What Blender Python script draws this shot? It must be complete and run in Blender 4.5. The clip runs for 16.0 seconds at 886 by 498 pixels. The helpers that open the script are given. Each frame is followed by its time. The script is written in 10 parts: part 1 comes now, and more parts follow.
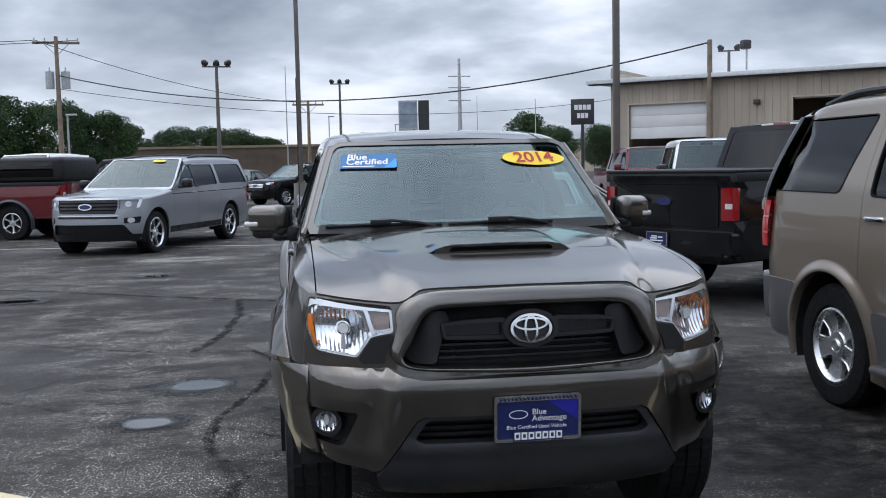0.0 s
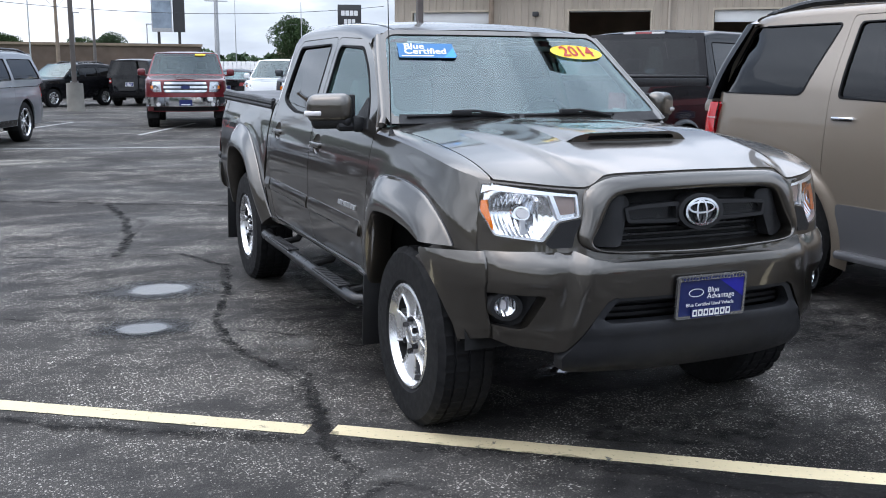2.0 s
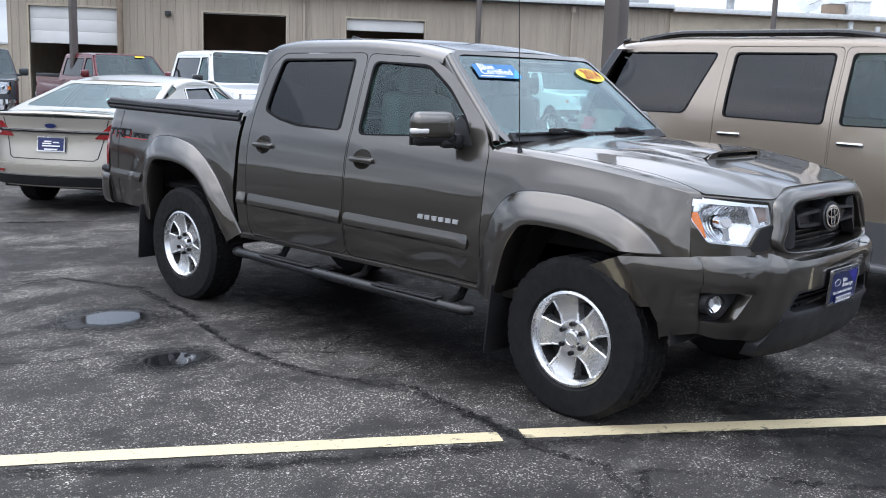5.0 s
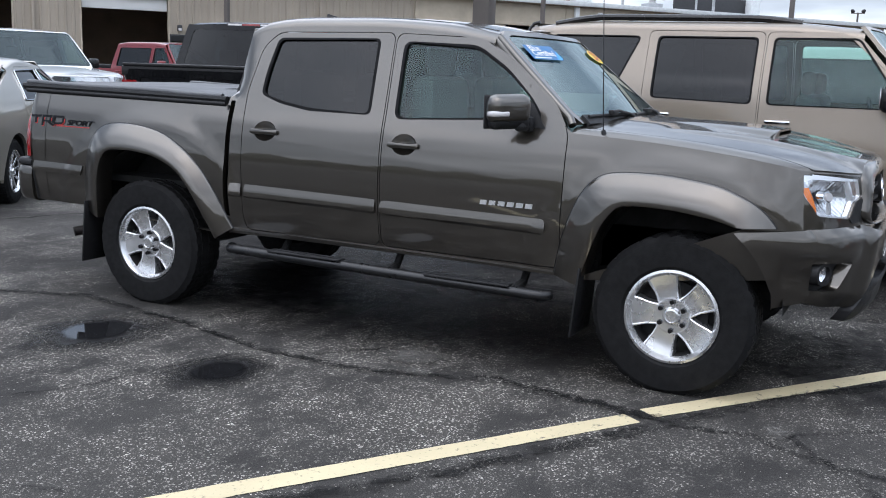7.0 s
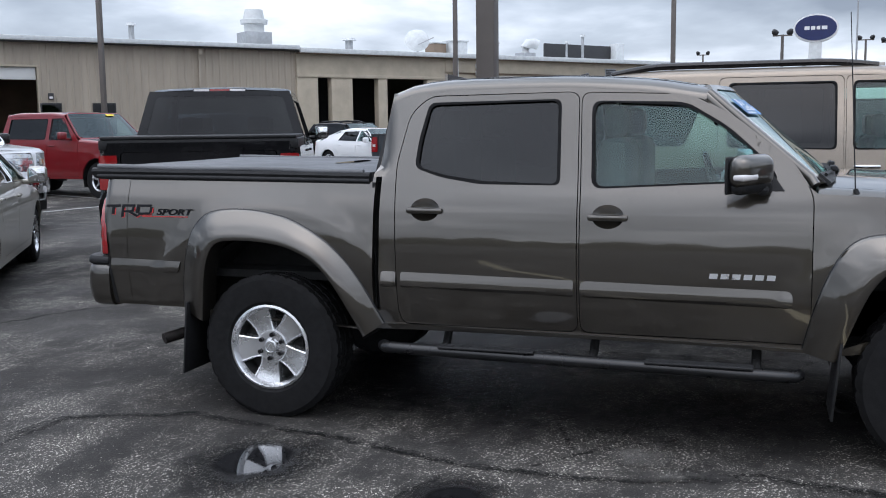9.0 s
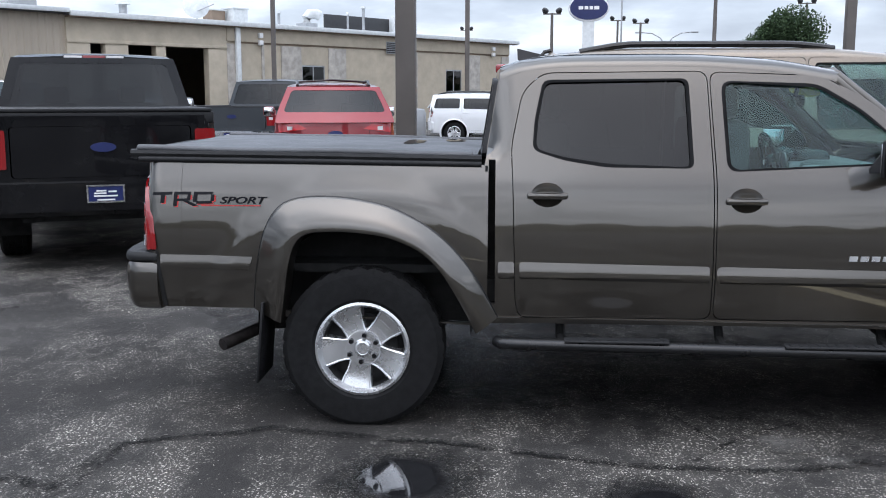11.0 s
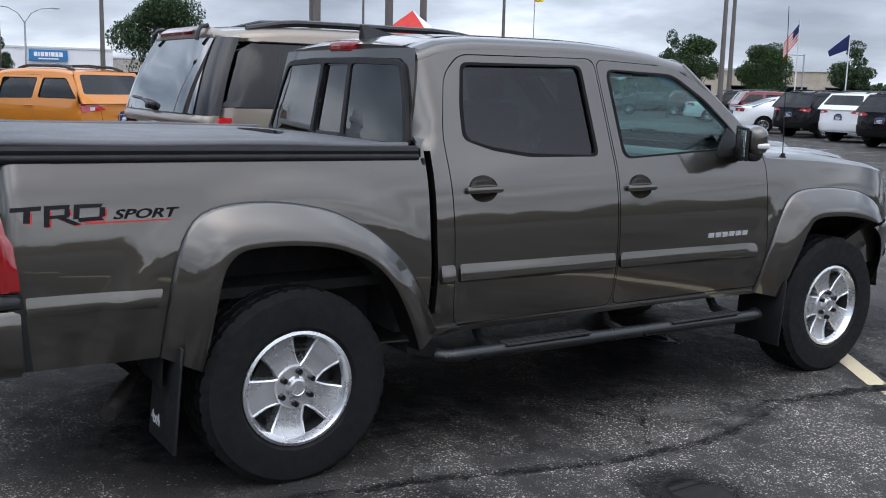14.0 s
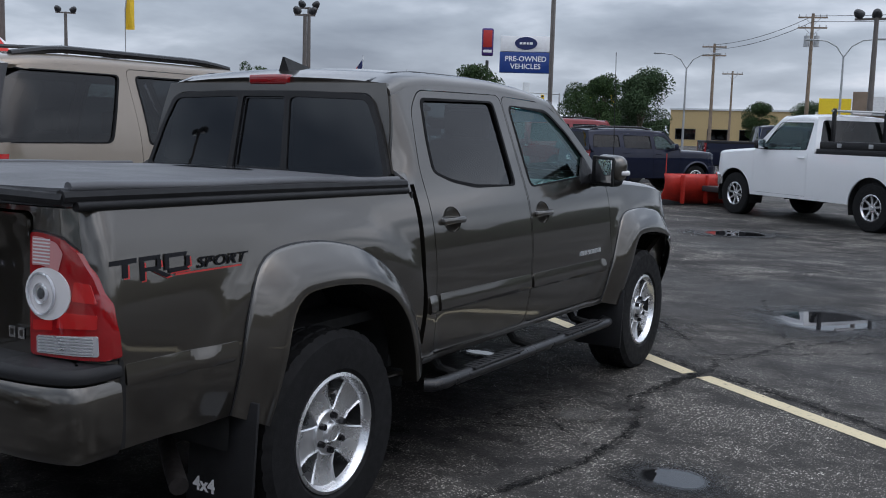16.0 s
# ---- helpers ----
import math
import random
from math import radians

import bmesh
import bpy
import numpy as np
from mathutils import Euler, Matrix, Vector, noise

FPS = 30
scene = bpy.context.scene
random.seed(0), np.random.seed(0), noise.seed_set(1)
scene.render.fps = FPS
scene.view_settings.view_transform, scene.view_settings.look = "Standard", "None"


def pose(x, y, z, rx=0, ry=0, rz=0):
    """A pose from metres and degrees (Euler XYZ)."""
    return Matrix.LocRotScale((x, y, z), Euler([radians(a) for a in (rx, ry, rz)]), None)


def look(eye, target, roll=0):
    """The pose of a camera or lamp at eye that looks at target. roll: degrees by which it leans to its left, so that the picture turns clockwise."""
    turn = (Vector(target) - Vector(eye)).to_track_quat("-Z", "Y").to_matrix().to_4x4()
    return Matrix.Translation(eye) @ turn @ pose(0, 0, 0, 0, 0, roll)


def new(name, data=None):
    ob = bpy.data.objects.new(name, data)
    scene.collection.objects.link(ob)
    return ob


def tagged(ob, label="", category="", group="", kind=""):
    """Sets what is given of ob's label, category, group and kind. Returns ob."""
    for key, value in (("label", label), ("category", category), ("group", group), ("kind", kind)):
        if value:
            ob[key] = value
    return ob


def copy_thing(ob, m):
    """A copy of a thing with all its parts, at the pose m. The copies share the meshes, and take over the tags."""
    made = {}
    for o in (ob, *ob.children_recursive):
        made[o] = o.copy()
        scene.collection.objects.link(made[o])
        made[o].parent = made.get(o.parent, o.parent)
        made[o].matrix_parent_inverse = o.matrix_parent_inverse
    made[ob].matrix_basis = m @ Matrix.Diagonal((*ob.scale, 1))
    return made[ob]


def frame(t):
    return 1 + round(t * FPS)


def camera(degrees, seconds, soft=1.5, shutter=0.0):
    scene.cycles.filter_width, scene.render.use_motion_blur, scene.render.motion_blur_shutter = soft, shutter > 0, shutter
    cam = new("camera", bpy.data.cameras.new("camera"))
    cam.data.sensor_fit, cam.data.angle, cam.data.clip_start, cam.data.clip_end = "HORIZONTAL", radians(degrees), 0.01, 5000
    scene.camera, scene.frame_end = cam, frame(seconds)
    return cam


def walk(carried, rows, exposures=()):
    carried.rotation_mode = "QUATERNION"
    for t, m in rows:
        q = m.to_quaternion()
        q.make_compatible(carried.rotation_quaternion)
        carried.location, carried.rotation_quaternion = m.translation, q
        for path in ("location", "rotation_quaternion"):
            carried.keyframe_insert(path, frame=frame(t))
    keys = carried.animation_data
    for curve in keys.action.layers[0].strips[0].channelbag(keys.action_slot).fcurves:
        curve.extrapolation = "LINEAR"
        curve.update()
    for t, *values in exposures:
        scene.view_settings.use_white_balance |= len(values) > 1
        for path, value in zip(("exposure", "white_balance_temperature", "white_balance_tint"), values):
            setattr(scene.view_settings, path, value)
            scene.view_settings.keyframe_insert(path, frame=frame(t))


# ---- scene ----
cam = camera(48.4, 16.0, soft=1.0)
PATH = [
    (0, (-0.827, -4.224, 1.571), (-0.531, -2.254, 1.398), -1.2),
    (0.5, (-1.203, -4.112, 1.519), (-0.786, -2.169, 1.296), 1.3),
    (1, (-1.592, -4.033, 1.54), (-1.011, -2.142, 1.249), 2.3),
    (1.5, (-1.924, -3.863, 1.503), (-1.261, -2.006, 1.169), 1.2),
    (2, (-2.345, -3.817, 1.499), (-1.573, -2.008, 1.14), 0.3),
    (2.5, (-2.778, -3.76, 1.53), (-1.917, -1.983, 1.21), 0.1),
    (3, (-3.101, -3.473, 1.528), (-2.156, -1.742, 1.196), 0.1),
    (3.5, (-3.499, -3.276, 1.518), (-2.372, -1.666, 1.144), 1.8),
    (4, (-3.831, -3.107, 1.522), (-2.588, -1.587, 1.14), 1.9),
    (4.5, (-4.137, -2.812, 1.575), (-2.808, -1.369, 1.186), 1.6),
    (4.7, (-4.293, -2.715, 1.56), (-2.915, -1.313, 1.192), 1.7),
    (6.8, (-5.417, -1.213, 1.503), (-3.678, -0.289, 1.155), 2.2),
    (7, (-5.41, -1.028, 1.482), (-3.645, -0.157, 1.125), 2.0),
    (7.5, (-5.483, -0.566, 1.511), (-3.666, 0.179, 1.135), 1.2),
    (8, (-5.532, -0.15, 1.515), (-3.657, 0.477, 1.209), -0.0),
    (8.5, (-5.4, 0.262, 1.546), (-3.529, 0.919, 1.282), -1.5),
    (9, (-5.422, 0.79, 1.523), (-3.536, 1.405, 1.273), -0.7),
    (9.2, (-5.427, 0.964, 1.542), (-3.523, 1.53, 1.302), -0.6),
    (11.3, (-5.351, 2.795, 1.572), (-3.376, 2.764, 1.257), 0.2),
    (11.5, (-5.301, 2.947, 1.59), (-3.332, 2.776, 1.279), 0.5),
    (12, (-5.168, 3.402, 1.625), (-3.272, 2.824, 1.354), 2.6),
    (12.5, (-4.989, 3.678, 1.597), (-3.156, 2.932, 1.307), -0.1),
    (13, (-4.74, 4.062, 1.579), (-2.958, 3.205, 1.278), -0.8),
    (13.5, (-4.545, 4.546, 1.563), (-2.835, 3.551, 1.274), 1.6),
    (14, (-4.213, 4.77, 1.532), (-2.56, 3.691, 1.205), 1.5),
    (14.5, (-3.936, 5.052, 1.573), (-2.373, 3.857, 1.216), 1.7),
    (15, (-3.671, 5.419, 1.531), (-2.268, 4.036, 1.186), 1.1),
    (15.5, (-3.322, 5.728, 1.482), (-2.08, 4.171, 1.307), 1.2),
    (16, (-3.031, 6.055, 1.502), (-2.002, 4.357, 1.259), 1.6),
]
walk(cam, [(t, look(eye, target, roll)) for t, eye, target, roll in PATH],
     exposures=[(t, stops, 6050, 13) for t, stops in ((0.0, 0.0), (1.0, -0.05), (1.5, 0.15), (2.0, 0.56), (2.5, 0.44), (3.0, 0.10), (3.5, 0.37), (4.5, 0.6), (7.0, 0.32), (7.5, 0.49), (8.0, 0.40), (8.5, 0.10), (9.0, 0.12), (11.5, 0.42), (12.0, 0.10), (12.5, 0.04), (13.0, 0.05), (13.5, 0.13), (14.0, 0.20), (14.5, 0.38), (15.0, 0.98), (15.5, 0.40), (16.0, -0.35))])
SKY, SUN, SUN_TURN = 1.0, 0.6, 260.0

# ---- world and light ----
def make_world():
    w = bpy.data.worlds.new("overcast_sky")
    scene.world = w
    w.use_nodes = True
    nt = w.node_tree
    N, L = nt.nodes, nt.links
    N.clear()
    out, bg = N.new("ShaderNodeOutputWorld"), N.new("ShaderNodeBackground")
    sky = N.new("ShaderNodeTexSky")
    sky.sky_type, sky.sun_disc = "NISHITA", False
    sky.sun_elevation, sky.sun_rotation = radians(52), radians(SUN_TURN)
    sky.air_density, sky.dust_density = 1.0, 3.0
    tc, sep = N.new("ShaderNodeTexCoord"), N.new("ShaderNodeSeparateXYZ")
    L.new(tc.outputs["Generated"], sep.inputs[0])

    def op(kind, a, b):
        m = N.new("ShaderNodeMath")
        m.operation = kind
        for i, v in enumerate((a, b)):
            if isinstance(v, (int, float)):
                m.inputs[i].default_value = v
            else:
                L.new(v, m.inputs[i])
        return m.outputs[0]
    up = op("MAXIMUM", sep.outputs[2], 0.0)
    den = op("ADD", up, 0.22)
    comb = N.new("ShaderNodeCombineXYZ")
    L.new(op("DIVIDE", sep.outputs[0], den), comb.inputs[0])
    L.new(op("DIVIDE", sep.outputs[1], den), comb.inputs[1])

    def cloud(scale, detail, rough, dist, seed):
        n = N.new("ShaderNodeTexNoise")
        n.noise_dimensions = "4D"
        n.inputs["Scale"].default_value, n.inputs["Detail"].default_value = scale, detail
        n.inputs["Roughness"].default_value, n.inputs["Distortion"].default_value = rough, dist
        n.inputs["W"].default_value = seed
        L.new(comb.outputs[0], n.inputs["Vector"])
        return n.outputs["Fac"]
    big, fine = cloud(0.85, 6.0, 0.52, 0.25, 4.6), cloud(1.7, 7.0, 0.50, 0.2, 1.7)
    mix = op("ADD", op("MULTIPLY", big, 0.58), op("MULTIPLY", fine, 0.42))
    ramp = N.new("ShaderNodeValToRGB")
    e = ramp.color_ramp.elements
    e[0].position, e[0].color = 0.38, (0.19, 0.22, 0.27, 1)
    e[1].position, e[1].color = 0.62, (1.02, 1.02, 1.02, 1)
    for at, c in ((0.44, (0.32, 0.36, 0.41, 1)), (0.50, (0.47, 0.52, 0.57, 1)), (0.545, (0.70, 0.75, 0.80, 1)), (0.58, (0.92, 0.94, 0.97, 1))):
        m = e.new(at)
        m.color = c
    L.new(mix, ramp.inputs[0])
    low = N.new("ShaderNodeMapRange")
    low.inputs["From Min"].default_value, low.inputs["From Max"].default_value = 0.0, 0.16
    low.inputs["To Min"].default_value, low.inputs["To Max"].default_value = 0.38, 0.0
    L.new(sep.outputs[2], low.inputs["Value"])
    haze = N.new("ShaderNodeMixRGB")
    haze.inputs[2].default_value = (0.72, 0.77, 0.83, 1)
    L.new(low.outputs[0], haze.inputs[0])
    L.new(ramp.outputs[0], haze.inputs[1])
    thin = N.new("ShaderNodeMixRGB")
    thin.blend_type = "ADD"
    thin.inputs[0].default_value = 0.02
    L.new(haze.outputs[0], thin.inputs[1])
    L.new(sky.outputs[0], thin.inputs[2])
    # an overcast sky is brightest overhead
    dome = N.new("ShaderNodeMapRange")
    dome.inputs["From Min"].default_value, dome.inputs["From Max"].default_value = 0.22, 1.0
    dome.inputs["To Min"].default_value, dome.inputs["To Max"].default_value = 1.0, 2.5
    L.new(sep.outputs[2], dome.inputs["Value"])
    lift = N.new("ShaderNodeVectorMath")
    lift.operation = "SCALE"
    L.new(thin.outputs[0], lift.inputs[0])
    L.new(dome.outputs[0], lift.inputs["Scale"])
    L.new(lift.outputs[0], bg.inputs["Color"])
    bg.inputs["Strength"].default_value = SKY
    L.new(bg.outputs[0], out.inputs[0])
    sun = new("sun", bpy.data.lights.new("sun", "SUN"))
    sun.data.energy, sun.data.angle, sun.data.color = SUN, radians(120), (1.0, 0.985, 0.96)
    sun.matrix_world = pose(0, 0, 60, 32, 0, 180 - SUN_TURN)


make_world()

# ---- materials ----
class Mat:
    """A small helper round one node material."""

    def __init__(self, name, color=(0.5, 0.5, 0.5), rough=0.5, metal=0.0, **kw):
        self.m = bpy.data.materials.new(name)
        self.m.use_nodes = True
        self.nt = self.m.node_tree
        self.b = self.nt.nodes["Principled BSDF"]
        self.b.inputs["Base Color"].default_value = (*color, 1)
        self.b.inputs["Roughness"].default_value = rough
        self.b.inputs["Metallic"].default_value = metal
        for k, v in kw.items():
            self.b.inputs[k.replace("_", " ")].default_value = v
        self.m.diffuse_color = (*color, 1)

    def node(self, kind, **kw):
        n = self.nt.nodes.new(kind)
        for k, v in kw.items():
            n.inputs[k.replace("_", " ")].default_value = v
        return n

    def link(self, a, b):
        self.nt.links.new(a, b)

    def coord(self, scale=(1, 1, 1), which="Object"):
        t, m = self.node("ShaderNodeTexCoord"), self.node("ShaderNodeMapping")
        m.inputs["Scale"].default_value = scale
        self.link(t.outputs[which], m.inputs[0])
        return m.outputs[0]

    def noise(self, scale, detail=5.0, rough=0.55, vec=None, stretch=(1, 1, 1)):
        n = self.node("ShaderNodeTexNoise", Scale=scale, Detail=detail, Roughness=rough)
        self.link(vec or self.coord(stretch), n.inputs["Vector"])
        return n.outputs["Fac"]

    def ramp(self, fac, stops):
        r = self.node("ShaderNodeValToRGB")
        e = r.color_ramp.elements
        while len(e) < len(stops):
            e.new(0.5)
        for el, (at, c) in zip(e, stops):
            el.position = at
            el.color = (*c, 1) if isinstance(c, tuple) else (c, c, c, 1)
        self.link(fac, r.inputs[0])
        return r.outputs[0]

    def mix(self, fac, a, b, kind="MIX"):
        n = self.node("ShaderNodeMixRGB")
        n.blend_type = kind
        for i, v in enumerate((fac, a, b)):
            if isinstance(v, (int, float)):
                n.inputs[i].default_value = v if i == 0 else (v, v, v, 1)
            elif isinstance(v, tuple):
                n.inputs[i].default_value = (*v, 1)
            else:
                self.link(v, n.inputs[i])
        return n.outputs[0]

    def put(self, out, name):
        self.link(out, self.b.inputs[name])
        return self

    def bump(self, height, strength=0.3, dist=0.01):
        n = self.node("ShaderNodeBump", Strength=strength, Distance=dist)
        self.link(height, n.inputs["Height"])
        self.link(n.outputs[0], self.b.inputs["Normal"])
        return self


def plain(name, color, rough=0.5, metal=0.0, vary=0.12, scale=6.0, grain=0.0, grain_scale=80.0, **kw):
    """A surface with large soft variation and fine grain."""
    M = Mat(name, color, rough, metal, **kw)
    lo, hi = tuple(c * (1 - vary) for c in color), tuple(min(1, c * (1 + vary)) for c in color)
    M.put(M.ramp(M.noise(scale), [(0.3, lo), (0.7, hi)]), "Base Color")
    M.put(M.ramp(M.noise(scale * 2.3, 4), [(0.3, max(0.0, rough * 0.85)), (0.7, min(1.0, rough * 1.15))]), "Roughness")
    if grain:
        M.bump(M.noise(grain_scale, 3), grain, 0.004)
    return M.m


def paint(name, color, metal=0.0, rough=0.28, flake=0.0):
    """Car paint: pigment under a clear coat, a little road dust low down and in drifts."""
    M = Mat(name, color, rough, metal)
    M.b.inputs["Coat Weight"].default_value, M.b.inputs["Coat Roughness"].default_value = 1.0, 0.035
    dark = max(color) < 0.1
    M.b.inputs["Specular IOR Level"].default_value = 0.03 if dark and metal < 0.5 else 0.3
    M.b.inputs["Coat Weight"].default_value = 0.6 if dark and metal < 0.5 else 1.0
    dust = M.ramp(M.noise(2.2, 6, 0.6), [(0.45, 0.0), (0.8, 0.12)])
    col = M.mix(dust, color, tuple(c * 0.7 + 0.07 for c in color))
    if flake:
        fl = M.ramp(M.noise(900, 1), [(0.45, tuple(c * (1 - flake) for c in color)), (0.6, tuple(min(1, c * (1 + flake)) for c in color))])
        col = M.mix(dust, fl, tuple(c * 0.7 + 0.07 for c in color))
    M.put(col, "Base Color")
    M.bump(M.noise(1.4, 2, 0.4), 0.006, 0.02)
    return M.m


def glass(name, tint, gloss=1.45, sheen=(1, 1, 1)):
    """Thin car glass: tinted see-through with a mirror gloss that grows at a slant."""
    m = bpy.data.materials.new(name)
    m.use_nodes = True
    nt = m.node_tree
    nt.nodes.clear()
    out, mix = nt.nodes.new("ShaderNodeOutputMaterial"), nt.nodes.new("ShaderNodeMixShader")
    tr, gl, fr = nt.nodes.new("ShaderNodeBsdfTransparent"), nt.nodes.new("ShaderNodeBsdfGlossy"), nt.nodes.new("ShaderNodeLayerWeight")
    power, curve = nt.nodes.new("ShaderNodeMath"), nt.nodes.new("ShaderNodeMapRange")
    tr.inputs[0].default_value = (*tint, 1)
    gl.inputs["Roughness"].default_value = 0.015
    gl.inputs[0].default_value = (*sheen, 1)
    fr.inputs["Blend"].default_value = 0.5
    power.operation = "POWER"
    power.inputs[1].default_value = 4.2
    nt.links.new(fr.outputs["Facing"], power.inputs[0])
    nt.links.new(power.outputs[0], curve.inputs["Value"])
    curve.inputs["To Min"].default_value = ((gloss - 1) / (gloss + 1)) ** 2
    nt.links.new(curve.outputs[0], mix.inputs[0])
    nt.links.new(tr.outputs[0], mix.inputs[1])
    nt.links.new(gl.outputs[0], mix.inputs[2])
    nt.links.new(mix.outputs[0], out.inputs[0])
    m.diffuse_color = (*tint, 1)
    return m


def asphalt_mat():
    M = Mat("worn_asphalt", (0.05, 0.05, 0.05), 0.7)
    P = M.coord()
    wob = M.node("ShaderNodeTexNoise", Scale=40.0, Detail=2.0)
    M.link(P, wob.inputs["Vector"])
    V = M.node("ShaderNodeMixRGB")
    V.inputs[0].default_value = 0.012
    M.link(P, V.inputs[1])
    M.link(wob.outputs["Color"], V.inputs[2])

    def layer(scale, share, size):
        n = M.node("ShaderNodeTexVoronoi", Scale=scale)
        M.link(V.outputs[0], n.inputs["Vector"])
        c = M.node("ShaderNodeSeparateColor")
        M.link(n.outputs["Color"], c.inputs[0])
        on = M.ramp(c.outputs[0], [(1 - share, 0.0), (1 - share + 0.05, 1.0)])
        return M.mix(1.0, on, M.ramp(n.outputs["Distance"], [(size, 1.0), (size + 0.07, 0.0)]), "MULTIPLY"), c.outputs[1], n.outputs["Distance"]
    big, tone_a, dist = layer(58.0, 0.42, 0.27)
    small, tone_b, _ = layer(118.0, 0.42, 0.32)
    rare, _, _ = layer(95.0, 0.08, 0.28)
    streak = M.ramp(M.noise(1.0, 9, 0.72, None, (1.5, 2.2, 1.0)), [(0.43, 0.0), (0.56, 1.0)])

    def traffic_worn(shift, scale):
        far_off, squash = M.node("ShaderNodeVectorMath"), M.node("ShaderNodeMapping")
        far_off.operation = "LENGTH"
        squash.inputs["Location"].default_value, squash.inputs["Scale"].default_value = shift, scale
        M.link(P, squash.inputs[0])
        M.link(squash.outputs[0], far_off.inputs[0])
        return M.ramp(far_off.outputs["Value"], [(0.55, 1.0), (1.0, 0.0)])
    bald = M.mix(1.0, traffic_worn((1.15, -0.80, 0), (0.72, 0.45, 0)), M.mix(1.0, traffic_worn((0.75, 0.55, 0), (0.35, 0.55, 0)), 0.55, "MULTIPLY"), "LIGHTEN")
    worn = M.mix(1.0, M.mix(1.0, M.ramp(M.noise(0.62, 9, 0.68, P), [(0.43, 0.0), (0.56, 1.0)]), bald, "LIGHTEN"), streak, "MULTIPLY")
    show = M.mix(1.0, M.mix(1.0, M.mix(1.0, big, small, "LIGHTEN"), worn, "MULTIPLY"), M.mix(1.0, rare, 0.6, "MULTIPLY"), "LIGHTEN")
    base = M.ramp(M.noise(0.23, 8, 0.66, P), [(0.3, (0.027, 0.0255, 0.0245)), (0.5, (0.045, 0.0425, 0.040)), (0.72, (0.072, 0.068, 0.063))])
    fine = M.ramp(M.noise(230, 3, 0.75, P), [(0.33, 0.35), (0.68, 1.75)])
    tone = M.mix(1.0, base, fine, "MULTIPLY")
    tone = M.mix(M.mix(1.0, worn, 0.75, "MULTIPLY"), tone, M.mix(1.0, (0.088, 0.082, 0.074), fine, "MULTIPLY"))
    stone = M.ramp(M.mix(0.5, tone_a, tone_b), [(0.22, (0.24, 0.225, 0.195)), (0.78, (0.86, 0.81, 0.72))])
    M.put(M.mix(show, tone, stone), "Base Color")
    M.put(M.ramp(M.noise(0.35, 6, 0.62, P), [(0.36, 0.46), (0.55, 0.70), (0.75, 0.85)]), "Roughness")
    M.b.inputs["Specular IOR Level"].default_value = 0.06
    M.bump(M.mix(0.5, dist, M.noise(150, 4, 0.65, P)), 0.75, 0.007)
    return M.m


def soft_spot(name, color, rough, lo, hi, grain=0.4, wob=0.5, most=1.0):
    """A flat patch that fades out unevenly towards its rim."""
    M = Mat(name, color, rough)
    t = M.node("ShaderNodeTexCoord")
    v = M.node("ShaderNodeVectorMath")
    v.operation = "DISTANCE"
    fl = M.node("ShaderNodeMapping")
    fl.inputs["Scale"].default_value = (1, 1, 0)
    M.link(t.outputs["Generated"], fl.inputs[0])
    M.link(fl.outputs[0], v.inputs[0])
    v.inputs[1].default_value = (0.5, 0.5, 0.0)
    sep = M.node("ShaderNodeMath")
    sep.operation = "MULTIPLY_ADD"
    M.link(M.noise(7, 7, 0.62), sep.inputs[0])
    sep.inputs[1].default_value = wob
    M.link(v.outputs["Value"], sep.inputs[2])
    fac = M.ramp(sep.outputs[0], [(lo, most), (hi, 0.0)])
    tr, mx = M.node("ShaderNodeBsdfTransparent"), M.node("ShaderNodeMixShader")
    M.link(fac, mx.inputs[0])
    M.link(tr.outputs[0], mx.inputs[1])
    M.link(M.b.outputs[0], mx.inputs[2])
    M.link(mx.outputs[0], M.nt.nodes["Material Output"].inputs[0])
    lo_c, hi_c = tuple(c * 0.6 for c in color), tuple(c * 1.4 for c in color)
    M.put(M.ramp(M.noise(45, 4, 0.65), [(0.35, lo_c), (0.65, hi_c)]), "Base Color")
    if grain:
        M.bump(M.noise(120, 3, 0.6), grain, 0.005)
    return M


def broken_film(name, color, rough, broad=(0.08, 0.62), small=(0.15, 1.0)):
    """Old tar that shows in some spots and has worn off in others."""
    M = Mat(name, color, rough)
    M.b.inputs["Specular IOR Level"].default_value = 0.12
    fac = M.mix(1.0, M.ramp(M.noise(6, 6, 0.65), [(0.38, broad[0]), (0.62, broad[1])]), M.ramp(M.noise(70, 4, 0.7), [(0.36, small[0]), (0.56, small[1])]), "MULTIPLY")
    tr, mx = M.node("ShaderNodeBsdfTransparent"), M.node("ShaderNodeMixShader")
    M.link(fac, mx.inputs[0])
    M.link(tr.outputs[0], mx.inputs[1])
    M.link(M.b.outputs[0], mx.inputs[2])
    M.link(mx.outputs[0], M.nt.nodes["Material Output"].inputs[0])
    return M.m


def line_mat(name, color):
    """Road paint worn through to the asphalt."""
    M = Mat(name, color, 0.6)
    wear = M.ramp(M.noise(9, 8, 0.68), [(0.33, 0.0), (0.39, 1.0)])
    chips = M.ramp(M.noise(55, 4, 0.6), [(0.30, 0.45), (0.40, 1.0)])
    tone = M.ramp(M.noise(2, 5), [(0.3, tuple(c * 0.82 for c in color)), (0.7, color)])
    M.put(M.mix(M.mix(1.0, wear, chips, "MULTIPLY"), (0.07, 0.068, 0.064), tone), "Base Color")
    M.bump(M.noise(90, 4), 0.4, 0.004)
    return M.m


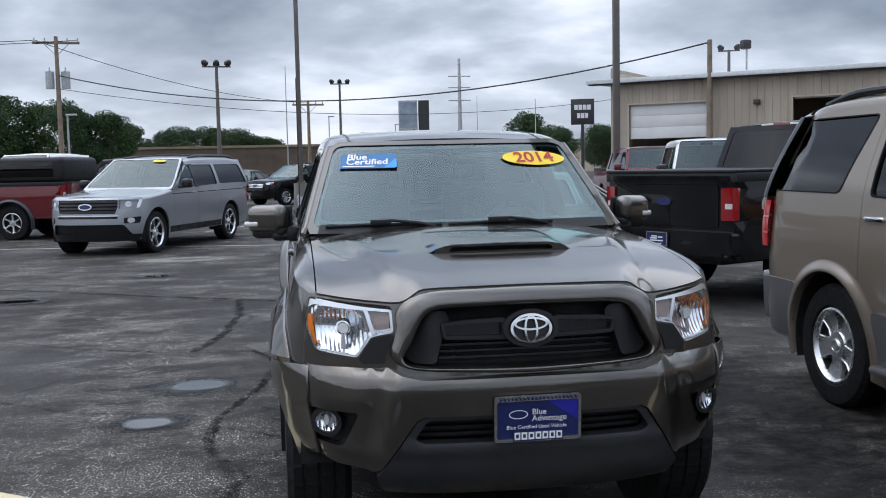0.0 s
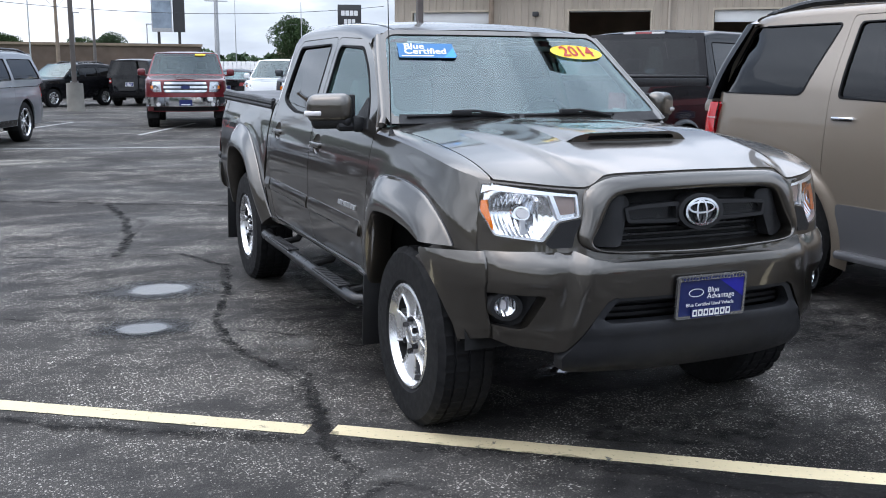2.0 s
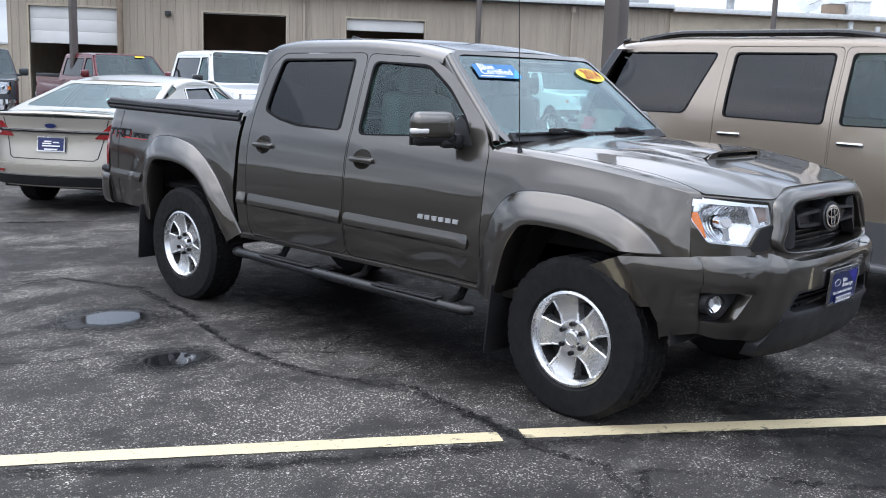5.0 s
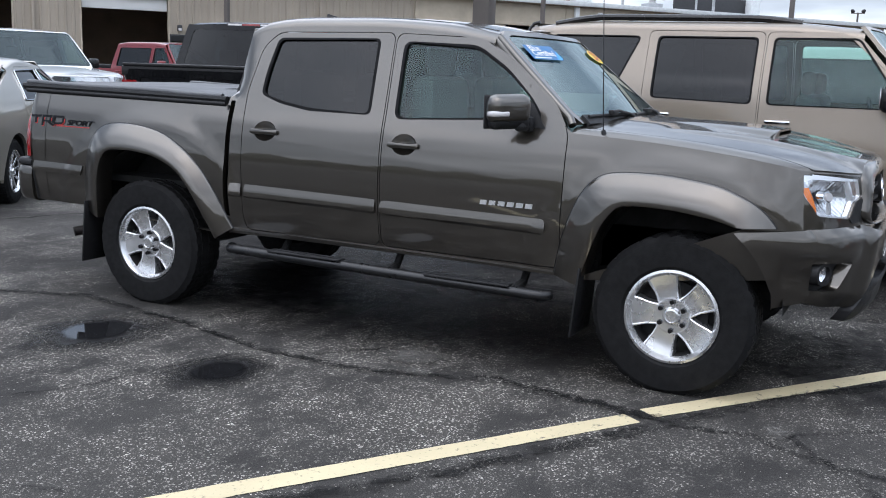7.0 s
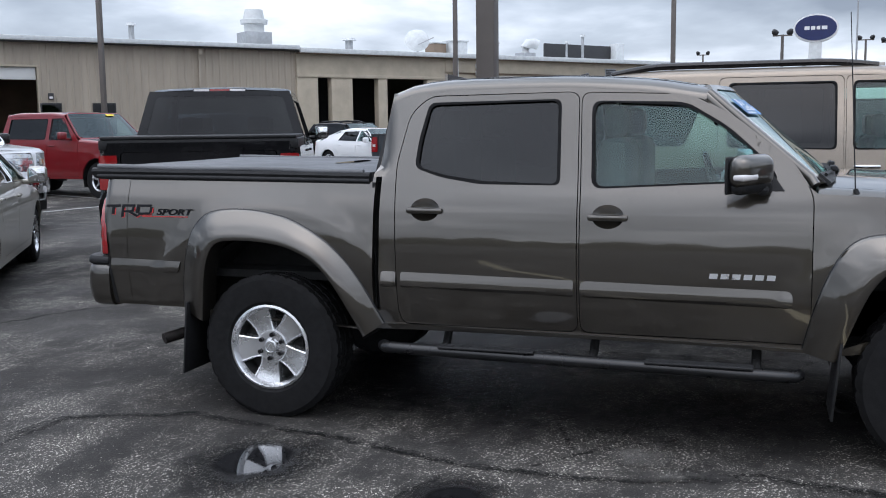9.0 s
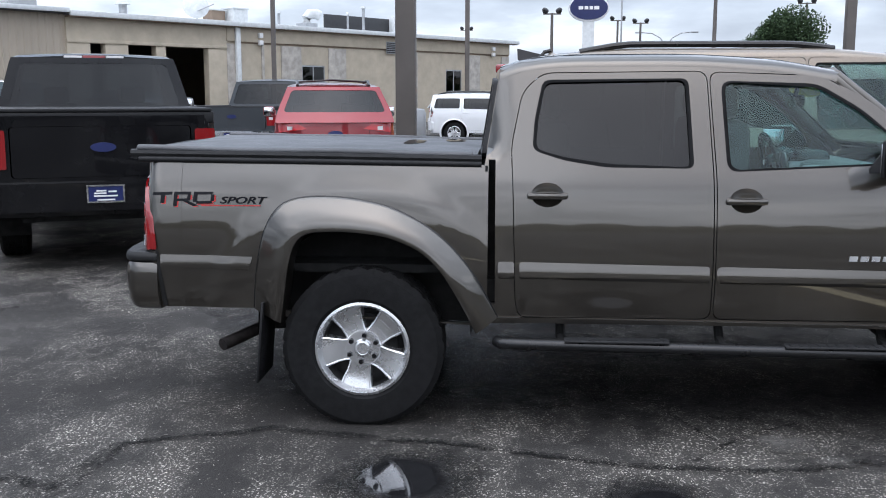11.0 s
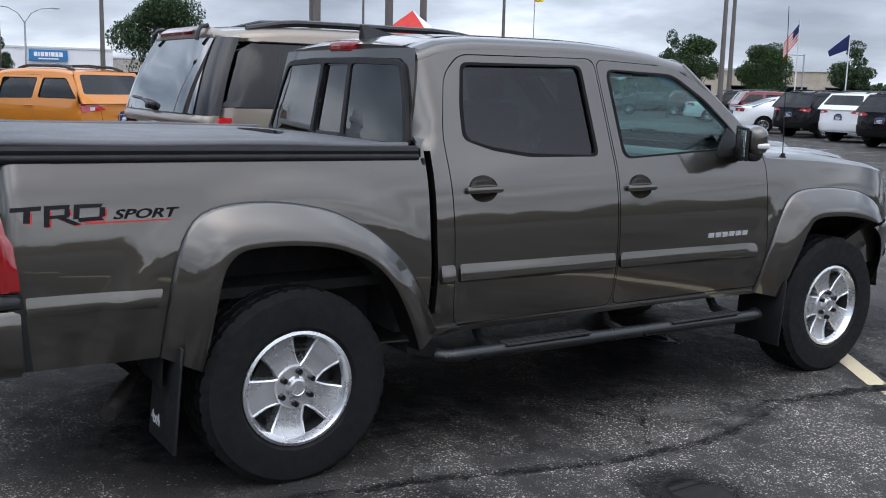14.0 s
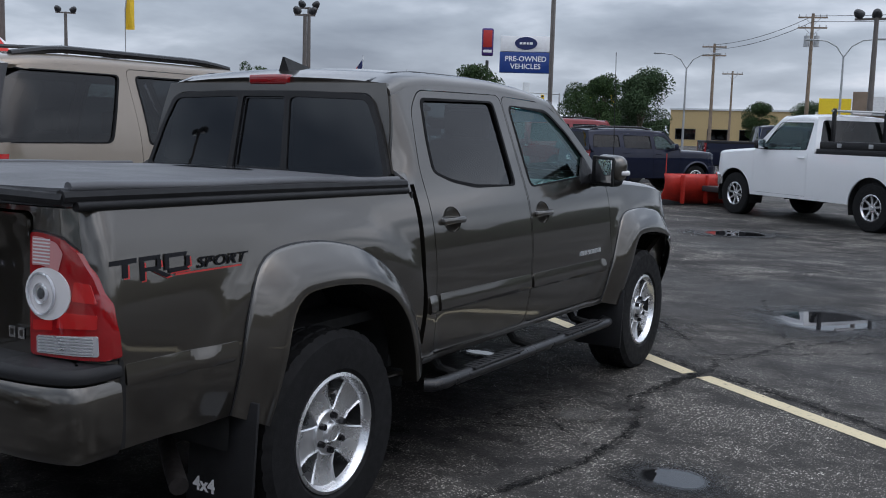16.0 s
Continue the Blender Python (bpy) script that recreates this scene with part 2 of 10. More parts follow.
def ribbed_mat(name, color):
    M = Mat(name, color, 0.55)
    streak = M.noise(1.2, 6, 0.6, None, (1, 1, 0.12))
    M.put(M.ramp(streak, [(0.3, tuple(c * 0.86 for c in color)), (0.7, tuple(min(1, c * 1.1) for c in color))]), "Base Color")
    return M.m


def leaf_mat(name, a, b):
    M = Mat(name, a, 0.6)
    g = M.node("ShaderNodeNewGeometry")
    M.put(M.ramp(g.outputs["Random Per Island"], [(0.0, a), (1.0, b)]), "Base Color")
    M.b.inputs["Specular IOR Level"].default_value = 0.12
    return M.m


def led_free_lens(name, color, rough=0.08):
    M = Mat(name, color, rough)
    M.b.inputs["Coat Weight"].default_value = 1.0
    M.b.inputs["Coat Roughness"].default_value = 0.02
    M.bump(M.noise(30, 2), 0.05, 0.01)
    return M.m


asphalt = asphalt_mat()
yellow_line, white_line = line_mat("faded_yellow_line", (0.70, 0.595, 0.375)), line_mat("faded_white_line", (0.5, 0.5, 0.48))
tar = broken_film("crack_tar", (0.012, 0.012, 0.0125), 0.9)
seal_tar = broken_film("crack_sealer", (0.019, 0.0185, 0.018), 0.9, (0.12, 0.72), (0.35, 1.0))
dirt = plain("crack_dirt", (0.09, 0.085, 0.075), 0.9, vary=0.5, scale=30, grain=0.6, grain_scale=90)
concrete = plain("old_concrete", (0.22, 0.21, 0.185), 0.85, vary=0.3, scale=1.3, grain=0.5, grain_scale=60)
film_water = Mat("rain_film", (0.012, 0.012, 0.013), 0.02).m
water = soft_spot("still_water", (0.014, 0.014, 0.015), 0.015, 0.29, 0.36, 0.0, 0.13)
water.b.inputs["Specular IOR Level"].default_value = 1.0
water.b.inputs["IOR"].default_value = 1.6
water = water.m
bronze = paint("bronze_mica_paint", (0.083, 0.0735, 0.061), 0.90, 0.28, 0.12)
bronze.node_tree.nodes["Principled BSDF"].inputs["Coat IOR"].default_value = 1.75
beige_paint = paint("beige_metallic_paint", (0.27, 0.226, 0.178), 0.5, 0.32, 0.15)
grey_two = paint("grey_cladding_paint", (0.125, 0.125, 0.13), 0.3, 0.4)
black_paint = paint("black_paint", (0.006, 0.006, 0.007), 0.0, 0.2)
silver_paint = paint("grey_silver_paint", (0.36, 0.38, 0.405), 0.6, 0.36, 0.12)
white_paint = paint("white_paint", (0.78, 0.79, 0.80), 0.0, 0.3)
cream_paint = paint("cream_white_paint", (0.60, 0.57, 0.50), 0.35, 0.33, 0.1)
gold_paint = paint("white_gold_paint", (0.40, 0.375, 0.32), 0.45, 0.30, 0.1)
red_paint = paint("red_paint", (0.19, 0.010, 0.014), 0.2, 0.28)
dark_red_paint = paint("dark_red_paint", (0.13, 0.010, 0.014), 0.3, 0.28)
ruby_paint = paint("ruby_red_paint", (0.23, 0.012, 0.018), 0.3, 0.28)
orange_paint = paint("orange_paint", (0.62, 0.22, 0.02), 0.3, 0.3)
navy_paint = paint("navy_paint", (0.010, 0.013, 0.030), 0.2, 0.25)
grey_paint = paint("dark_grey_paint", (0.05, 0.055, 0.06), 0.3, 0.3)
plow_red = plain("plow_red", (0.42, 0.022, 0.012), 0.5, vary=0.2)
chrome = plain("chrome", (0.82, 0.83, 0.85), 0.08, 1.0, vary=0.05)
alloy = plain("silver_alloy", (0.74, 0.745, 0.755), 0.27, 0.9, vary=0.06, scale=3)
grooves = alloy.node_tree
turned = grooves.nodes.new("ShaderNodeTexWave")
turned.wave_type, turned.rings_direction, turned.wave_profile = "RINGS", "X", "SAW"
turned.inputs["Scale"].default_value = 8.0
groove_bump, groove_at = grooves.nodes.new("ShaderNodeBump"), grooves.nodes.new("ShaderNodeTexCoord")
groove_bump.inputs["Strength"].default_value, groove_bump.inputs["Distance"].default_value = 0.35, 0.002
grooves.links.new(groove_at.outputs["Object"], turned.inputs["Vector"])
grooves.links.new(turned.outputs["Fac"], groove_bump.inputs["Height"])
grooves.links.new(groove_bump.outputs[0], grooves.nodes["Principled BSDF"].inputs["Normal"])
dark_steel = plain("dark_nut_steel", (0.020, 0.020, 0.022), 0.25, 0.6)
dark_alloy = plain("dark_alloy", (0.03, 0.03, 0.033), 0.3, 0.6)
rubber = plain("tyre_rubber", (0.007, 0.007, 0.0075), 0.75, vary=0.35, scale=14, grain=0.25, grain_scale=140, Specular_IOR_Level=0.25)
black_plastic = plain("black_plastic", (0.013, 0.013, 0.014), 0.5, vary=0.2, scale=12, grain=0.25, grain_scale=350, Specular_IOR_Level=0.3)
trim_black = plain("gloss_black_trim", (0.009, 0.009, 0.010), 0.25, vary=0.1)
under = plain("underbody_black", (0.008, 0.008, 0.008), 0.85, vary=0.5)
grey_chrome = plain("worn_chrome", (0.45, 0.45, 0.45), 0.25, 0.9, vary=0.2)
vinyl = plain("black_vinyl_cover", (0.085, 0.087, 0.093), 0.45, vary=0.25, scale=2.0, grain=0.25, grain_scale=420)
clear_glass = glass("clear_tinted_glass", (0.54, 0.75, 0.73), 1.6, (0.84, 0.97, 0.97))
screen_glass = glass("windscreen_glass", (0.60, 0.80, 0.78), 2.15, (0.84, 0.97, 0.98))
far_screen = glass("other_windscreen_glass", (0.30, 0.37, 0.37), 1.75, (0.84, 0.97, 0.98))
hatch_glass = glass("mirrored_privacy_glass", (0.05, 0.053, 0.06), 3.4)
dark_glass = glass("privacy_glass", (0.05, 0.054, 0.062), 1.5)
seat_cloth = plain("grey_seat_cloth", (0.065, 0.065, 0.067), 0.9, vary=0.2)
dash_grey = plain("dash_plastic", (0.16, 0.17, 0.165), 0.6, vary=0.15)
lamp_lens = glass("clear_lamp_lens", (0.95, 0.96, 0.97), 1.2)
reflector = plain("lamp_reflector", (0.80, 0.81, 0.83), 0.15, 1.0, vary=0.08, scale=20)
flutes = reflector.node_tree
wave = flutes.nodes.new("ShaderNodeTexWave")
wave.inputs["Scale"].default_value, wave.inputs["Distortion"].default_value = 20.0, 1.0
bump_node, place = flutes.nodes.new("ShaderNodeBump"), flutes.nodes.new("ShaderNodeTexCoord")
bump_node.inputs["Strength"].default_value, bump_node.inputs["Distance"].default_value = 0.32, 0.004
flutes.links.new(place.outputs["Object"], wave.inputs["Vector"])
flutes.links.new(wave.outputs["Fac"], bump_node.inputs["Height"])
flutes.links.new(bump_node.outputs[0], flutes.nodes["Principled BSDF"].inputs["Normal"])
amber = led_free_lens("amber_lens", (0.75, 0.18, 0.01))
red_lens = led_free_lens("red_lens", (0.24, 0.006, 0.008))
pale_lens = led_free_lens("pale_lens", (0.62, 0.60, 0.60))
blue_print = plain("blue_print", (0.012, 0.02, 0.10), 0.35, vary=0.1)
sky_blue = plain("bright_blue_print", (0.03, 0.17, 0.40), 0.4, vary=0.08)
yellow_print = plain("yellow_print", (0.85, 0.62, 0.02), 0.4, vary=0.05)
red_print = plain("red_print", (0.42, 0.022, 0.018), 0.5, vary=0.05)
white_print = plain("white_print", (0.82, 0.82, 0.82), 0.4, vary=0.04)
black_print = Mat("dark_print", (0.007, 0.007, 0.009), 0.6)
black_print.b.inputs["Specular IOR Level"].default_value = 0.2
black_print = black_print.m
tan_ribs = ribbed_mat("tan_ribbed_steel", (0.40, 0.345, 0.275))
tan_block = plain("tan_block", (0.46, 0.40, 0.31), 0.85, vary=0.12, scale=1.5, grain=0.3, grain_scale=40)
brown_block = plain("brown_block", (0.22, 0.165, 0.12), 0.85, vary=0.2, scale=1.0, grain=0.3)
roof_trim = plain("pale_roof_trim", (0.62, 0.64, 0.64), 0.5, vary=0.1)
door_white = plain("white_steel_door", (0.70, 0.70, 0.68), 0.5, vary=0.06, scale=1)
shade_dark = plain("bay_shade_black", (0.012, 0.012, 0.012), 0.9, vary=0.4)
pole_steel = plain("brown_pole_steel", (0.13, 0.115, 0.105), 0.5, 0.2, vary=0.15, scale=2)
grey_steel = plain("galvanised_steel", (0.42, 0.43, 0.44), 0.45, 0.6, vary=0.12)
wood_grey = plain("weathered_pole_wood", (0.22, 0.17, 0.125), 0.9, vary=0.25, scale=3, grain=0.5, grain_scale=30)
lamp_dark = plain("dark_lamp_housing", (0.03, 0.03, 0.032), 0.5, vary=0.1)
bark = plain("tree_bark", (0.10, 0.08, 0.06), 0.95, vary=0.3, grain=0.7, grain_scale=30)
leaves_a = leaf_mat("tree_leaves", (0.028, 0.052, 0.020), (0.060, 0.096, 0.036))
leaves_far = leaf_mat("far_leaves", (0.034, 0.058, 0.029), (0.062, 0.096, 0.044))
grass_mat = plain("grass", (0.06, 0.11, 0.03), 0.9, vary=0.35, scale=2, grain=0.6, grain_scale=40)
cloth_red = plain("red_tent_cloth", (0.55, 0.03, 0.02), 0.7, vary=0.12)
cloth_white = plain("white_tent_cloth", (0.75, 0.75, 0.75), 0.7, vary=0.08)
cloth_yellow = plain("yellow_cloth", (0.75, 0.50, 0.02), 0.7, vary=0.1)
damp_mat = soft_spot("damp_asphalt", (0.018, 0.0175, 0.018), 0.40, 0.30, 0.60, 0.5, 0.3, 0.9)
damp_mat.b.inputs["Specular IOR Level"].default_value = 0.22
damp_mat = damp_mat.m
# darkens the ground both for damp and for the shade beneath parked cars
wet_shade_mat = soft_spot("shaded_wet_asphalt", (0.009, 0.009, 0.010), 0.5, 0.45, 0.85, 0.7, 0.6, 0.62)
wet_shade_mat.b.inputs["Specular IOR Level"].default_value = 0.10
wet_shade_mat = wet_shade_mat.m
worn_slab = soft_spot("worn_concrete", (0.21, 0.198, 0.172), 0.85, 0.60, 0.86, 0.6, 0.7, 0.92).m
seal_rubber = plain("window_rubber", (0.007, 0.007, 0.0075), 0.7, vary=0.2, Specular_IOR_Level=0.15)
crumble = soft_spot("crumbled_asphalt", (0.13, 0.122, 0.11), 0.95, 0.36, 0.62, 1.0, 0.7, 0.7).m

# ---- mesh helpers ----
from mathutils.geometry import delaunay_2d_cdt


def link_mesh(name, verts, faces, material, parent=None, label="", smooth=35, at=None):
    me = bpy.data.meshes.new(name)
    me.from_pydata([tuple(v) for v in verts], [], [tuple(f) for f in faces])
    me.materials.append(material)
    if smooth:
        me.polygons.foreach_set("use_smooth", [True] * len(me.polygons))
        me.set_sharp_from_angle(angle=radians(smooth))
    me.update()
    ob = new(name, me)
    if parent is not None:
        ob.parent = parent
    if at is not None:
        ob.matrix_basis = at
    if label:
        ob["label"] = label
    return ob


def part(name, bm, material, parent=None, label="", smooth=35, at=None):
    """One bmesh as one mesh object under a thing or a part."""
    me = bpy.data.meshes.new(name)
    bm.to_mesh(me)
    bm.free()
    me.materials.append(material)
    if smooth:
        me.polygons.foreach_set("use_smooth", [True] * len(me.polygons))
        me.set_sharp_from_angle(angle=radians(smooth))
    ob = new(name, me)
    if parent is not None:
        ob.parent = parent
    if at is not None:
        ob.matrix_basis = at
    if label:
        ob["label"] = label
    return ob


def thing(name, label, category, at=None, group="", kind=""):
    ob = new(name)
    ob.empty_display_size = 0.2
    if at is not None:
        ob.matrix_basis = at
    return tagged(ob, label, category, group, kind)


def add_box(bm, x0, x1, y0, y1, z0, z1, bevel=0.0, m=None, seg=2):
    x0, x1, y0, y1, z0, z1 = min(x0, x1), max(x0, x1), min(y0, y1), max(y0, y1), min(z0, z1), max(z0, z1)
    r = bmesh.ops.create_cube(bm, size=1.0)
    vs = r["verts"]
    for v in vs:
        v.co = Vector(((x0 + x1) / 2 + v.co.x * (x1 - x0), (y0 + y1) / 2 + v.co.y * (y1 - y0), (z0 + z1) / 2 + v.co.z * (z1 - z0)))
    if bevel:
        es = list({e for v in vs for e in v.link_edges})
        r2 = bmesh.ops.bevel(bm, geom=es, offset=bevel, segments=seg, affect="EDGES", profile=0.5)
        vs = list({v for f in r2["faces"] for v in f.verts} | {v for v in vs if v.is_valid})
    if m is not None:
        bmesh.ops.transform(bm, matrix=m, verts=[v for v in vs if v.is_valid])
    return bm


def box(*a, **k):
    return add_box(bmesh.new(), *a, **k)


def add_tube(bm, a, b, r0, r1=None, seg=12, caps=True):
    a, b = Vector(a), Vector(b)
    d = b - a
    q = d.to_track_quat("Z", "Y").to_matrix().to_4x4()
    bmesh.ops.create_cone(bm, cap_ends=caps, segments=seg, radius1=r0, radius2=r0 if r1 is None else r1, depth=d.length,
                          matrix=Matrix.Translation((a + b) / 2) @ q)
    return bm


def tube(*a, **k):
    return add_tube(bmesh.new(), *a, **k)


def sweep(pts, r, seg=10, flat=1.0):
    """A round bar along a line of points."""
    pts = [Vector(p) for p in pts]
    verts, faces = [], []
    for i, p in enumerate(pts):
        d = (pts[min(i + 1, len(pts) - 1)] - pts[max(i - 1, 0)]).normalized()
        side = d.cross(Vector((0, 0, 1)))
        side = side.normalized() if side.length > 1e-3 else Vector((1, 0, 0))
        top = side.cross(d)
        for k in range(seg):
            a = 2 * math.pi * k / seg
            verts.append(p + side * (r * math.cos(a)) + top * (r * flat * math.sin(a)))
    n = len(pts)
    for i in range(n - 1):
        for k in range(seg):
            faces.append((i * seg + k, i * seg + (k + 1) % seg, (i + 1) * seg + (k + 1) % seg, (i + 1) * seg + k))
    faces.append(tuple(range(seg))[::-1])
    faces.append(tuple((n - 1) * seg + k for k in range(seg)))
    return verts, faces


def lathe(profile, seg=48, axis="x"):
    """Rings round the x axis from (along, radius) pairs."""
    verts, faces = [], []
    for i, (x, r) in enumerate(profile):
        for k in range(seg):
            a = 2 * math.pi * k / seg
            verts.append((x, r * math.cos(a), r * math.sin(a)))
    for i in range(len(profile) - 1):
        for k in range(seg):
            faces.append((i * seg + k, (i + 1) * seg + k, (i + 1) * seg + (k + 1) % seg, i * seg + (k + 1) % seg))
    return verts, faces


def dense(loop, res):
    out = []
    for i, p in enumerate(loop):
        q = loop[(i + 1) % len(loop)]
        n = max(1, int(math.ceil(math.hypot(q[0] - p[0], q[1] - p[1]) / res)))
        out += [(p[0] + (q[0] - p[0]) * k / n, p[1] + (q[1] - p[1]) * k / n) for k in range(n)]
    return out


def in_loop(px, py, loop):
    hit = np.zeros(px.shape, bool)
    for i in range(len(loop)):
        (x0, y0), (x1, y1) = loop[i], loop[(i + 1) % len(loop)]
        if y0 == y1:
            continue
        cross = (y0 > py) != (y1 > py)
        hit ^= cross & (px < (x1 - x0) * (py - y0) / (y1 - y0) + x0)
    return hit


def sheet(outer, holes=(), res=0.09):
    """Triangles of a flat outline with holes, with points inside for bending. Returns points, triangles and rim edges."""
    outer, holes = dense(outer, res), [dense(h, res) for h in holes]
    pts = list(outer)
    faces = [list(range(len(outer)))]
    for h in holes:
        faces.append(list(range(len(pts), len(pts) + len(h))))
        pts += h
    A = np.array(pts)
    gx = np.arange(A[:, 0].min() + res / 2, A[:, 0].max(), res)
    gy = np.arange(A[:, 1].min() + res / 2, A[:, 1].max(), res)
    if len(gx) and len(gy):
        X, Y = [v.ravel() for v in np.meshgrid(gx, gy)]
        X = X + 0.07 * res * np.sin(Y * 37.0)
        ok = in_loop(X, Y, outer)
        for h in holes:
            ok &= ~in_loop(X, Y, h)
        X, Y = X[ok], Y[ok]
        if len(X):
            far = np.min((X[:, None] - A[None, :, 0]) ** 2 + (Y[:, None] - A[None, :, 1]) ** 2, axis=1) > (0.45 * res) ** 2
            pts += list(zip(X[far], Y[far]))
    v, _, f, *_ = delaunay_2d_cdt([Vector(p) for p in pts], [], faces, 2 if holes else 1, 1e-6)
    tris = [tuple(t) for t in f]
    count = {}
    for t in tris:
        for i in range(len(t)):
            e = (t[i], t[(i + 1) % len(t)])
            count[e] = 1
    rim = [e for e in count if (e[1], e[0]) not in count]
    return [(p.x, p.y) for p in v], tris, rim


def skin(name, outer, holes, to3d, inward, material, parent, res=0.09, depth=0.02, label="", flip=False, smooth=30):
    """A curved panel: a flat outline laid on a surface, with its rim turned inward."""
    p2, tris, rim = sheet(outer, holes, res)
    verts = [Vector(to3d(*p)) for p in p2]
    # right way out
    n = sum(((verts[t[1]] - verts[t[0]]).cross(verts[t[2]] - verts[t[0]]) for t in tris), Vector())
    turn = n.dot(Vector(inward)) > 0
    faces = [t[::-1] for t in tris] if turn else list(tris)
    if depth:
        back = {}
        for a, b in rim:
            for i in (a, b):
                if i not in back:
                    back[i] = len(verts)
                    verts.append(verts[i] + Vector(inward) * depth)
        for a, b in rim:
            q = (b, a, back[a], back[b])
            faces.append(q[::-1] if turn else q)
    return link_mesh(name, verts, faces, material, parent, label, smooth)


def mirror_loop(loop):
    return [(-x, z) for x, z in loop][::-1]


def curve_of(stops):
    """A smooth line through (place, value) stops."""
    xs, ys = np.array([s[0] for s in stops], float), np.array([s[1] for s in stops], float)
    m = np.zeros(len(xs))
    d = np.diff(ys) / np.diff(xs)
    for i in range(1, len(xs) - 1):
        m[i] = 0 if d[i - 1] * d[i] <= 0 else 2 * d[i - 1] * d[i] / (d[i - 1] + d[i])
    m[0], m[-1] = d[0], d[-1]

    def at(x):
        x = min(max(x, xs[0]), xs[-1])
        i = int(min(max(np.searchsorted(xs, x) - 1, 0), len(xs) - 2))
        h = xs[i + 1] - xs[i]
        t = (x - xs[i]) / h
        return float((2 * t**3 - 3 * t**2 + 1) * ys[i] + (t**3 - 2 * t**2 + t) * h * m[i] + (3 * t**2 - 2 * t**3) * ys[i + 1] + (t**3 - t**2) * h * m[i + 1])
    return at


def round_loop(loop, r, seg=4):
    """Rounds the corners of a flat outline."""
    out = []
    n = len(loop)
    for i in range(n):
        p, a, b = Vector(loop[i]), Vector(loop[i - 1]), Vector(loop[(i + 1) % n])
        u, v = a - p, b - p
        d = min(r, 0.45 * u.length, 0.45 * v.length)
        s, e = p + u.normalized() * d, p + v.normalized() * d
        for k in range(seg + 1):
            t = k / seg
            q = s * (1 - t) ** 2 + p * 2 * t * (1 - t) + e * t**2
            out.append((q.x, q.y))
    return out


def letters_on(text, size, material, name, parent, at, extrude_to, u0, v0, su, sv):
    """Flat words bent onto a curved pane."""
    ob = letters(text, size, material, name, parent, Matrix.Identity(4), 0.0, size * 0.02)
    for v in ob.data.vertices:
        v.co = at(u0 + v.co.x / su, v0 + v.co.y / sv, extrude_to)
    return ob


def letters(text, size, material, name, parent, at, extrude=0.002, bold=0.0, label="", shear=0.0, align="CENTER"):
    cu = bpy.data.curves.new(name, "FONT")
    cu.body, cu.size, cu.extrude, cu.offset, cu.shear = text, size, extrude, bold, shear
    cu.align_x, cu.align_y, cu.resolution_u = align, "CENTER", 3
    tmp = bpy.data.objects.new(name, cu)
    scene.collection.objects.link(tmp)
    dg = bpy.context.evaluated_depsgraph_get()
    me = bpy.data.meshes.new_from_object(tmp.evaluated_get(dg))
    bpy.data.objects.remove(tmp)
    me.materials.clear()
    me.materials.append(material)
    ob = new(name, me)
    ob.parent = parent
    ob.matrix_basis = at
    if label:
        ob["label"] = label
    return ob


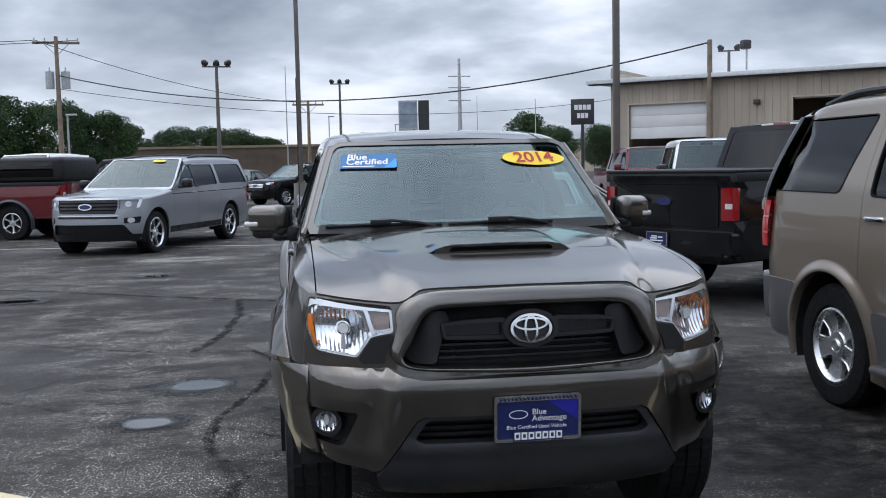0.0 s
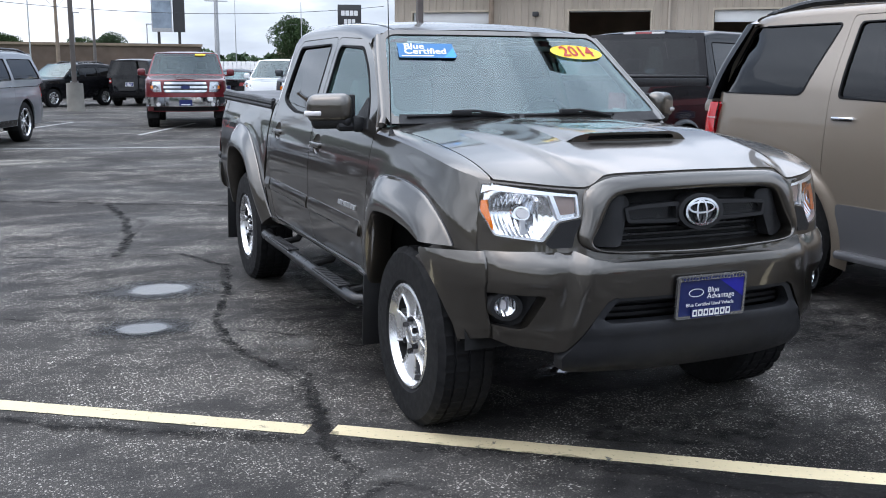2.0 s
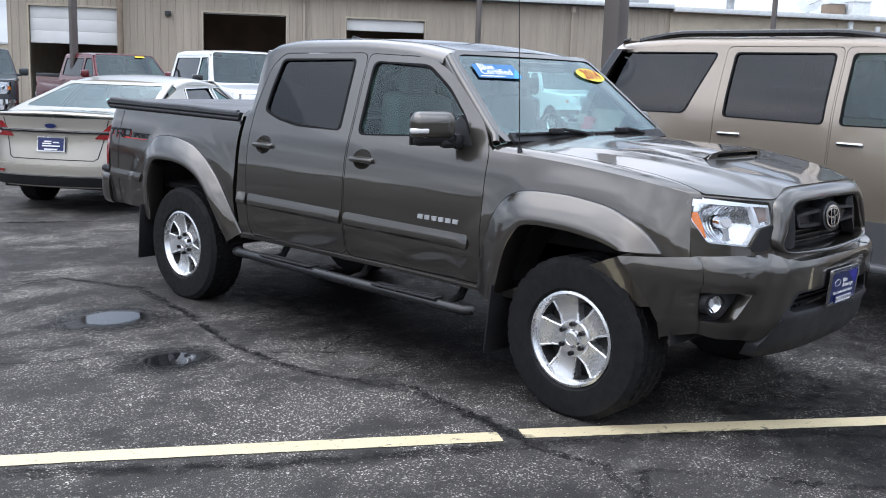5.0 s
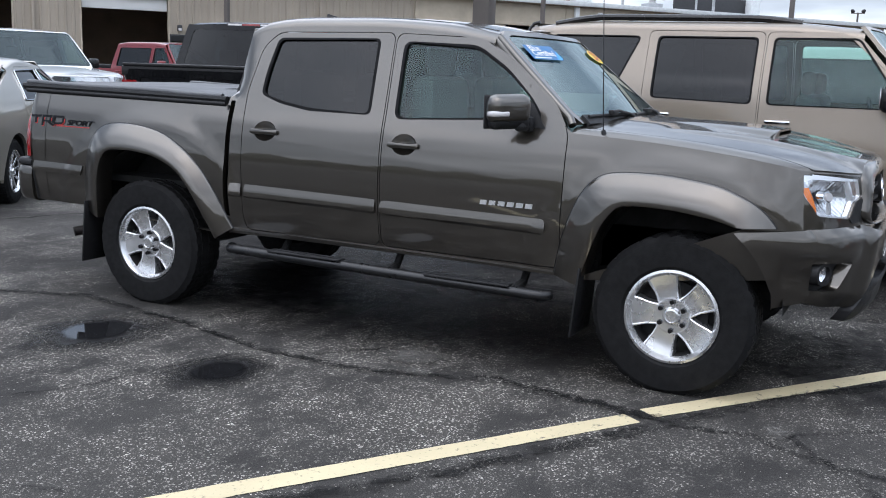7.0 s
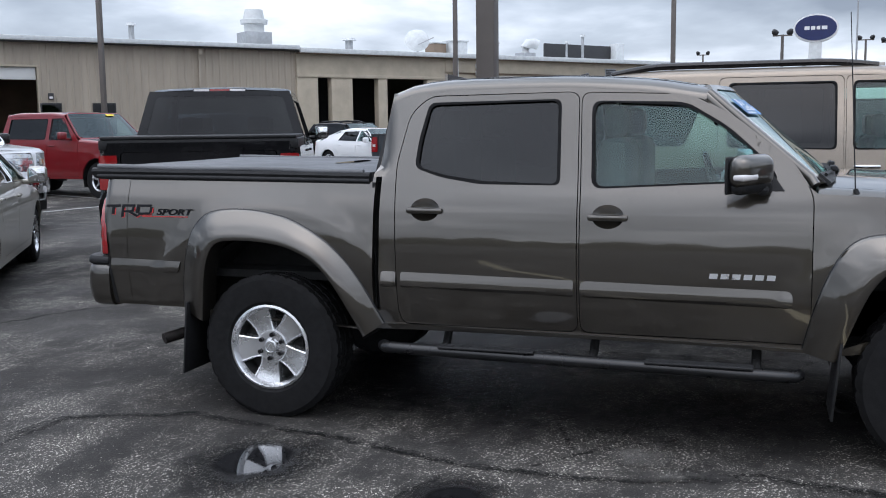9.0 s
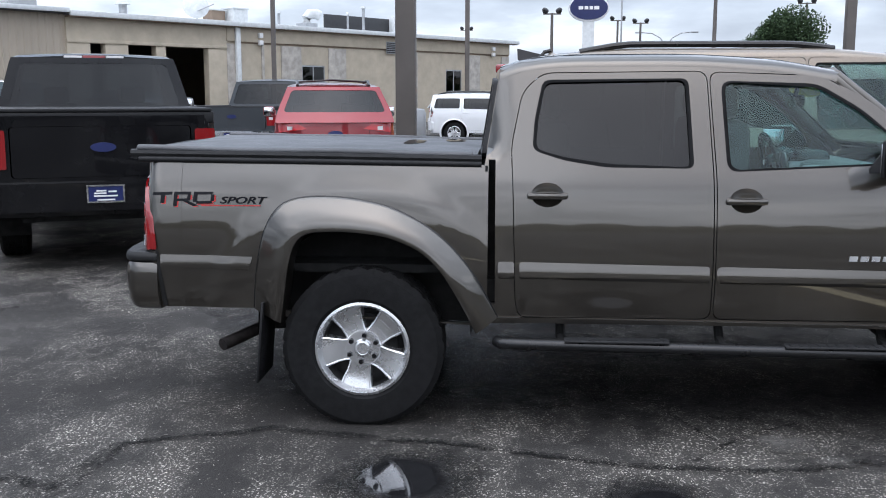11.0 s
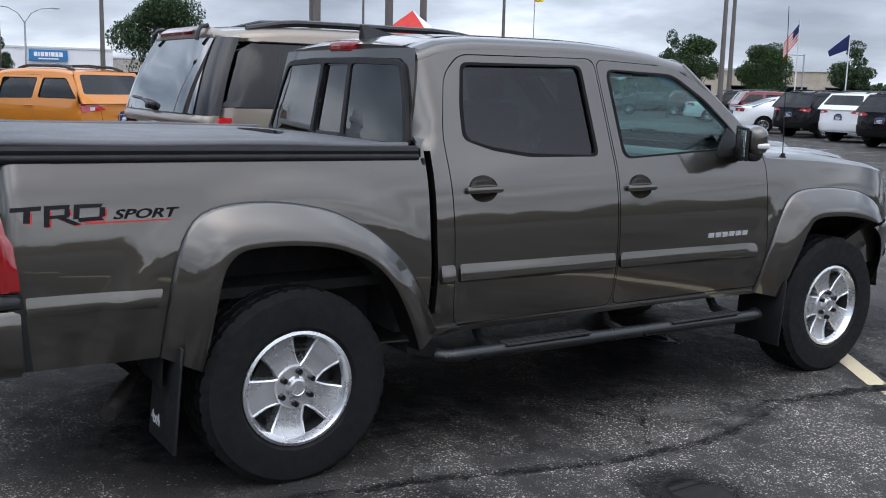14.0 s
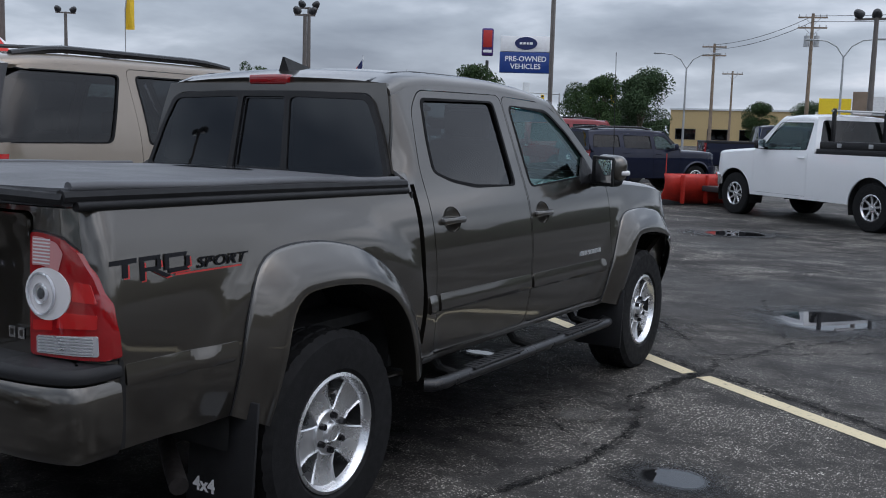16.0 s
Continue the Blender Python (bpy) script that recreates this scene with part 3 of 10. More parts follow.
# ---- wheels ----
def wheel_mesh_set(r, width, rim, spokes, style):
    """Tyre and rim meshes round the x axis; the outer side is at -x."""
    key = (r, width, rim, spokes, style)
    if key in WHEELS:
        return WHEELS[key]
    h = width / 2
    seg = 160
    prof = [(h * 0.80, rim * 0.98), (h * 0.97, rim + 0.02), (h, rim + (r - rim) * 0.5), (h * 0.96, r - 0.028), (h * 0.80, r - 0.006)]
    tread = [(h * 0.78, r), (h * 0.52, r), (h * 0.50, r - 0.009), (h * 0.44, r - 0.009), (h * 0.42, r), (h * 0.05, r), (h * 0.03, r - 0.009)]
    whole = prof + tread + [(-x, q) for x, q in tread[::-1]] + [(-x, q) for x, q in prof[::-1]]
    verts, faces = lathe(whole, seg)
    n = len(whole)
    for i, (x, q) in enumerate(whole):
        for k in range(seg):
            if q >= r - 0.007:
                row = int(abs(x) / h * 4) % 2
                if (k + row * 2) % 5 == 0:
                    v = verts[i * seg + k]
                    s = (q - 0.008) / q
                    verts[i * seg + k] = (v[0], v[1] * s, v[2] * s)
    tyre = link_mesh("tyre", verts, faces, rubber, smooth=28)
    tyre_me = tyre.data
    bpy.data.objects.remove(tyre)
    # rim barrel, lip and spokes in one mesh
    bm = bmesh.new()
    lipx = -h * 0.92

    def rings(profile, s=60):
        vs, fs = lathe(profile, s)
        b = [bm.verts.new(v) for v in vs]
        for f in fs:
            bm.faces.new([b[i] for i in f])
    rings([(lipx + 0.016, rim + 0.004), (lipx, rim + 0.004), (lipx - 0.004, rim - 0.008), (lipx + 0.012, rim - 0.02), (lipx + 0.030, rim - 0.026)])
    face = lipx + (0.028 if style != "deep" else 0.05)
    hub = rim * (0.39 if style == "five" else 0.34)
    for s in range(spokes):
        a = 2 * math.pi * (s + (0.0 if style == "five" else 0.25)) / spokes
        w0, w1 = hub * 0.52, rim * 0.13
        if style == "thin":
            w0, w1 = hub * 0.25, rim * 0.07
        ys = [hub * 0.55, hub * 1.1, rim * 0.62, rim - 0.012]
        ws = [w0, w0 * 0.82, (w0 * 0.45 + w1 * 0.6), w1]
        xs = [face + 0.010, face + 0.006, face + 0.004, face - 0.008]
        deep, edge, rise = 0.035, 0.82, 0.0
        if style == "five":
            ys, ws = [hub * 0.6, hub * 1.02, rim * 0.55, rim * 0.75, rim - 0.014], [hub * 0.60, hub * 0.60, rim * 0.255, rim * 0.315, rim * 0.365]
            xs = [face + 0.004, face + 0.008, face + 0.012, face + 0.006, face - 0.006]
            deep, edge, rise = 0.055, 0.90, 0.007
        rows = []
        for y, w, x in zip(ys, ws, xs):
            row = []
            for dx, ww in ((deep, w * 1.06), (0.004 - rise, w), (-rise, w * edge), (0.0, w * edge * 0.93), (0.0, -w * edge * 0.93), (-rise, -w * edge), (0.004 - rise, -w), (deep, -w * 1.06)):
                c, sn = math.cos(a), math.sin(a)
                row.append(bm.verts.new((x + dx, y * c - ww * sn, y * sn + ww * c)))
            rows.append(row)
        for i in range(len(rows) - 1):
            for k in range(7):
                bm.faces.new((rows[i][k], rows[i][k + 1], rows[i + 1][k + 1], rows[i + 1][k]))
    rings([(face + 0.04, hub), (face + 0.004, hub), (face - 0.002, hub * 0.95), (face - 0.003, hub * 0.52), (face - 0.012, hub * 0.48), (face - 0.018, hub * 0.44), (face - 0.021, hub * 0.34), (face - 0.018, hub * 0.31), (face - 0.018, 0.001)], 30)
    bmesh.ops.recalc_face_normals(bm, faces=bm.faces)
    rim_me = bpy.data.meshes.new("rim")
    bm.to_mesh(rim_me)
    bm.free()
    rim_me.polygons.foreach_set("use_smooth", [True] * len(rim_me.polygons))
    rim_me.set_sharp_from_angle(angle=radians(32))
    # brake disc and dark drum behind the spokes
    verts, faces = lathe([(face + 0.05, 0.001), (face + 0.05, rim * 0.72), (face + 0.075, rim * 0.72), (face + 0.075, rim - 0.034), (lipx + 0.030, rim - 0.026)], 40)
    back = bpy.data.meshes.new("wheel")
    back.from_pydata(verts, [], faces)
    back.materials.append(under)
    nuts = []
    for s in range(6 if style == "five" else 5):
        a = 2 * math.pi * (s + 0.5) / (6 if style == "five" else 5)
        nuts.append((face - 0.002, hub * 0.72 * math.cos(a), hub * 0.80 * math.sin(a)))
    nb = tube((0.010, 0, 0), (-0.020, 0, 0), 0.0145, 0.012, 6)
    nut_me = bpy.data.meshes.new("lug_nut")
    nb.to_mesh(nut_me)
    nb.free()
    WHEELS[key] = (back, tyre_me, rim_me, nut_me, nuts)
    return WHEELS[key]


WHEELS = {}


def add_wheel(car, x, y, r, width, rim, spokes, style, rim_mat, side, nuts_too=False, turn=0.0):
    back, tyre_me, rim_me, nut_me, nuts = wheel_mesh_set(r, width, rim, spokes, style)
    w = new("wheel", back)
    w.parent = car
    w.matrix_basis = pose(x, y, r - 0.010, 0, 0, 180 if side > 0 else 0) @ pose(0, 0, 0, turn, 0, 0)
    t = new("tyre", tyre_me)
    t.parent = w
    me = rim_me.copy()
    me.materials.append(rim_mat)
    q = new("rim", me)
    q.parent = w
    if nuts_too:
        nm = nut_me.copy()
        nm.materials.append(dark_steel)
        for p in nuts:
            o = new("lug_nut", nm)
            o.parent = w
            o.location = p
    return w

# ---- vehicles: forward is -y, the origin is on the ground under the front axle ----
class Shell:
    """The surface of a vehicle's body and the panels laid on it."""

    def __init__(self, s):
        self.s = s
        self.nose, self.tail = curve_of(s["nose"]), curve_of(s["tail"])
        self.hood, self.roof, self.deck = curve_of(s["hood"]), curve_of(s["roof"]), curve_of(s["deck"])
        self.width = curve_of(s["width"])
        self.df, self.dr, self.nf, self.nr = s.get("df", 0.75), s.get("dr", 0.35), s.get("nf", 2.6), s.get("nr", 3.2)
        self.q = 0.93
        self.ff = 1 - (1 - self.q**self.nf) ** (1 / self.nf)
        self.fr = 1 - (1 - self.q**self.nr) ** (1 / self.nr)
        self.crown, self.r = s.get("crown", 0.035), s.get("round", 0.06)
        self.flares = s.get("flares", ())

    def taper(self, y, z):
        f = min(max((self.nose(z) + self.df - y) / self.df, 0), 0.999)
        b = min(max((y - self.tail(z) + self.dr) / self.dr, 0), 0.999)
        return (1 - f**self.nf) ** (1 / self.nf) * (1 - b**self.nr) ** (1 / self.nr)

    def W(self, y, z):
        cab = self.s.get("cab_in")
        w = self.width(z)
        edge = cab[1] - (cab[3] * (z - cab[0]) if len(cab) > 3 else 0.0) if cab else 0.0
        if cab and z > cab[0] and y > edge - cab[2] and y < edge + 0.3:
            t = min((y - edge + cab[2]) / cab[2], 0.97)
            w -= cab[2] * 0.9 * (1 - math.sqrt(1 - t * t))
        for cy, cz, r0, r1, h in self.s.get("blisters", ()):
            t = min(1.0, max(0.0, (r1 - math.hypot((y - cy) * 0.93, z - cz)) / (r1 - r0)))
            w += h * t * t * (3 - 2 * t) * min(1.0, max(0.0, (1.22 - z) / 0.08))
        return w * (self.taper(y, z) if z < self.s["shoulder"] + 0.02 or y > self.s.get("bed_from", 99) else 1.0)

    def front(self, x, z):
        w = self.width(z)
        u = min(abs(x) / w, 0.9999)
        return (x, self.nose(z) + self.df * (1 - (1 - u**self.nf) ** (1 / self.nf)), z)

    def rear(self, x, z):
        w = self.width(min(z, self.s["shoulder"]))
        u = min(abs(x) / w, 0.9999)
        return (x, self.tail(z) - self.dr * (1 - (1 - u**self.nr) ** (1 / self.nr)), z)

    def side(self, sgn, lift=0.0):
        return lambda y, z: (sgn * (self.W(y, z) + lift), y, z)

    def top(self, line, lift=0.0, crown=None, r=None):
        c, r = self.crown if crown is None else crown, self.r if r is None else r

        def at(x, y):
            zt = line(y)
            w = max(self.W(y, zt - c - r), 0.05)
            u = min(abs(x) / w, 1.0)
            d = max(0.0, (abs(x) - (w - r * 1.6)) / (r * 1.6))
            return (x, y, zt - c * u * u - r * (1 - math.sqrt(max(0, 1 - min(d, 1) ** 2))) + lift)
        return at

    def edge(self, line, y):
        return line(y) - self.crown - self.r

    def front_edge(self, z):
        return self.nose(z) + self.df * self.ff

    def rear_edge(self, z):
        return self.tail(z) - self.dr * self.fr


def arch_points(yc, zc, r, zb, n=18, grow=1.0):
    a0 = math.asin(max(-1, min(1, (zb - zc) / r)))
    return [(yc + grow * r * math.cos(t), zc + r * math.sin(t)) for t in np.linspace(math.pi - a0, a0, n)]


def slope_map(sh, base, topp, bulge):
    """Windscreen or back glass: u from -1 to 1 across, v from 0 to 1 upward."""
    def at(u, v):
        y, z = base[0] + (topp[0] - base[0]) * v, base[1] + (topp[1] - base[1]) * v
        w = sh.width(z)
        if sh.s.get("cab_in"):
            w = sh.W(y, z)
        return (u * w * 0.992, y - bulge * (1 - u * u), z)
    return at


ACROSS = [0.0, 0.12, 0.24, 0.36, 0.48, 0.58, 0.67, 0.75, 0.81, 0.86, 0.90, 0.93, 0.955, 0.975, 0.99, 1.0]


def grid_skin(name, sh, line, y_from, y_to, r_e, mat, car, rows=16):
    """Hood or roof as an even net of faces from side to side."""
    top = sh.top(line)
    us = [-u for u in ACROSS[:0:-1]] + ACROSS
    verts, faces = [], []
    for i in range(rows + 1):
        v = i / rows
        for u in us:
            y = y_to
            for _ in range(3):
                x = u * sh.W(y, line(y) - r_e)
                y = y_from(x) * (1 - v) + y_to * v
            verts.append(top(x, y))
    m = len(us)
    for i in range(rows):
        for k in range(m - 1):
            faces.append((i * m + k, i * m + k + 1, (i + 1) * m + k + 1, (i + 1) * m + k))
    # turned-down front and rear edges
    for row in (0, rows):
        n0 = len(verts)
        for k in range(m):
            x, y, z = verts[row * m + k]
            verts.append((x, y + (0.004 if row == 0 else -0.004), z - 0.025))
        for k in range(m - 1):
            f = (row * m + k, n0 + k, n0 + k + 1, row * m + k + 1)
            faces.append(f if row == 0 else f[::-1])
    link_mesh(name, verts, faces, mat, car, smooth=40)


def vehicle(spec, name, label, category, body_mat, at, rim_mat=None, group="", res=0.11, trim=None):
    s = spec
    sh = Shell(s)
    car = thing(name, label, category, at, group)
    trim = trim or body_mat
    shoulder = s["shoulder"]
    yc, zc = s["cowl"]
    ya, za = s["screen_top"]
    yb, zb = s["back_top"]
    ye, ze = s["back_base"]
    sill = s["sill"]
    r_e = sh.crown + sh.r
    # side outline, front to back over the top, then back along the bottom with the wheel arches
    top_line = [(y, sh.edge(sh.hood, y)) for y in np.linspace(sh.front_edge(s["hood"][0][1] - r_e), yc, 7)]
    cab = [(yc + (ya - yc) * t, max(zc + (za - zc) * t - r_e * t - (1 - t) * r_e, 0)) for t in (0.35, 0.7)]
    roofl = [(y, sh.roof(y) - r_e) for y in np.linspace(ya, yb, 16)]
    back = [(yb + (ye - yb) * 0.5, zb + (ze - zb) * 0.5 - r_e * 0.5)]
    tail_y = sh.rear_edge(s["deck"][-1][1] - r_e)
    deckl = [(y, sh.edge(sh.deck, y)) for y in np.linspace(ye, tail_y, 5)] if tail_y > ye + 0.08 else [(tail_y, ze - r_e)]
    zs_f = np.linspace(sill[0], s["hood"][0][1] - r_e, 6)[:-1]
    zs_r = np.linspace(deckl[-1][1], sill[1], 6)[1:]
    low = [(sh.rear_edge(z), z) for z in zs_r]
    bottom = []
    for (wy, wz, wr), zz in ((s["arches"][1], sill[1]), (s["arches"][0], sill[0])):
        zbot = s["rocker"]
        bottom += [(wy + wr * (1.0 if "arch_loops" not in s else 1.12), zz if wy > 1 else zbot)] + ([p for p in s["arch_loops"][1 if wy > 1 else 0](0.32)[::-1]] if "arch_loops" in s else [p for p in arch_points(wy, wz, wr, zbot)[::-1]]) + [(wy - wr, zbot if wy > 1 else zz)]
    outline = [(sh.front_edge(z), z) for z in zs_f] + top_line + cab + roofl + back + deckl + low + bottom
    clean = []
    for p in outline:
        if not clean or math.hypot(p[0] - clean[-1][0], p[1] - clean[-1][1]) > 0.012:
            clean.append((float(p[0]), float(p[1])))
    windows = [round_loop(w[0], w[1]) for w in s["windows"]]
    doors = [round_loop(d, 0.05) for d in s["doors"]]

    def inner(w):
        """The door that a window sits in, or -1."""
        cx, cy = sum(p[0] for p in w) / len(w), sum(p[1] for p in w) / len(w)
        for i, d in enumerate(doors):
            if in_loop(np.array([cx]), np.array([cy]), d)[0]:
                return i
        return -1
    home = [inner(w) for w in windows]

    def shrunk(loop, d):
        cx, cy = sum(p[0] for p in loop) / len(loop), sum(p[1] for p in loop) / len(loop)
        out = []
        for x, y in loop:
            l = math.hypot(x - cx, y - cy)
            out.append((cx + (x - cx) * (1 - d / l), cy + (y - cy) * (1 - d / l)))
        return out
    for sgn in (-1, 1):
        inw = (-sgn, 0, 0)
        holes = list(doors) + [w for w, h in zip(windows, home) if h < 0] + list(s.get("gaps", ()))
        skin("side_panel", clean, holes, sh.side(sgn), inw, body_mat, car, res, 0.03)
        for i, d in enumerate(doors):
            mine = [w for w, h in zip(windows, home) if h == i]
            hy, hz = s["handles"][i]
            cup = oval(hy, hz + 0.004, 0.075, 0.056, 24)
            door = skin("door", shrunk(d, 0.005), mine + ([cup] if s.get("cups") else []), sh.side(sgn), inw, body_mat, car, res, 0.035)
            hb = bmesh.new()
            X = sh.W(hy, hz)
            if s.get("cups"):
                def dish(y, z, hy=hy, hz=hz, sgn=sgn):
                    r2 = ((y - hy) / 0.079) ** 2 + ((z - hz - 0.004) / 0.060) ** 2
                    return sh.side(sgn, -0.030 * max(0.0, 1 - r2) ** 0.8)(y, z)
                skin("handle_cup", oval(hy, hz + 0.004, 0.077, 0.058, 24), [], dish, inw, body_mat, door, 0.012, 0.0, smooth=60)
            add_box(hb, sgn * X - 0.022, sgn * X + 0.03, hy - 0.095, hy + 0.095, hz - 0.015, hz + 0.015, 0.012)
            part("handle", hb, s.get("handle_mat", trim), door)
        for w, (loop, rad, gm) in zip(windows, s["windows"]):
            skin("side_window", shrunk(w, -0.004), [], sh.side(sgn, -0.012), inw, clear_glass if gm else dark_glass, car, max(res, 0.15), 0.0)
            skin("window_seal", shrunk(w, -0.011), [shrunk(w, 0.006)], sh.side(sgn, 0.002), inw, seal_rubber, car, max(res, 0.12), 0.012)
    # hood, roof and rear deck
    hood0 = sh.front_edge(s["hood"][0][1] - r_e)

    def plan(y0, y1, line, k, zmax=None):
        ys = np.linspace(y0, y1, 10)
        half = [(sh.W(y, line(y) - r_e) * k, y) for y in ys]
        return [(float(x), float(y)) for x, y in half] + [(-float(x), float(y)) for x, y in half[::-1]]
    if s.get("own_hood"):
        s["own_hood"](sh, car, body_mat, yc)
    else:
        zf = s["hood"][0][1] - 0.02
        wf0 = sh.q * sh.width(s["hood"][0][1] - r_e)

        def lip(x):
            return float(sh.front(x, zf)[1]) if abs(x) <= wf0 else float(sh.front(wf0, zf)[1]) + (hood0 - float(sh.front(wf0, zf)[1])) * min(1.0, (abs(x) - wf0) / max(1e-3, sh.W(hood0, sh.hood(hood0) - r_e) - wf0))
        grid_skin("hood", sh, sh.hood, lambda x: lip(x), yc, r_e, body_mat, car)
    grid_skin("roof", sh, sh.roof, lambda x: ya - 0.01, yb, r_e, body_mat, car)
    if tail_y > ye + 0.25 and not s.get("pickup"):
        skin("boot_lid", plan(ye, tail_y + 0.05, sh.deck, 1.0), [], sh.top(sh.deck), (0, 0, -1), body_mat, car, res, 0.03)
    # windscreen and back glass with their pillars
    for nm, base, tp, bulge, gm, edge_u in (("windscreen", (yc - 0.0, zc - 0.01), (ya, za), s.get("screen_bulge", 0.09), screen_glass if s.get("own_mirrors") else far_screen, 0.945 if s.get("own_mirrors") else 0.968),
                                           ("back_glass", (ye, ze), (yb, zb - 0.02), -s.get("back_bulge", 0.05), s.get("back_mat") or (dark_glass if s.get("dark_back", True) else clear_glass), 0.90)):
        if nm == "back_glass" and s.get("own_back"):
            continue
        mp = slope_map(sh, base, tp, bulge)
        inw = (0, 1, -0.3) if nm == "windscreen" else (0, -1, -0.3)
        v1, v0 = (0.95 if s.get("own_mirrors") else 0.97, 0.02) if nm == "windscreen" else (0.90, s.get("back_low", 0.12))
        v0 = max(v0, s.get("frame_low", -0.04) + 0.03) if nm == "back_glass" else v0
        pane = round_loop([(-edge_u, v0), (edge_u, v0), (edge_u * 0.985, v1), (-edge_u * 0.985, v1)], 0.09)
        lowest = s.get("frame_low", -0.04) if nm == "back_glass" else -0.04
        rim = [(-1.0, lowest), (1.0, lowest), (1.0, 1.0), (-1.0, 1.0)]
        if s.get("pickup") and nm == "windscreen":
            half = [(0.95, lowest), (0.99, 0.07), (0.992, 0.70), (0.982, 0.85), (0.965, 0.94), (0.91, 1.0)]
            rim = half + [(-u, v) for u, v in half[::-1]]
        skin("screen_frame", rim, [pane], mp, inw, s.get("back_frame", body_mat) if nm == "back_glass" else body_mat, car, 0.06, 0.03)
        skin(nm, pane, [], lambda u, v, mp=mp: tuple(Vector(mp(u, v)) + Vector(inw) * 0.006), inw, gm, car, 0.15, 0.0)
        if nm == "windscreen":
            skin("screen_band", pane, [round_loop([(-edge_u + 0.03, v0 + 0.07), (edge_u - 0.03, v0 + 0.07), (edge_u - 0.035, v1 - 0.04), (-edge_u + 0.035, v1 - 0.04)], 0.09)],
                 lambda u, v, mp=mp: tuple(Vector(mp(u, v)) + Vector((0, 0.012, -0.004))), inw, trim_black, car, 0.15, 0.0)
    # front and rear faces
    if s.get("panes"):
        s["panes"](sh, car)
    s["front_face"](sh, car, body_mat, trim, res)
    s["rear_face"](sh, car, body_mat, trim, res)
    # arch lips or flares
    for wy, wz, wr in s["arches"]:
        for sgn in (-1, 1):
            if s.get("flare"):
                add_flare(sh, car, wy, wz, wr, sgn, s, s.get("flare_mat", body_mat), s.get("front_span") if wy < 1 else None)
            add_liner(sh, car, wy, wz, wr, sgn)
    # underbody, floor and seats
    b = bmesh.new()
    wf, wr_ = s["arches"][0], s["arches"][1]
    wi = sh.width(0.6) - 0.30
    add_box(b, -wi, wi, sh.nose(0.5) + 0.25, sh.tail(0.6) - 0.12, s["rocker"] + 0.02, s["rocker"] + 0.24)
    add_box(b, -sh.width(0.6) + 0.06, sh.width(0.6) - 0.06, wf[0] + wf[2] + 0.02, wr_[0] - wr_[2] - 0.02, s["rocker"] + 0.02, s["rocker"] + 0.2)
    add_box(b, -wi, wi, sh.nose(0.7) + 0.2, yc + 0.25, 0.5, s["hood"][0][1] - 0.22)
    part("underbody", b, under, car, smooth=0)
    seats(sh, s, car)
    # wheels
    wd = s["wheel"]
    for wy, wz, wr in s["arches"]:
        for sgn in (-1, 1):
            add_wheel(car, sgn * (s["track"]), wy, wd[0], wd[1], wd[2], wd[3], wd[4], rim_mat or alloy, sgn, s.get("nuts", False), 20 * wy)
    # mirrors
    my, mz = s["mirror"]
    for sgn in (-1, 1) if not s.get("own_mirrors") else ():
        X = sh.W(my, mz)
        b = bmesh.new()
        add_box(b, sgn * (X - 0.02), sgn * (X + 0.12), my - 0.03, my + 0.05, mz - 0.06, mz - 0.01, 0.015)
        add_box(b, sgn * (X + 0.07), sgn * (X + 0.27), my - 0.04, my + 0.09, mz - 0.05, mz + 0.13, 0.045, seg=3)
        mir = part("mirror", b, s.get("mirror_mat", body_mat), car)
        part("mirror_glass", box(sgn * (X + 0.09), sgn * (X + 0.255), my + 0.088, my + 0.094, mz - 0.035, mz + 0.115, 0.002), chrome, mir)
    for extra in s.get("extras", ()):
        extra(sh, car, body_mat, trim)
    return car


def add_liner(sh, car, wy, wz, wr, sgn):
    """The dark inside of a wheel arch."""
    wr = wr + (0.06 if "arch_loops" in sh.s else 0.0)
    verts, faces = [], []
    n = 16
    X = sh.width(0.8)
    for i, t in enumerate(np.linspace(*((-0.05, math.pi + 0.05) if "arch_loops" in sh.s else (-0.35, math.pi + 0.35)), n)):
        for x in (X - 0.035, X - 0.34):
            verts.append((sgn * x, wy + (wr - 0.004) * math.cos(t), wz + (wr - 0.004) * math.sin(t)))
    for i in range(n - 1):
        faces.append((2 * i, 2 * i + 1, 2 * i + 3, 2 * i + 2))
    k = len(verts)
    verts.append((sgn * (X - 0.34), wy, wz))
    for i in range(n - 1):
        faces.append((2 * i + 1, k, 2 * i + 3))
    link_mesh("arch_liner", verts, faces, under, car)


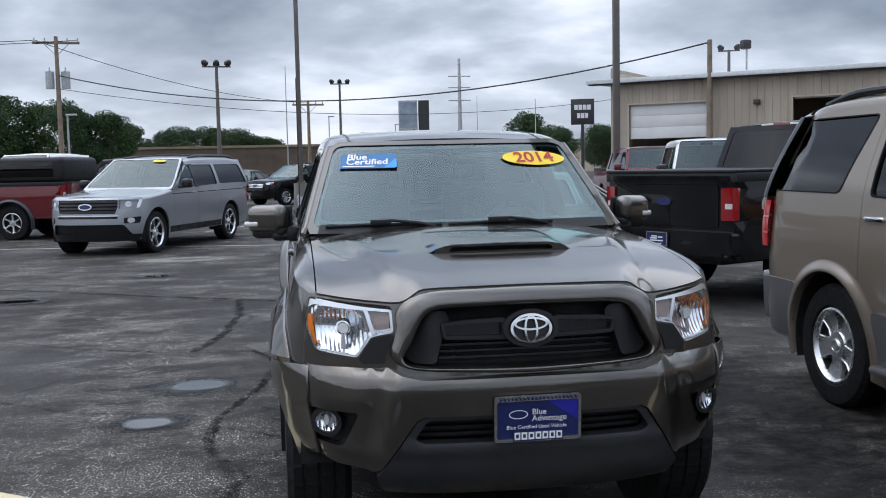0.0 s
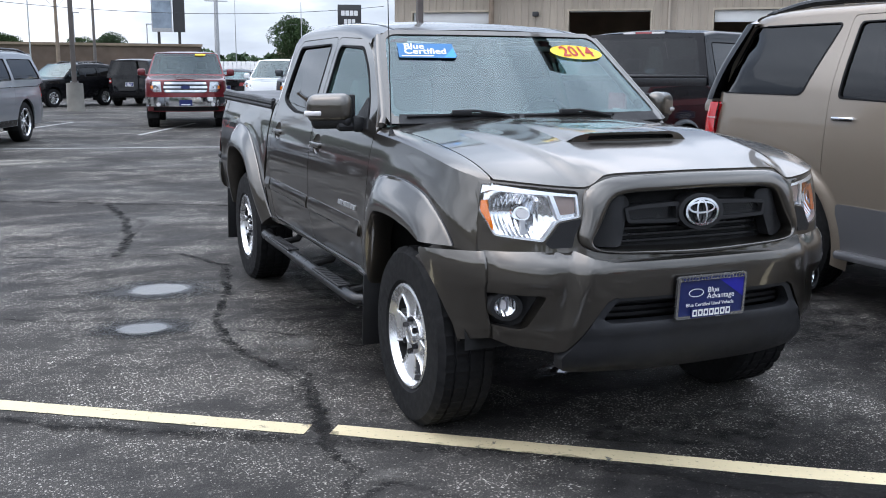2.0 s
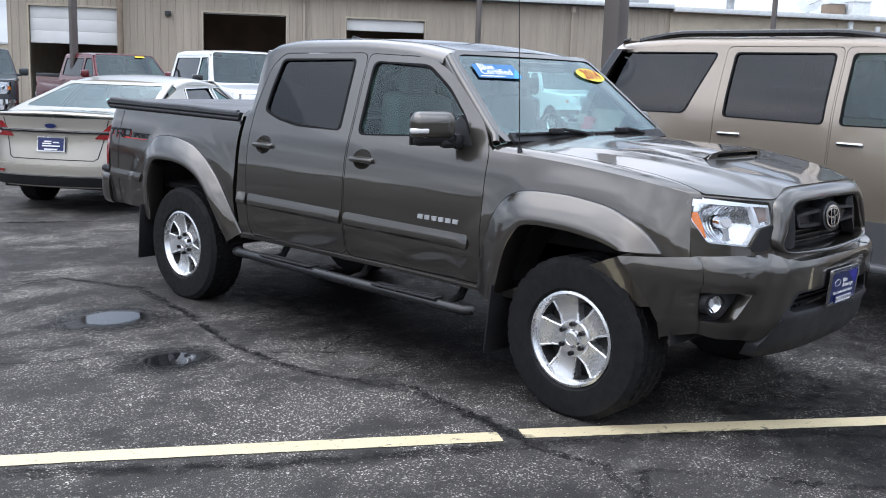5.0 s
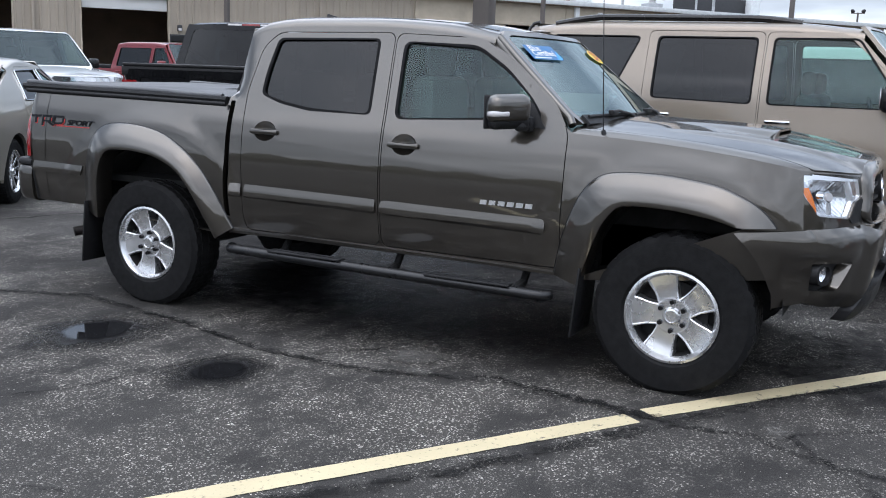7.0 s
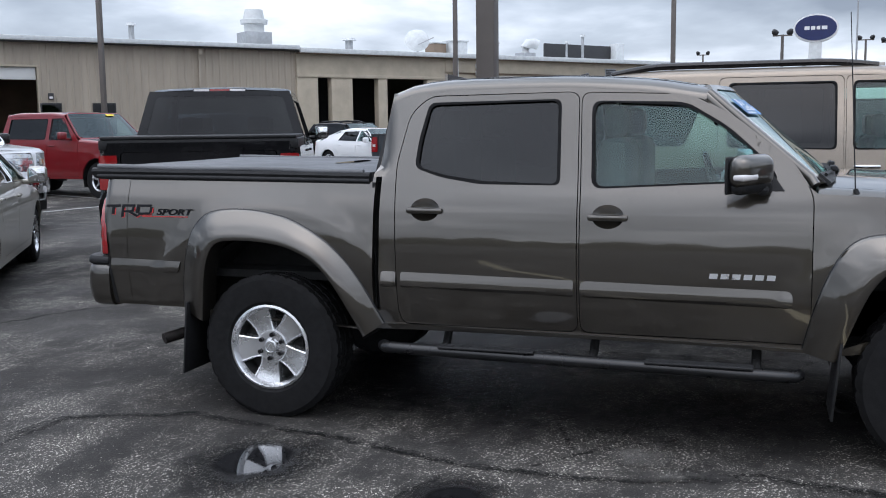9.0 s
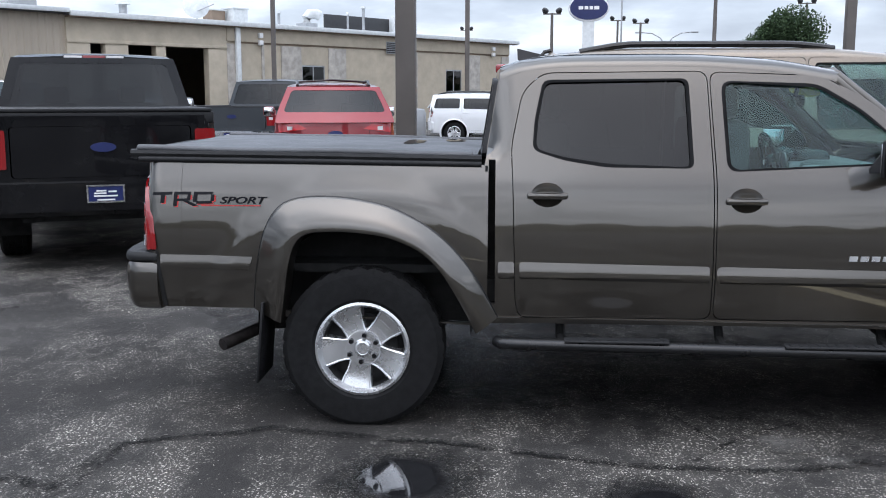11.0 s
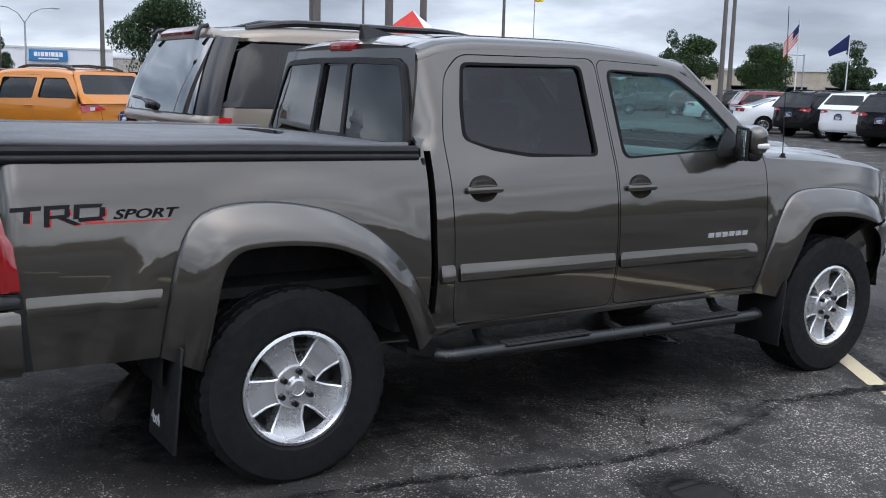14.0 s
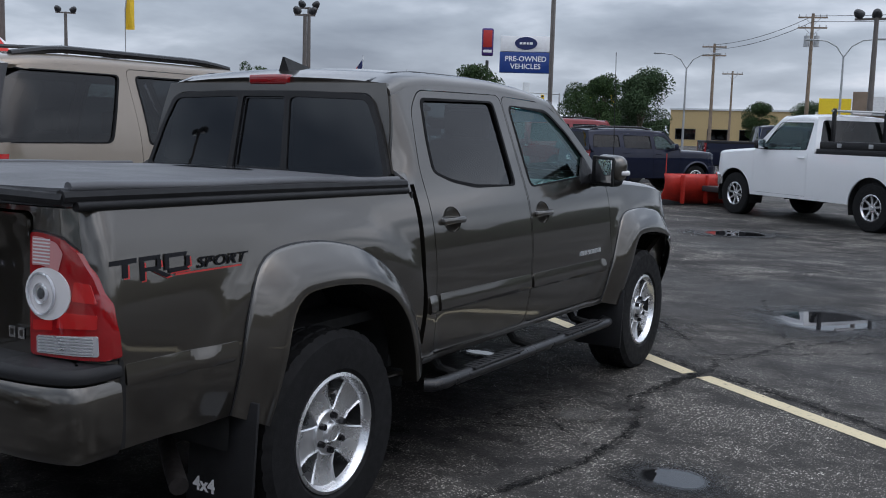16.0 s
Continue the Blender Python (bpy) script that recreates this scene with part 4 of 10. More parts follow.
def loop_flare(sh, car, mid, sgn, s, mat):
    """A moulded flare lofted between the arch opening and its own outer line."""
    wide, out = s["flare"]
    prof = [(1.0, 0.03), (0.985, 0.13), (0.93, 0.20), (0.80, 0.36), (0.60, 0.62), (0.40, 0.82), (0.22, 0.95), (0.08, 1.0), (0.0, 0.96), (-0.03, 0.75), (-0.05, -0.9)]
    rows = [mid(d, 44) for d, _ in prof]
    n, m = 44, len(prof)
    verts, faces = [], []
    for i in range(n):
        for j, (d, o) in enumerate(prof):
            y, z = rows[j][i]
            verts.append((sgn * (sh.W(y, min(z, s["shoulder"] - 0.03)) + out * o + 0.002), y, z))
    for i in range(n - 1):
        for j in range(m - 1):
            f = (i * m + j, i * m + j + 1, (i + 1) * m + j + 1, (i + 1) * m + j)
            faces.append(f if sgn < 0 else f[::-1])
    for e in (0, (n - 1) * m):
        faces.append(tuple(range(e, e + m)))
    link_mesh("wheel_flare", verts, faces, mat, car, smooth=50)
    edge = mid(1.0, 44)
    link_mesh("flare_seam", *sweep([(sgn * (sh.W(y, min(z, s["shoulder"] - 0.03)) + 0.001), y, z) for y, z in edge], 0.0045, 6), trim_black, car)


def arch_pair(opening, outer):
    """Lines between an arch opening (0) and the outer edge of its flare (1)."""
    def sample(loop, t):
        p = np.array(loop, float)
        l = np.concatenate([[0], np.cumsum(np.hypot(*np.diff(p, axis=0).T))])
        l /= l[-1]
        return np.interp(t, l, p[:, 0]), np.interp(t, l, p[:, 1])

    def at(d, n=26):
        t = np.linspace(0, 1, n)
        a, b = sample(opening, t), sample(outer, t)
        # soften the corners of the measured outline
        y, z = a[0] * (1 - d) + b[0] * d, a[1] * (1 - d) + b[1] * d
        for _ in range(3):
            y[1:-1], z[1:-1] = (y[:-2] + 2 * y[1:-1] + y[2:]) / 4, (z[:-2] + 2 * z[1:-1] + z[2:]) / 4
        return [(float(p), float(q)) for p, q in zip(y, z)]
    return at


def add_flare(sh, car, wy, wz, wr, sgn, s, mat, span=None):
    """A wide moulded flare round a wheel arch."""
    if "arch_loops" in s:
        return loop_flare(sh, car, s["arch_loops"][1 if wy > 1 else 0], sgn, s, mat)
    wide, out = s["flare"]
    verts, faces = [], []
    n = 30
    a0, a1 = span or s.get("flare_span", (-0.30, math.pi + 0.30))
    prof = [(1.0, 0.012), (0.93, 0.022), (0.82, 0.030), (0.62, 0.34), (0.40, 0.72), (0.20, 0.94), (0.06, 1.0), (0.0, 0.93), (-0.02, 0.55), (-0.03, -0.6)]
    for i, t in enumerate(np.linspace(a0, a1, n)):
        c, q = math.cos(t), math.sin(t)
        k = 1.0
        fade = min(1.0, 0.25 + (n - 1 - i) / 6) if span else 1.0
        for d, o in prof:
            rr = wr + wide * d * (0.80 + 0.34 * abs(c) ** 1.5)
            y, z = wy + rr * c * k, wz + rr * q
            verts.append((sgn * (sh.W(y, min(z, s["shoulder"] - 0.03)) + out * (o * fade if o > 0 else o) + 0.002), y, z))
    m = len(prof)
    for i in range(n - 1):
        for j in range(m - 1):
            f = (i * m + j, i * m + j + 1, (i + 1) * m + j + 1, (i + 1) * m + j)
            faces.append(f if sgn > 0 else f[::-1])
    for e in (0, (n - 1) * m):
        faces.append(tuple(range(e, e + m)))
    link_mesh("wheel_flare", verts, faces, mat, car, smooth=40)


def seats(sh, s, car):
    yc, zc = s["cowl"]
    zs = s["rocker"] + 0.25
    w = sh.width(0.9)
    b = bmesh.new()
    add_box(b, -w * 0.80, w * 0.80, yc + 0.05, yc + 0.42, zc - 0.32, zc - 0.06, 0.06)
    dash = part("dashboard", b, dash_grey, car)
    if s.get("own_mirrors"):
        gx = w * 0.44
        part("gauge_hood", box(gx - 0.22, gx + 0.22, yc + 0.22, yc + 0.44, zc - 0.12, zc - 0.01, 0.05, seg=3), trim_black, dash)
        for dx in (-0.09, 0.09):
            part("gauge", tube((gx + dx, yc + 0.445, zc - 0.09), (gx + dx, yc + 0.455, zc - 0.09), 0.06, seg=20), grey_steel, dash)
        for dx in (-0.14, 0.14):
            part("centre_trim", box(dx - 0.022, dx + 0.022, yc + 0.36, yc + 0.47, zc - 0.42, zc - 0.07, 0.015), grey_steel, dash)
        part("centre_screen", box(-0.10, 0.10, yc + 0.41, yc + 0.445, zc - 0.22, zc - 0.09, 0.006), pale_lens, dash)
        part("air_vent", box(-0.60, -0.42, yc + 0.40, yc + 0.44, zc - 0.20, zc - 0.12, 0.02), trim_black, dash)
        hub = part("wheel_hub", box(gx - 0.07, gx + 0.07, yc + 0.46, yc + 0.52, zc - 0.15, zc - 0.05, 0.025), trim_black, car)
        part("wheel_spoke", box(gx - 0.17, gx + 0.17, yc + 0.485, yc + 0.505, zc - 0.115, zc - 0.085, 0.006), grey_steel, hub)
    st = sweep([(w * 0.42 + 0.17 * math.cos(a), yc + 0.50 + 0.05 * math.sin(a), zc - 0.10 + 0.17 * math.sin(a)) for a in np.linspace(0, 2 * math.pi, 21)], 0.014, 6)
    link_mesh("steering_wheel", *st, trim_black, car)
    k_ = min(1.0, (max(z for _, z in s["roof"]) - 0.17 - zs) / 0.98)
    for y in s["seat_rows"]:
        for x in (-0.40, 0.40):
            b = bmesh.new()
            add_box(b, x - 0.25, x + 0.25, y - 0.32, y + 0.16, zs, zs + 0.28 * k_, 0.06)
            add_box(b, x - 0.24, x + 0.24, y + 0.06, y + 0.22, zs + 0.2 * k_, zs + 0.80 * k_, 0.06)
            add_box(b, x - 0.13, x + 0.13, y + 0.10, y + 0.20, zs + 0.80 * k_, zs + 0.98 * k_, 0.045)
            part("seat", b, seat_cloth, car)
    part("cabin_floor", box(-w * 0.8, w * 0.8, yc + 0.1, s["back_base"][0] - 0.1, zs - 0.06, zs, 0.0), under, car)


def oval(cx, cz, a, b, n=28):
    return [(cx + a * math.cos(t), cz + b * math.sin(t)) for t in np.linspace(0, 2 * math.pi, n, endpoint=False)]


def face_front(grille, lights, bumper, lower=None, bars=3, grille_mat=None, bar_mat=None, badge=True, fog=None, plate=False, bumper_mat=None, lamp_amber=True, lamp_mat=None):
    """A front face: skin with openings, recessed grille and lamps, a bumper."""
    def make(sh, car, mat, trim, res):
        z0, z1 = sh.s["sill"][0], sh.s["hood"][0][1] - 0.02
        w = lambda z: sh.width(z) * sh.q
        outline = [(-w(z), z) for z in np.linspace(z0, z1, 7)] + [(w(z), z) for z in np.linspace(z1, z0, 7)]
        holes = [grille] + [lights, mirror_loop(lights)] + ([lower] if lower else [])
        skin("front_panel", outline, holes, sh.front, (0, 1, 0), mat, car, res, 0.05)
        back = lambda d: (lambda x, z: tuple(Vector(sh.front(x, z)) + Vector((0, d, 0))))
        g = skin("grille", grille, [], back(0.05), (0, 1, 0), grille_mat or black_plastic, car, 0.2, 0.0)
        gx0, gx1 = min(p[0] for p in grille), max(p[0] for p in grille)
        gz0, gz1 = min(p[1] for p in grille), max(p[1] for p in grille)
        for i in range(bars):
            z = gz0 + (gz1 - gz0) * (i + 0.5) / bars
            hgt = (gz1 - gz0) / bars * 0.3
            xs = [p[0] for p in dense(grille, 0.02) if abs(p[1] - z) < 0.03]
            a, b = (min(xs), max(xs)) if len(xs) > 1 else (gx0, gx1)
            skin("grille_bar", [(a, z - hgt), (b, z - hgt), (b, z + hgt), (a, z + hgt)], [], back(0.012), (0, 1, 0), bar_mat or trim_black, g, 0.12, 0.04)
        if badge:
            z = (gz0 + gz1) / 2
            skin("badge", oval(0, z, 0.115, 0.045), [], back(-0.012), (0, 1, 0), blue_print, car, 0.2, 0.03)
        if lower:
            skin("lower_grille", lower, [], back(0.06), (0, 1, 0), black_plastic, car, 0.2, 0.0)
        for loop in (lights, mirror_loop(lights)):
            lamp = skin("headlamp", loop, [], back(0.055), (0, 1, 0), lamp_mat or reflector, car, 0.06, 0.0)
            cx, cz = sum(p[0] for p in loop) / len(loop), sum(p[1] for p in loop) / len(loop)
            skin("headlamp_bulb", oval(cx, cz, 0.05, 0.05, 14), [], back(0.03), (0, 1, 0), chrome, lamp, 0.2, 0.02)
            skin("headlamp_lens", loop, [], back(0.002), (0, 1, 0), lamp_lens, lamp, 0.08, 0.0)
            if lamp_amber:
                sg = 1 if cx > 0 else -1
                ex = max(abs(p[0]) for p in loop)
                skin("turn_lamp", [(sg * (ex - 0.07), cz - 0.05), (sg * (ex - 0.012), cz - 0.04), (sg * (ex - 0.012), cz + 0.03), (sg * (ex - 0.07), cz + 0.04)], [], back(0.02), (0, 1, 0), amber, lamp, 0.2, 0.01)
        zb0, zb1, proud = bumper
        if proud:
            bw = lambda z: sh.width(z) * 0.985
            loop = round_loop([(-bw(zb0), zb0), (bw(zb0), zb0), (bw(zb1), zb1), (-bw(zb1), zb1)], 0.04)
            skin("front_bumper", loop, [], back(-proud), (0, 1, 0), bumper_mat or mat, car, res, proud + 0.04)
        if fog:
            for sg in (-1, 1):
                skin("fog_lamp", oval(sg * fog[0], fog[1], 0.05, 0.05, 18), [], back(-proud - 0.004), (0, 1, 0), pale_lens, car, 0.2, 0.02)
        if plate:
            p = skin("plate", [(-0.155, plate - 0.075), (0.155, plate - 0.075), (0.155, plate + 0.075), (-0.155, plate + 0.075)], [], lambda x, z: (x, sh.front(0, z)[1] - proud - 0.02, z), (0, 1, 0), blue_print, car, 0.4, 0.02)
            skin("plate_bar", [(-0.11, plate - 0.055), (0.11, plate - 0.055), (0.11, plate - 0.03), (-0.11, plate - 0.03)], [], lambda x, z: (x, sh.front(0, z)[1] - proud - 0.024, z), (0, 1, 0), white_print, p, 0.4, 0.0)
    return make


def face_rear(lamps, bumper, bumper_mat=None, plate=None, gate=None, top=None, lamp_mat=None):
    """A rear face: skin, gate, tail lamps, bumper and plate."""
    def make(sh, car, mat, trim, res):
        z0, z1 = sh.s["sill"][1], top or sh.s["deck"][-1][1] - 0.02
        w = lambda z: sh.width(min(z, sh.s["shoulder"])) * sh.q
        outline = [(-w(z), z) for z in np.linspace(z0, z1, 7)] + [(w(z), z) for z in np.linspace(z1, z0, 7)]
        holes = [round_loop(gate, 0.04)] if gate else []
        skin("rear_panel", outline, holes, sh.rear, (0, -1, 0), mat, car, res, 0.04)
        back = lambda d: (lambda x, z: tuple(Vector(sh.rear(x, z)) + Vector((0, -d, 0))))
        if gate:
            cx, cz = sum(p[0] for p in gate) / len(gate), sum(p[1] for p in gate) / len(gate)
            k = 0.985
            skin("tailgate", round_loop([(x * k, cz + (z - cz) * k) for x, z in gate], 0.04), [], back(-0.004), (0, -1, 0), mat, car, res, 0.03)
            skin("badge", oval(0, cz + 0.04, 0.11, 0.042), [], back(-0.02), (0, -1, 0), blue_print, car, 0.3, 0.02)
        for loop in (lamps, mirror_loop(lamps)):
            lamp = skin("tail_lamp", round_loop(loop, 0.02), [], back(-0.014), (0, -1, 0), lamp_mat or red_lens, car, 0.06, 0.03)
            cx, cz = sum(p[0] for p in loop) / len(loop), sum(p[1] for p in loop) / len(loop)
            skin("reverse_lamp", [(cx - 0.04, cz - 0.05), (cx + 0.04, cz - 0.05), (cx + 0.04, cz + 0.005), (cx - 0.04, cz + 0.005)], [], back(-0.018), (0, -1, 0), pale_lens, lamp, 0.2, 0.006)
        zb0, zb1, proud = bumper
        if proud:
            bw = lambda z: sh.width(z) * 0.98
            skin("rear_bumper", round_loop([(-bw(zb0), zb0), (bw(zb0), zb0), (bw(zb1), zb1), (-bw(zb1), zb1)], 0.04), [], back(-proud), (0, -1, 0), bumper_mat or mat, car, res, proud + 0.04)
        if plate:
            p = skin("plate", [(-0.155, plate - 0.075), (0.155, plate - 0.075), (0.155, plate + 0.075), (-0.155, plate + 0.075)], [], lambda x, z: (x, sh.rear(0, z)[1] + proud * (z < zb1) + 0.02, z), (0, -1, 0), blue_print, car, 0.4, 0.02)
            on = lambda x, z: (x, sh.rear(0, z)[1] + proud * (z < zb1) + 0.025, z)
            skin("plate_frame", [(-0.16, plate - 0.08), (0.16, plate - 0.08), (0.16, plate + 0.08), (-0.16, plate + 0.08)], [[(-0.145, plate - 0.065), (0.145, plate - 0.065), (0.145, plate + 0.065), (-0.145, plate + 0.065)]], on, (0, -1, 0), grey_chrome, p, 0.4, 0.008)
            for a, c_, h_ in ((-0.075, 0.075, -0.052), (-0.09, -0.02, 0.02), (-0.005, 0.08, 0.028), (-0.005, 0.10, 0.006), (-0.10, 0.10, -0.018)):
                skin("plate_bar", [(a, plate + h_ - 0.008), (c_, plate + h_ - 0.008), (c_, plate + h_ + 0.006), (a, plate + h_ + 0.006)], [], on, (0, -1, 0), white_print, p, 0.4, 0.0)
    return make


def rails(zoff=0.06, x=0.62, y0=None, y1=None):
    def make(sh, car, mat, trim):
        a, b = sh.s["screen_top"][0] + 0.35 if y0 is None else y0, sh.s["back_top"][0] - 0.15 if y1 is None else y1
        for sg in (-1, 1):
            tp = sh.top(sh.roof)
            pts = [(sg * x, y, tp(x, y)[2] + zoff * min(1, 6 * min((y - a), (b - y)) / (b - a) + 0.02)) for y in np.linspace(a, b, 16)]
            link_mesh("roof_rail", *sweep(pts, 0.026, 8), trim_black, car)
        for y in (a + 0.25 * (b - a), a + 0.8 * (b - a)):
            z = sh.top(sh.roof)(0, y)[2] + zoff * 0.7
            link_mesh("cross_bar", *sweep([(-x, y, z - 0.01), (0, y, z + 0.02), (x, y, z - 0.01)], 0.015, 6), trim_black, car)
    return make


def bed(rail, floor_z, y0, y1, cover=None):
    """An open pickup bed: inner walls, floor and rail caps."""
    def make(sh, car, mat, trim):
        wi = sh.width(rail - 0.1)
        for sg in (-1, 1):
            part("bed_rail", box(sg * (wi - 0.10), sg * (wi - 0.012), y0, y1, rail - 0.09, rail + 0.012, 0.015), black_plastic, car)
            part("bed_wall", box(sg * (wi - 0.14), sg * (wi - 0.09), y0, y1, floor_z, rail - 0.01, 0.01), under, car)
        part("bed_floor", box(-wi + 0.1, wi - 0.1, y0, y1, floor_z - 0.05, floor_z, 0), under, car)
        part("cab_back", box(-wi + 0.06, wi - 0.06, y0 - 0.10, y0 - 0.06, floor_z, rail + 0.02, 0.01), mat, car)
        part("gate_cap", box(-wi + 0.08, wi - 0.08, y1 - 0.07, y1 - 0.0, rail - 0.06, rail + 0.012, 0.012), black_plastic, car)
    return make


def brake_lamp(z, w=0.13):
    def make(sh, car, mat, trim):
        yb, zb = sh.s["back_top"]
        b = box(-w, w, yb - 0.05, yb + 0.012, zb + 0.0 - 0.075, zb - 0.02, 0.012)
        part("brake_lamp", b, red_lens, car)
    return make


def side_step(x, y0, y1, z, mat=None):
    def make(sh, car, m, trim):
        for sg in (-1, 1):
            part("side_step", box(sg * x - 0.07, sg * x + 0.07, y0, y1, z - 0.03, z + 0.03, 0.025), mat or black_plastic, car)
    return make


def suv_spec(L=5.2, wb=3.02, fo=0.95, half=1.0, h=1.95, hoodz=1.12, belt=1.16, wheel=(0.39, 0.26, 0.235, 5, "five"), rake=0.55, **kw):
    yr = wb + L - wb - fo
    top = h - 0.02
    yc = kw.pop("cowl_y", 0.55)
    ya = yc + rake
    d1, (d2, d3) = yc + 0.02, kw.pop("splits", (1.42 + 0.1 * (wb - 2.7), 2.45 + 0.2 * (wb - 2.9)))
    win_t = top - kw.pop("drop", 0.17)
    lean_y = lambda z: yc + (ya - yc) * (z - belt) / (top - belt)
    rb = kw.pop("rear_lean", 0.22)
    q_end = kw.pop("quarter_end", (0.22, 0.14))
    s = dict(nose=[(0.2, -fo + 0.1), (0.55, -fo), (hoodz - 0.06, -fo + 0.05), (hoodz, -fo + 0.10)], tail=[(0.2, yr - 0.08), (0.5, yr), (0.85, yr - 0.02), (belt, yr - 0.05), (h, yr - rb)],
             hood=[(-fo + 0.1, hoodz), (-fo + 0.5, hoodz + 0.035), (yc, belt + 0.03)], roof=[(ya, top - 0.03), (ya + 0.6, top + 0.02), (yr - 1.0, top + 0.02), (yr - rb, top - 0.03)],
             deck=[(yr - 0.3, belt), (yr, belt)], width=[(0.2, half - 0.06), (0.6, half - 0.01), (0.85, half), (belt, half - 0.025), (top - 0.08, half - 0.20), (h + 0.1, half - 0.26)],
             shoulder=belt - 0.03, sill=(0.30, 0.34), rocker=0.34, cowl=(yc, belt + 0.03), screen_top=(ya, top - 0.03), back_top=(yr - rb, top - 0.03), back_base=(yr - 0.07, belt + 0.0),
             arches=[(0, wheel[0], wheel[0] + 0.07), (wb, wheel[0], wheel[0] + 0.07)], track=half - wheel[1] / 2 - 0.03, wheel=wheel,
             doors=[[(d1, 0.42), (d2, 0.42), (d2, win_t + 0.05), (ya + 0.12, win_t + 0.05), (lean_y(belt) + 0.05, belt + 0.02), (d1, belt - 0.05)],
                    [(d2 + 0.012, 0.42), (d3 - 0.2, 0.42), (d3, 0.85), (d3, win_t + 0.05), (d2 + 0.012, win_t + 0.05)]],
             windows=[([(lean_y(belt + 0.05) + 0.16, belt + 0.03), (d2 - 0.06, belt + 0.03), (d2 - 0.06, win_t), (lean_y(win_t) + 0.13, win_t)], 0.04, True),
                      ([(d2 + 0.07, belt + 0.03), (d3 - 0.08, belt + 0.05), (d3 - 0.08, win_t), (d2 + 0.07, win_t)], 0.04, False),
                      ([(d3 + kw.pop("quarter", 0.07), belt + 0.06), (yr - q_end[0], belt + 0.06), (yr - rb - q_end[1], win_t), (d3 + 0.07, win_t)], 0.05, False)],
             handles=[(d2 - 0.15, belt - 0.10), (d3 - 0.15, belt - 0.08)], mirror=(yc + 0.28, belt + 0.06), seat_rows=(1.35, 2.3), back_low=0.14)
    s.update(kw)
    return s


def truck_spec(L=5.9, wb=3.68, fo=0.93, half=1.01, h=1.95, hoodz=1.22, belt=1.28, rail=1.32, crew=True, wheel=(0.405, 0.275, 0.235, 6, "thin"), **kw):
    yr = L - fo
    top = h - 0.03
    yc, ya = 0.55, 1.12
    ycab = wb - 0.58 if crew else wb - 1.35
    d1, d3 = yc + 0.02, ycab - 0.14
    d2 = 1.55 if crew else d3
    win_t = top - 0.16
    lean_y = lambda z: yc + (ya - yc) * (z - belt) / (top - belt)
    doors = [[(d1, 0.48), (d2, 0.48), (d2, win_t + 0.05), (ya + 0.12, win_t + 0.05), (lean_y(belt) + 0.05, belt + 0.02), (d1, belt - 0.05)]]
    windows = [([(lean_y(belt + 0.05) + 0.15, belt + 0.0), (d2 - 0.06, belt + 0.02), (d2 - 0.06, win_t), (lean_y(win_t) + 0.13, win_t)], 0.04, True)]
    handles = [(d2 - 0.15, belt - 0.12)]
    if crew:
        doors.append([(d2 + 0.012, 0.48), (d3 - 0.1, 0.48), (d3, 0.8), (d3, win_t + 0.05), (d2 + 0.012, win_t + 0.05)])
        windows.append(([(d2 + 0.07, belt + 0.02), (d3 - 0.08, belt + 0.03), (d3 - 0.12, win_t), (d2 + 0.07, win_t)], 0.05, False))
        handles.append((d3 - 0.18, belt - 0.10))
    s = dict(nose=[(0.2, -fo + 0.08), (0.6, -fo), (hoodz - 0.06, -fo + 0.03), (hoodz, -fo + 0.07)], tail=[(0.2, yr), (0.6, yr), (1.0, yr), (h, yr)],
             hood=[(-fo + 0.1, hoodz), (-fo + 0.4, hoodz + 0.03), (yc, belt + 0.05)], roof=[(ya, top - 0.03), (ya + 0.5, top + 0.01), (ycab - 0.5, top + 0.01), (ycab - 0.12, top - 0.03)],
             deck=[(ycab, rail + 0.0), (yr, rail)], width=[(0.2, half - 0.05), (0.6, half - 0.01), (0.9, half), (rail - 0.05, half - 0.02), (rail + 0.02, half - 0.04), (top - 0.08, half - 0.18), (h + 0.1, half - 0.24)],
             shoulder=belt - 0.03, sill=(0.42, 0.50), rocker=0.42, cowl=(yc, belt + 0.05), screen_top=(ya, top - 0.03), back_top=(ycab - 0.12, top - 0.03), back_base=(ycab, rail - 0.02),
             arches=[(0, wheel[0], wheel[0] + 0.08), (wb, wheel[0], wheel[0] + 0.08)], track=half - wheel[1] / 2 - 0.04, wheel=wheel, doors=doors, windows=windows, handles=handles,
             mirror=(yc + 0.3, belt + 0.06), seat_rows=(1.45, 2.45) if crew else (1.3,), pickup=True, dr=0.12, nr=4.0, round=0.05, crown=0.03, back_low=0.10,
             extras=[bed(rail, 0.75, ycab + 0.04, yr - 0.03), brake_lamp(0)])
    extra = kw.pop("more", [])
    s.update(kw)
    s["extras"] = s["extras"] + extra
    return s


